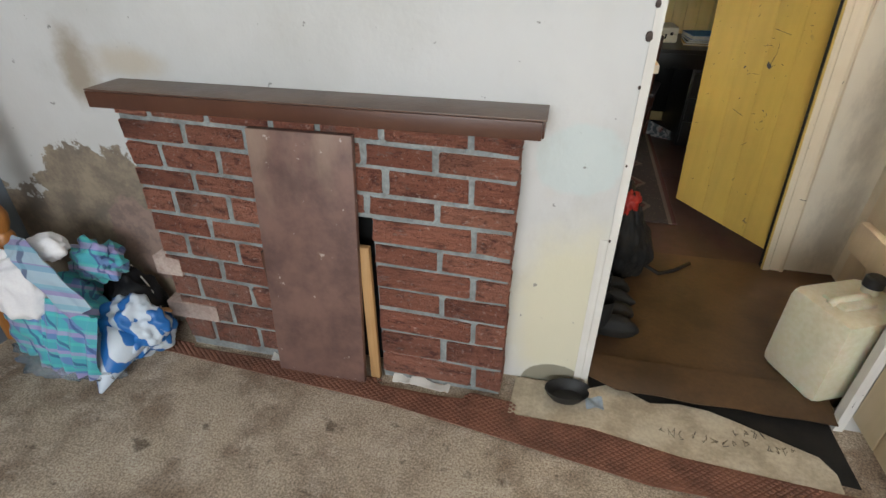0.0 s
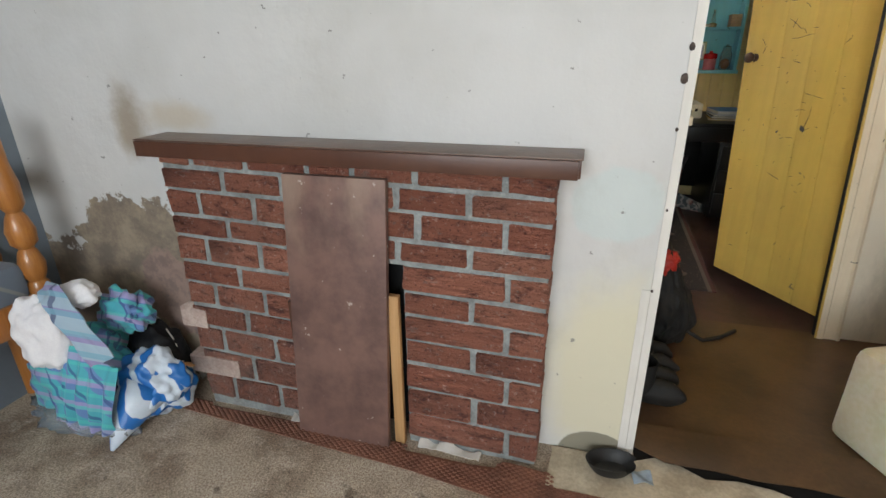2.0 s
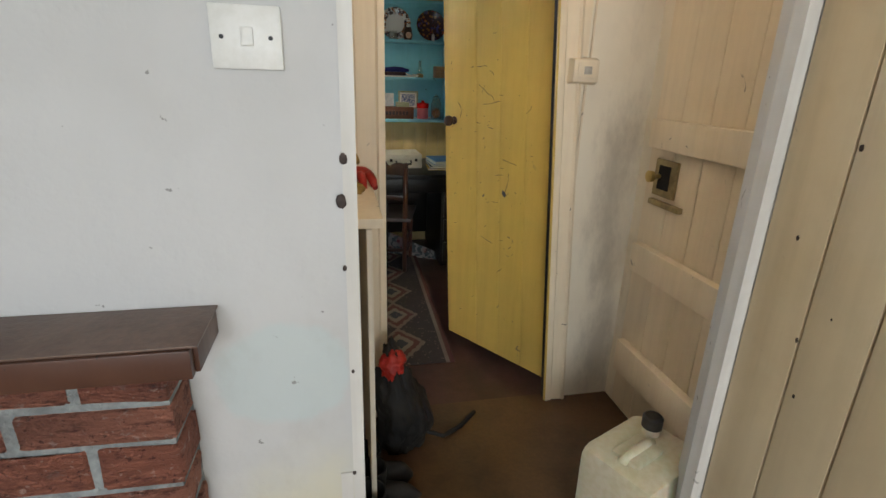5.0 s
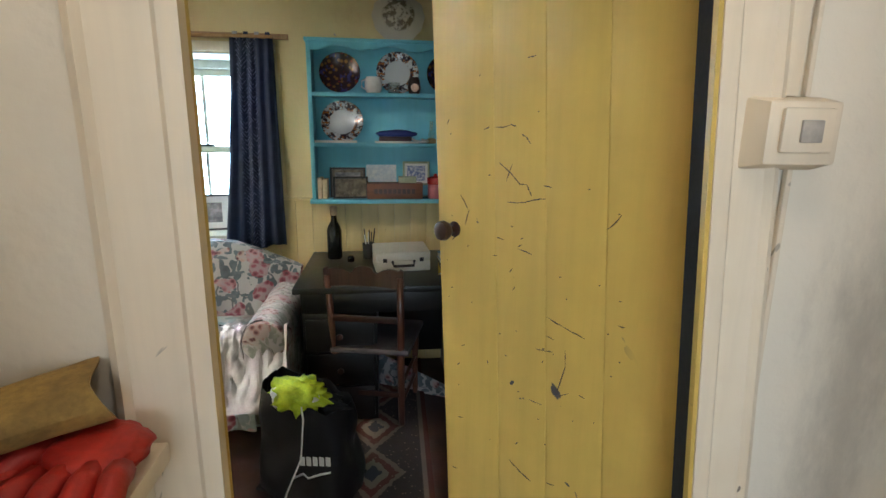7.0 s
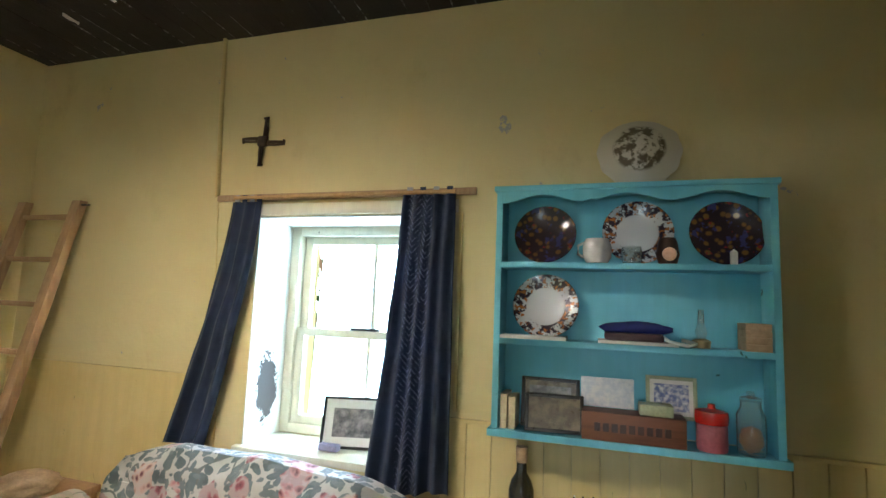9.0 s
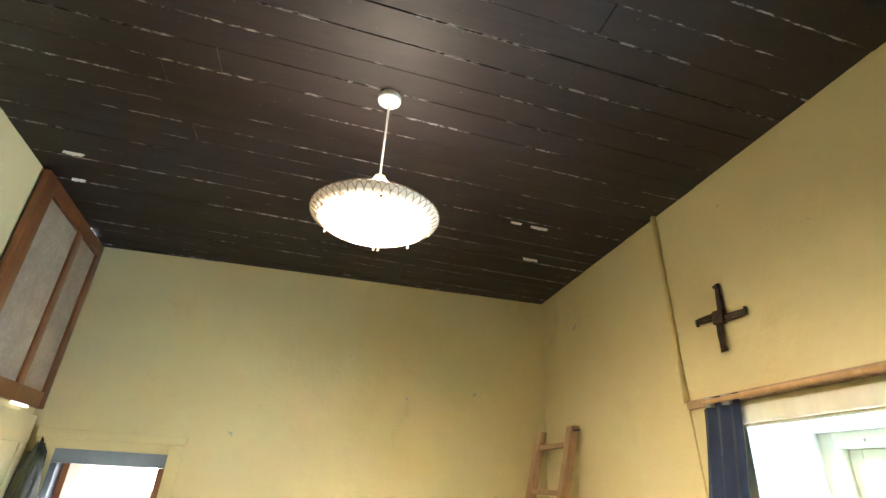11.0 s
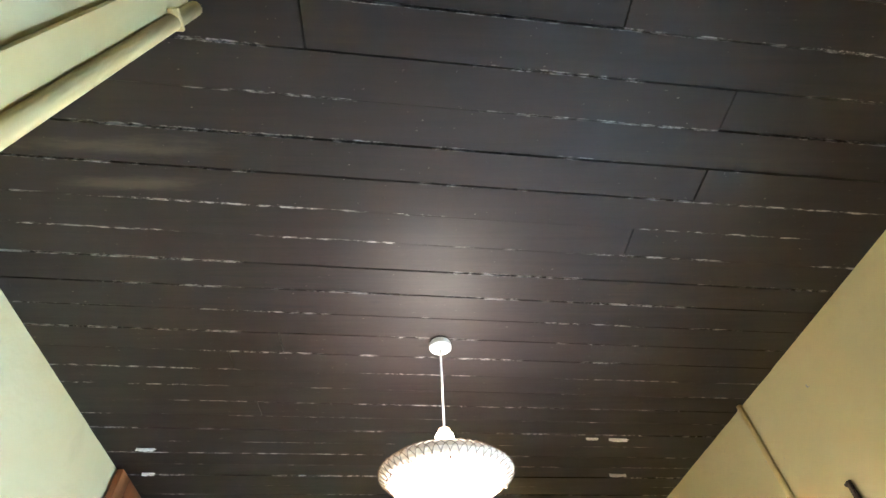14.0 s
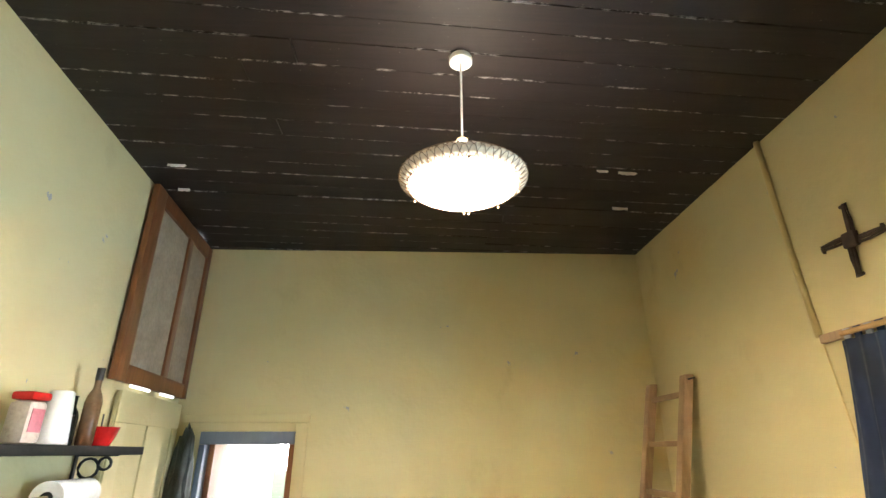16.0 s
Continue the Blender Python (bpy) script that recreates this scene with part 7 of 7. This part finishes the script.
def tote():
    b = thing("tote_bag", "large black shopping bag with a yellow high-visibility vest on top", "bag", (0.31, 2.13, FB + 0.012), -20)

    def side(u, v):
        a = 2 * math.pi * u
        c, s = math.cos(a), math.sin(a)
        k = (abs(c) ** 4 + abs(s) ** 4) ** -0.25
        w, d = 0.20 * (1 - 0.22 * v), 0.115 * (1 - 0.15 * v)
        n = 0.022 * noise.noise(Vector((c * 2, s * 2, v * 3)))
        return Vector(((w + n) * c * k, (d + n) * s * k, 0.40 * v - 0.05 * v * c * v + 0.02 * noise.noise(Vector((c * 3, s * 3, 5))) * v))

    bm = bmesh.new()
    bm_sheet(bm, side, 48, 24, 0.003)
    bm_box(bm, (-0.19, -0.105, 0.0), (0.19, 0.105, 0.012), 0.004)
    part("bag_body", bm, M["black_cloth"], b)
    part("filling", bm_blob(bmesh.new(), (0.0, 0, 0.33), (0.15, 0.09, 0.06), 81, 0.3, 5, 4), M["black_cloth"], b)
    v = thing("hi_vis_vest", "crumpled fluorescent yellow vest with silver tape, in the black bag", "vest", (0.285, 2.085, FB + 0.40), -20)
    part("fabric", bm_blob(bmesh.new(), (0.01, -0.02, 0.035), (0.095, 0.06, 0.055), 83, 0.5, 6, 4, None, 0.35), M["hi_vis"], v)
    part("tape", bm_blob(bmesh.new(), (-0.055, -0.035, 0.025), (0.035, 0.035, 0.05), 84, 0.3, 5, 3), M["silver"], v, "silver reflective tape")
    part("tape", bm_blob(bmesh.new(), (0.085, -0.035, 0.03), (0.02, 0.025, 0.02), 85, 0.3, 5, 3), M["silver"], v)
    rr = random.Random(8)
    for k in range(5):
        part("letter_bar", box((0.02 + 0.026 * k, -0.123, 0.16 + 0.004 * k), (0.038 + 0.026 * k, -0.120, 0.195 + 0.004 * k)), M["silver"], b, "" if k else "pale printed lettering")
    part("printed_mark", bm_tube(bmesh.new(), [(-0.01, -0.121, 0.10), (0.03, -0.122, 0.125), (0.05, -0.122, 0.11), (0.10, -0.122, 0.135), (0.14, -0.121, 0.15)], 0.004, 6), M["silver"], b)
    part("cord", bm_tube(bmesh.new(), [(0.02, -0.10, 0.42), (0.05, -0.135, 0.36), (0.035, -0.14, 0.2), (-0.02, -0.16, 0.06), (-0.03, -0.19, 0.004)], 0.0035, 6), M["white_cloth"], b, "pale cord hanging down")


M["hi_vis"] = mat("fluorescent_yellow", (0.52, 0.66, 0.02), (0.42, 0.56, 0.02), 0.6, 16, 120)
M["silver"] = mat("reflective_tape", (0.72, 0.74, 0.76), (0.6, 0.62, 0.65), 0.35, 12, 90)
tote()


# ---- pendant lamp ----
def pendant():
    p = thing("pendant_lamp", "white ceiling rose and flex with a glowing woven shade", "pendant lamp", (-0.74, 2.065, 2.30))
    part("ceiling_rose", bm_lathe(bmesh.new(), [(0, 0.388), (0.031, 0.388), (0.035, 0.392), (0.035, 0.406), (0.031, 0.4135), (0, 0.4135)], 28), M["white_plastic"], p)
    part("flex", bm_cyl(bmesh.new(), (0, 0, 0.10), (0, 0, 0.389), 0.0032, seg=10), M["white_plastic"], p)
    part("lamp_holder", bm_lathe(bmesh.new(), [(0, 0.118), (0.016, 0.115), (0.022, 0.095), (0.022, 0.06), (0, 0.06)], 18), M["shade_cap"], p)
    prof = [(0.024, 0.098), (0.027, 0.080), (0.046, 0.062), (0.10, 0.036), (0.145, 0.012), (0.174, -0.010), (0.173, -0.018), (0.150, -0.034), (0.115, -0.050), (0.07, -0.062), (0.03, -0.066), (0.0, -0.067)]
    part("shade", bm_lathe(bmesh.new(), prof, 56), M["shade"], p, "woven pale shade glowing white")
    bm = bmesh.new()
    for k in range(48):
        for sgn in (1, -1):
            pts = []
            for i in range(4, 10):
                r, z = prof[i] if i < 12 else prof[-1]
                a = 2 * math.pi * k / 48 + sgn * 0.075 * (i - 3)
                pts.append(((r + 0.002) * math.cos(a), (r + 0.002) * math.sin(a), z - (0.001 if i > 6 else -0.001)))
            bm_tube(bm, pts, 0.0011, 4)
    ob = tagged(part("woven_strands", bm, M["strand"], p, smooth=None), kind="stuff")
    rr = random.Random(6)
    for k in range(9):
        a = rr.uniform(0, 6.28)
        part("bead", bm_lathe(bmesh.new(), [(0, 0), (0.003, 0.003), (0.0035, 0.010), (0, 0.014)], 8, Matrix.Translation((0.155 * math.cos(a), 0.155 * math.sin(a), -0.047))), M["strand"], p)


def glow(name, color, strength):
    n = Nodes(name)
    return n.done((0.8, 0.7, 0.55), 0.6, None, Emission_Color=(*color, 1), Emission_Strength=strength)


def shade_glow():
    """Lit from inside: brightest round the bulb, dimmer out at the rim."""
    n = Nodes("glowing_shade")
    x, y, z = n.xyz()[:3]
    d = n.math("SQRT", n.math("ADD", n.math("POWER", x, 2.0), n.math("POWER", y, 2.0)), 0.5)
    core = n.math("MULTIPLY", n.step(d, 0.150, 0.118), n.math("ADD", 0.065, n.math("MULTIPLY", n.step(z, 0.0, -0.03), 0.935)))
    holes = n.math("MULTIPLY", n.step(n.voronoi(120), 0.32, 0.42), n.step(d, 0.163, 0.155))
    e = n.math("ADD", n.math("ADD", 0.14, n.math("MULTIPLY", holes, 1.1)), n.math("MULTIPLY", core, 290.0))
    return n.done((0.75, 0.62, 0.45), 0.6, n.voronoi(90), 0.6, 0.004, Emission_Color=(1.0, 0.84, 0.67, 1), Emission_Strength=e)


M["shade"] = shade_glow()
M["shade_cap"] = glow("glowing_cap", (1.0, 0.55, 0.2), 0.9)
M["strand"] = mat("woven_cane", (0.40, 0.27, 0.17), (0.28, 0.18, 0.11), 0.6)
pendant()

# ---- wall by the loft hatch ----
SW = Matrix.Translation((-2.36, 0.692, 0)) @ Matrix.Rotation(math.atan2(0.20, 2.24), 4, "Z")
SWT = math.degrees(math.atan2(0.20, 2.24))


def on_south(x, off=0.0):
    """A place on the slanting wall at this x, off metres out from it."""
    return x - off * 0.089, 0.692 + (x + 2.36) * 0.0893 + off


def loft_hatch():
    x, y = on_south(-2.345, 0.004)
    h = thing("loft_hatch", "brown varnished two-panel hatch set high in the wall", "hatch", (x, y, 1.86), SWT)
    w, t = 0.80, 0.845
    for n, a, b in (("stile", (0, 0, 0), (0.055, 0.026, t)), ("stile", (w - 0.095, 0, 0), (w, 0.026, t)), ("muntin", (0.29, 0, 0.07), (0.345, 0.024, t - 0.07)),
                    ("rail", (0.0555, 0, 0), (w - 0.0955, 0.026, 0.0695)), ("rail", (0.0555, 0, t - 0.0695), (w - 0.0955, 0.026, t))):
        part(n, box(a, b, 0.003), M["hatch_wood"], h)
    part("panel", box((0.056, 0.002, 0.071), (0.2895, 0.012, t - 0.071)), M["hatch_panel"], h, "grey-beige hardboard panel")
    part("panel", box((0.3455, 0.002, 0.071), (w - 0.0965, 0.012, t - 0.071)), M["hatch_panel"], h)
    for x0, x1, z in ((0.43, 0.62, -0.010), (0.14, 0.30, -0.010), (0.10, 0.22, t + 0.001)):
        part("light_gap", box((x0, 0.006, z), (x1, 0.014, z + 0.011)), M["daylight"], h, "daylight showing through the gap")
    x, y = on_south(-2.345, 0.002)
    d = thing("cupboard_door", "yellow painted panelled cupboard door below the hatch", "cupboard door", (x, y, FB + 0.02), SWT)
    part("door_panel", box((0.02, 0, 0), (0.70, 0.014, 1.76), 0.003), M["yellow_wall"], d)
    part("top_rail", box((0.02, 0.0145, 1.64), (0.70, 0.024, 1.76), 0.003), M["yellow_wall"], d)
    part("side_stile", box((0.60, 0.0145, 0), (0.70, 0.024, 1.639), 0.003), M["yellow_wall"], d)
    part("side_stile", box((0.02, 0.0145, 0), (0.09, 0.024, 1.639), 0.003), M["yellow_wall"], d)
    part("muntin", box((0.33, 0.0145, 0), (0.39, 0.024, 1.639), 0.003), M["yellow_wall"], d)


M["hatch_panel"] = mat("grey_beige_hardboard", (0.38, 0.30, 0.22), (0.31, 0.245, 0.18), 0.7, 7, 60)
M["daylight"] = glow("daylight_gap", (0.9, 0.95, 1.0), 2.2)
loft_hatch()


def bracket_shelf():
    x, y = on_south(-1.63, 0.001)
    s = thing("bracket_shelf", "black painted shelf on scrolled iron brackets", "shelf", (x, y, 1.60), SWT)
    part("shelf_board", box((0, 0, -0.008), (0.95, 0.155, 0.020), 0.004), M["black"], s)
    for bx in (0.16, 0.80):
        b = part("bracket", box((bx - 0.008, 0.0, -0.17), (bx + 0.008, 0.008, -0.001), 0.002), M["black_metal"], s)
        part("bracket_arm", box((bx - 0.008, 0.0085, -0.012), (bx + 0.008, 0.14, -0.001), 0.002), M["black_metal"], s)
        for r, cy, cz in ((0.032, 0.05, -0.05), (0.020, 0.10, -0.035), (0.016, 0.03, -0.105)):
            bm = bm_tube(bmesh.new(), [(bx, cy + r * math.cos(a / 12 * 6.28), cz + r * math.sin(a / 12 * 6.28)) for a in range(13)], 0.005, 6)
            part("scroll", bm, M["black_metal"], s)
    z = 1.6205
    p = on_south(-1.33, 0.085)
    wine_bottle("spirit_bottle", "clear bottle of amber spirit with a black cap", (*p, z), M["amber_glass"], 0.235, 0.026, M["black_metal"])
    p = on_south(-1.265, 0.06)
    wine_bottle("dark_bottle", "small dark bottle beside the spirit bottle", (*p, z), M["bottle_glass"], 0.15, 0.022)
    p = on_south(-1.40, 0.10)
    t = thing("red_bowl", "glossy red plastic bowl at the shelf end", "bowl", (*p, z))
    part("bowl_body", bm_lathe(bmesh.new(), [(0, 0), (0.030, 0), (0.044, 0.03), (0.052, 0.06), (0.049, 0.06), (0.041, 0.03), (0.028, 0.004), (0, 0.004)], 28), M["red_gloss"], t)
    part("spoon", bm_tube(bmesh.new(), [(0, 0, 0.01), (0.01, 0, 0.06), (0.03, 0.01, 0.10)], 0.0025, 6), M["black_metal"], t)
    p = on_south(-1.135, 0.09)
    t = thing("white_beaker", "tapered white plastic beaker upside down on the shelf", "beaker", (*p, z))
    part("beaker_body", bm_lathe(bmesh.new(), [(0.044, 0), (0.042, 0.03), (0.032, 0.145), (0.028, 0.15), (0, 0.15)], 26), M["white_plastic"], t)
    p = on_south(-1.015, 0.08)
    t = thing("detergent_bottle", "clear bottle with a pink label and red cap, on the shelf", "bottle", (*p, z))
    part("bottle_body", box((-0.036, -0.03, 0), (0.036, 0.03, 0.11), 0.015), M["cloudy"], t)
    part("label", box((-0.024, 0.0302, 0.03), (0.024, 0.0315, 0.09)), M["pink"], t, "pink and red paper label")
    part("cap", box((-0.042, -0.03, 0.111), (0.036, 0.03, 0.135), 0.010), M["red_gloss"], t)
    p = on_south(-1.33, 0.075)
    t = thing("paper_towel", "white paper towel roll on a wall rod under the shelf", "paper towel", (p[0], p[1], 1.475), SWT)
    part("roll", bm_cyl(bmesh.new(), (-0.11, 0, 0), (0.11, 0, 0), 0.048, seg=30), M["white_paper"], t)
    part("core", bm_cyl(bmesh.new(), (0.1102, 0, 0), (0.112, 0, 0), 0.019, seg=20), M["black"], t, "dark cardboard core")
    part("rod", bm_cyl(bmesh.new(), (-0.14, 0, 0), (0.36, 0, 0), 0.008), M["brass_dull"], t)


M["amber_glass"] = mat("amber_spirit_glass", (0.13, 0.055, 0.02), (0.22, 0.16, 0.10), 0.1, 3, 40, 0.02)
M["cloudy"] = mat("cloudy_plastic", (0.60, 0.52, 0.46), (0.5, 0.42, 0.36), 0.3)
bracket_shelf()


# ---- end wall: doorway, coat, ladder ----
def end_doorway():
    t = tagged(new("door_frame_west"), "grey-blue painted door frame with a yellow lintel board", "door frame", "", "structure")
    x = WEST
    part("lintel_board", box((x - 0.02, 0.745, 1.742), (x + 0.028, 1.385, 1.782), 0.004), M["yellow_wall"], t)
    part("head", box((x - 0.10, DY0, DZ - 0.062), (x + 0.004, DY1, DZ - 0.001), 0.004), M["grey_blue"], t)
    part("post", box((x - 0.10, DY1 - 0.03, FB), (x + 0.004, DY1 - 0.001, DZ - 0.063), 0.004), M["hatch_wood"], t)
    part("post", box((x - 0.10, DY0 + 0.001, FB), (x + 0.004, DY0 + 0.03, DZ - 0.063), 0.004), M["grey_blue"], t)
    part("side_casing", box((x + 0.001, DY1 + 0.002, FB), (x + 0.020, DY1 + 0.062, 1.741), 0.003), M["yellow_wall"], t)
    d = thing("porch_door", "brown wooden door standing open into the porch", "door", (x - 0.03, DY0 + 0.034, FB), 0)
    part("door_leaf", box((-0.20, 0, 0), (-0.02, 0.03, 1.60), 0.004), M["hatch_wood"], d)
    w = tagged(new("window_2"), "bright white porch window seen through the doorway", "window", "", "structure")
    bm = bmesh.new()
    for a, b in (((-4.5, 0.62, 0.95), (-4.44, 0.66, 1.72)), ((-4.5, 1.58, 0.95), (-4.44, 1.62, 1.72)), ((-4.5, 0.661, 1.68), (-4.44, 1.579, 1.72)), ((-4.5, 0.661, 0.95), (-4.44, 1.579, 0.99))):
        bm_box(bm, a, b, 0.003)
    part("window_frame", bm, M["window_paint"], w)
    part("mullion", box((-4.49, 1.02, 0.991), (-4.45, 1.045, 1.679), 0.002), M["window_paint"], w)
    g = part("pane", box((-4.475, 0.66, 0.99), (-4.470, 1.58, 1.68)), M["glass"], w)
    g.visible_shadow = False


M["grey_blue"] = painted_boards("grey_blue_gloss", (0.22, 0.26, 0.33), (0.17, 0.20, 0.26), (0.1, 0.1, 0.1), (0.06, 0.06, 0.06))
end_doorway()

c = thing("hanging_coat", "dark green wax coat hanging in the corner by the doorway", "coat", (WEST + 0.055, 0.785, 0.75))
part("coat_body", bm_blob(bmesh.new(), (0, 0.0, 0.47), (0.05, 0.06, 0.50), 91, 0.25, 4, 4, None, 0.15), mat("green_wax_cotton", (0.030, 0.042, 0.036), (0.020, 0.026, 0.024), 0.6, 12, 90, 0.4, 0.004), c)
part("coat_hook", bm_tube(bmesh.new(), [(-0.054, 0, 0.95), (-0.02, 0, 0.945), (-0.01, 0, 0.97)], 0.005, 6), M["black_metal"], c)


def ladder():
    l = thing("wooden_ladder", "short weathered wooden ladder leaning on the yellow wall", "ladder", (-2.118, 2.80, FB))
    lean = 0.415 / 1.88

    def at(z):
        return lean * z

    for x in (-0.20, 0.185):
        bm = box((x - 0.028, -0.012, 0), (x + 0.028, 0.030, 1.885), 0.004)
        for v in bm.verts:
            v.co.y += at(v.co.z)
        part("stile", bm, M["ladder_wood"], l)
    for k in range(8):
        z = 0.27 + 0.2185 * k
        bm = box((-0.160, at(z) - 0.008, z - 0.012), (0.150, at(z) + 0.024, z + 0.012), 0.004)
        part("rung", bm, M["ladder_wood"], l)
    part("cross_pin", bm_cyl(bmesh.new(), (0.175, at(1.86), 1.862), (0.26, at(1.86) + 0.01, 1.862), 0.004), M["black_metal"], l)


ladder()

t = thing("wooden_chest", "small brown wooden chest against the window wall", "chest", (-1.78, 3.03, FB))
part("chest_body", box((-0.14, -0.16, 0), (0.16, 0.21, 0.52), 0.01), M["ladder_wood"], t)
part("chest_lid", box((-0.15, -0.17, 0.521), (0.17, 0.215, 0.555), 0.006), M["ladder_wood"], t)
part("bundle", bm_blob(bmesh.new(), (0, 0, 0.60), (0.12, 0.12, 0.05), 95, 0.3, 4, 3), M["tan_cloth"], t)

# overcast sky beyond the garden
bm = bmesh.new()
bm_sheet(bm, lambda u, v: Vector((-80 + 160 * u, 62, -2 + 50 * v)), 1, 1)
solid("backdrop", bm, glow("overcast_glare", (0.93, 0.97, 1.0), 6.0), "bright overcast sky behind the garden", "sky", "structure", None)
bm = bmesh.new()
bm_sheet(bm, lambda u, v: Vector((-58, -40 + 80 * u, -2 + 50 * v)), 1, 1)
solid("backdrop_west", bm, glow("overcast_glare_west", (0.95, 0.97, 1.0), 9.0), "bright overcast sky beyond the porch", "sky", "structure", None)


# ---- bricks of the fireplace, one by one ----
def brick_mesh(w, h, seed):
    rr = random.Random(seed)
    bm = bm_box(bmesh.new(), (-w / 2, -0.054, -h / 2), (w / 2, 0.045, h / 2), 0.0055)
    for v in bm.verts:
        v.co += Vector((rr.uniform(-1, 1), rr.uniform(-1, 1) * 0.9, rr.uniform(-1, 1))) * 0.0034
    return mesh_of("brick", bm, M["brick"], 50)


full = [brick_mesh(0.213, 0.0715, k) for k in range(6)]
half = [brick_mesh(0.105, 0.0715, 20 + k) for k in range(4)]
pale_brick = mat("limewashed_brick", (0.52, 0.42, 0.37), (0.42, 0.31, 0.27), 0.9, 20, 90, 0.8, 0.005)


BEDS = (0.976, 0.900, 0.826, 0.740, 0.667, 0.575, 0.494, 0.405, 0.320, 0.222, 0.118, 0.012)
PERPENDS = ((-1.15, -0.95, -0.745, -0.60, -0.41, -0.160), (-1.045, -0.84, -0.66, -0.475, -0.262))


def lay_bricks():
    """Courses of uneven height, rising slightly towards the far side; headers and stretchers break joint."""
    rr = random.Random(1)
    left, right = -1.262, -0.027
    for row in range(len(BEDS) - 1):
        z1, z0 = BEDS[row] - rr.uniform(0.006, 0.009), BEDS[row + 1] + rr.uniform(0.006, 0.009)
        whole = z0 > OZ - 0.02
        for lo, hi in ([(left, right)] if whole else [(left, OX0), (OX1, right)]):
            cuts = [lo] + [c + (0.045 * (0.85 - z0) if c > -0.45 else 0) + rr.uniform(-0.006, 0.006) for c in PERPENDS[row % 2] if lo + 0.05 < c < hi - 0.05] + [hi]
            for xa, xb in zip(cuts, cuts[1:]):
                xa, xb = xa + (0.010 if xa > lo else 0.0), xb - (0.010 if xb < hi else 0.0)
                w, h, x = xb - xa, z1 - z0, (xa + xb) / 2
                small = w < 0.155
                ob = new("brick", rr.choice(half if small else full))
                ob.parent = fire
                ob.location = (x, -0.0565 + rr.uniform(-0.003, 0.003), (z0 + z1) / 2 - 0.024 * (x + 0.2))
                ob.rotation_euler = (rr.uniform(-0.014, 0.014), 0.024 + rr.uniform(-0.012, 0.012), rr.uniform(-0.014, 0.014))
                ob.scale = (w / (0.105 if small else 0.213), 1.0, h / 0.0715)


lay_bricks()
for px_, pz_, pm_ in ((-1.215, 0.175, full[2]), (-1.262, 0.375, half[1])):
    ob = new("brick", pm_.copy())
    ob.data.materials[0] = pale_brick
    ob.parent = fire
    ob.location = (px_, -0.0605, pz_)
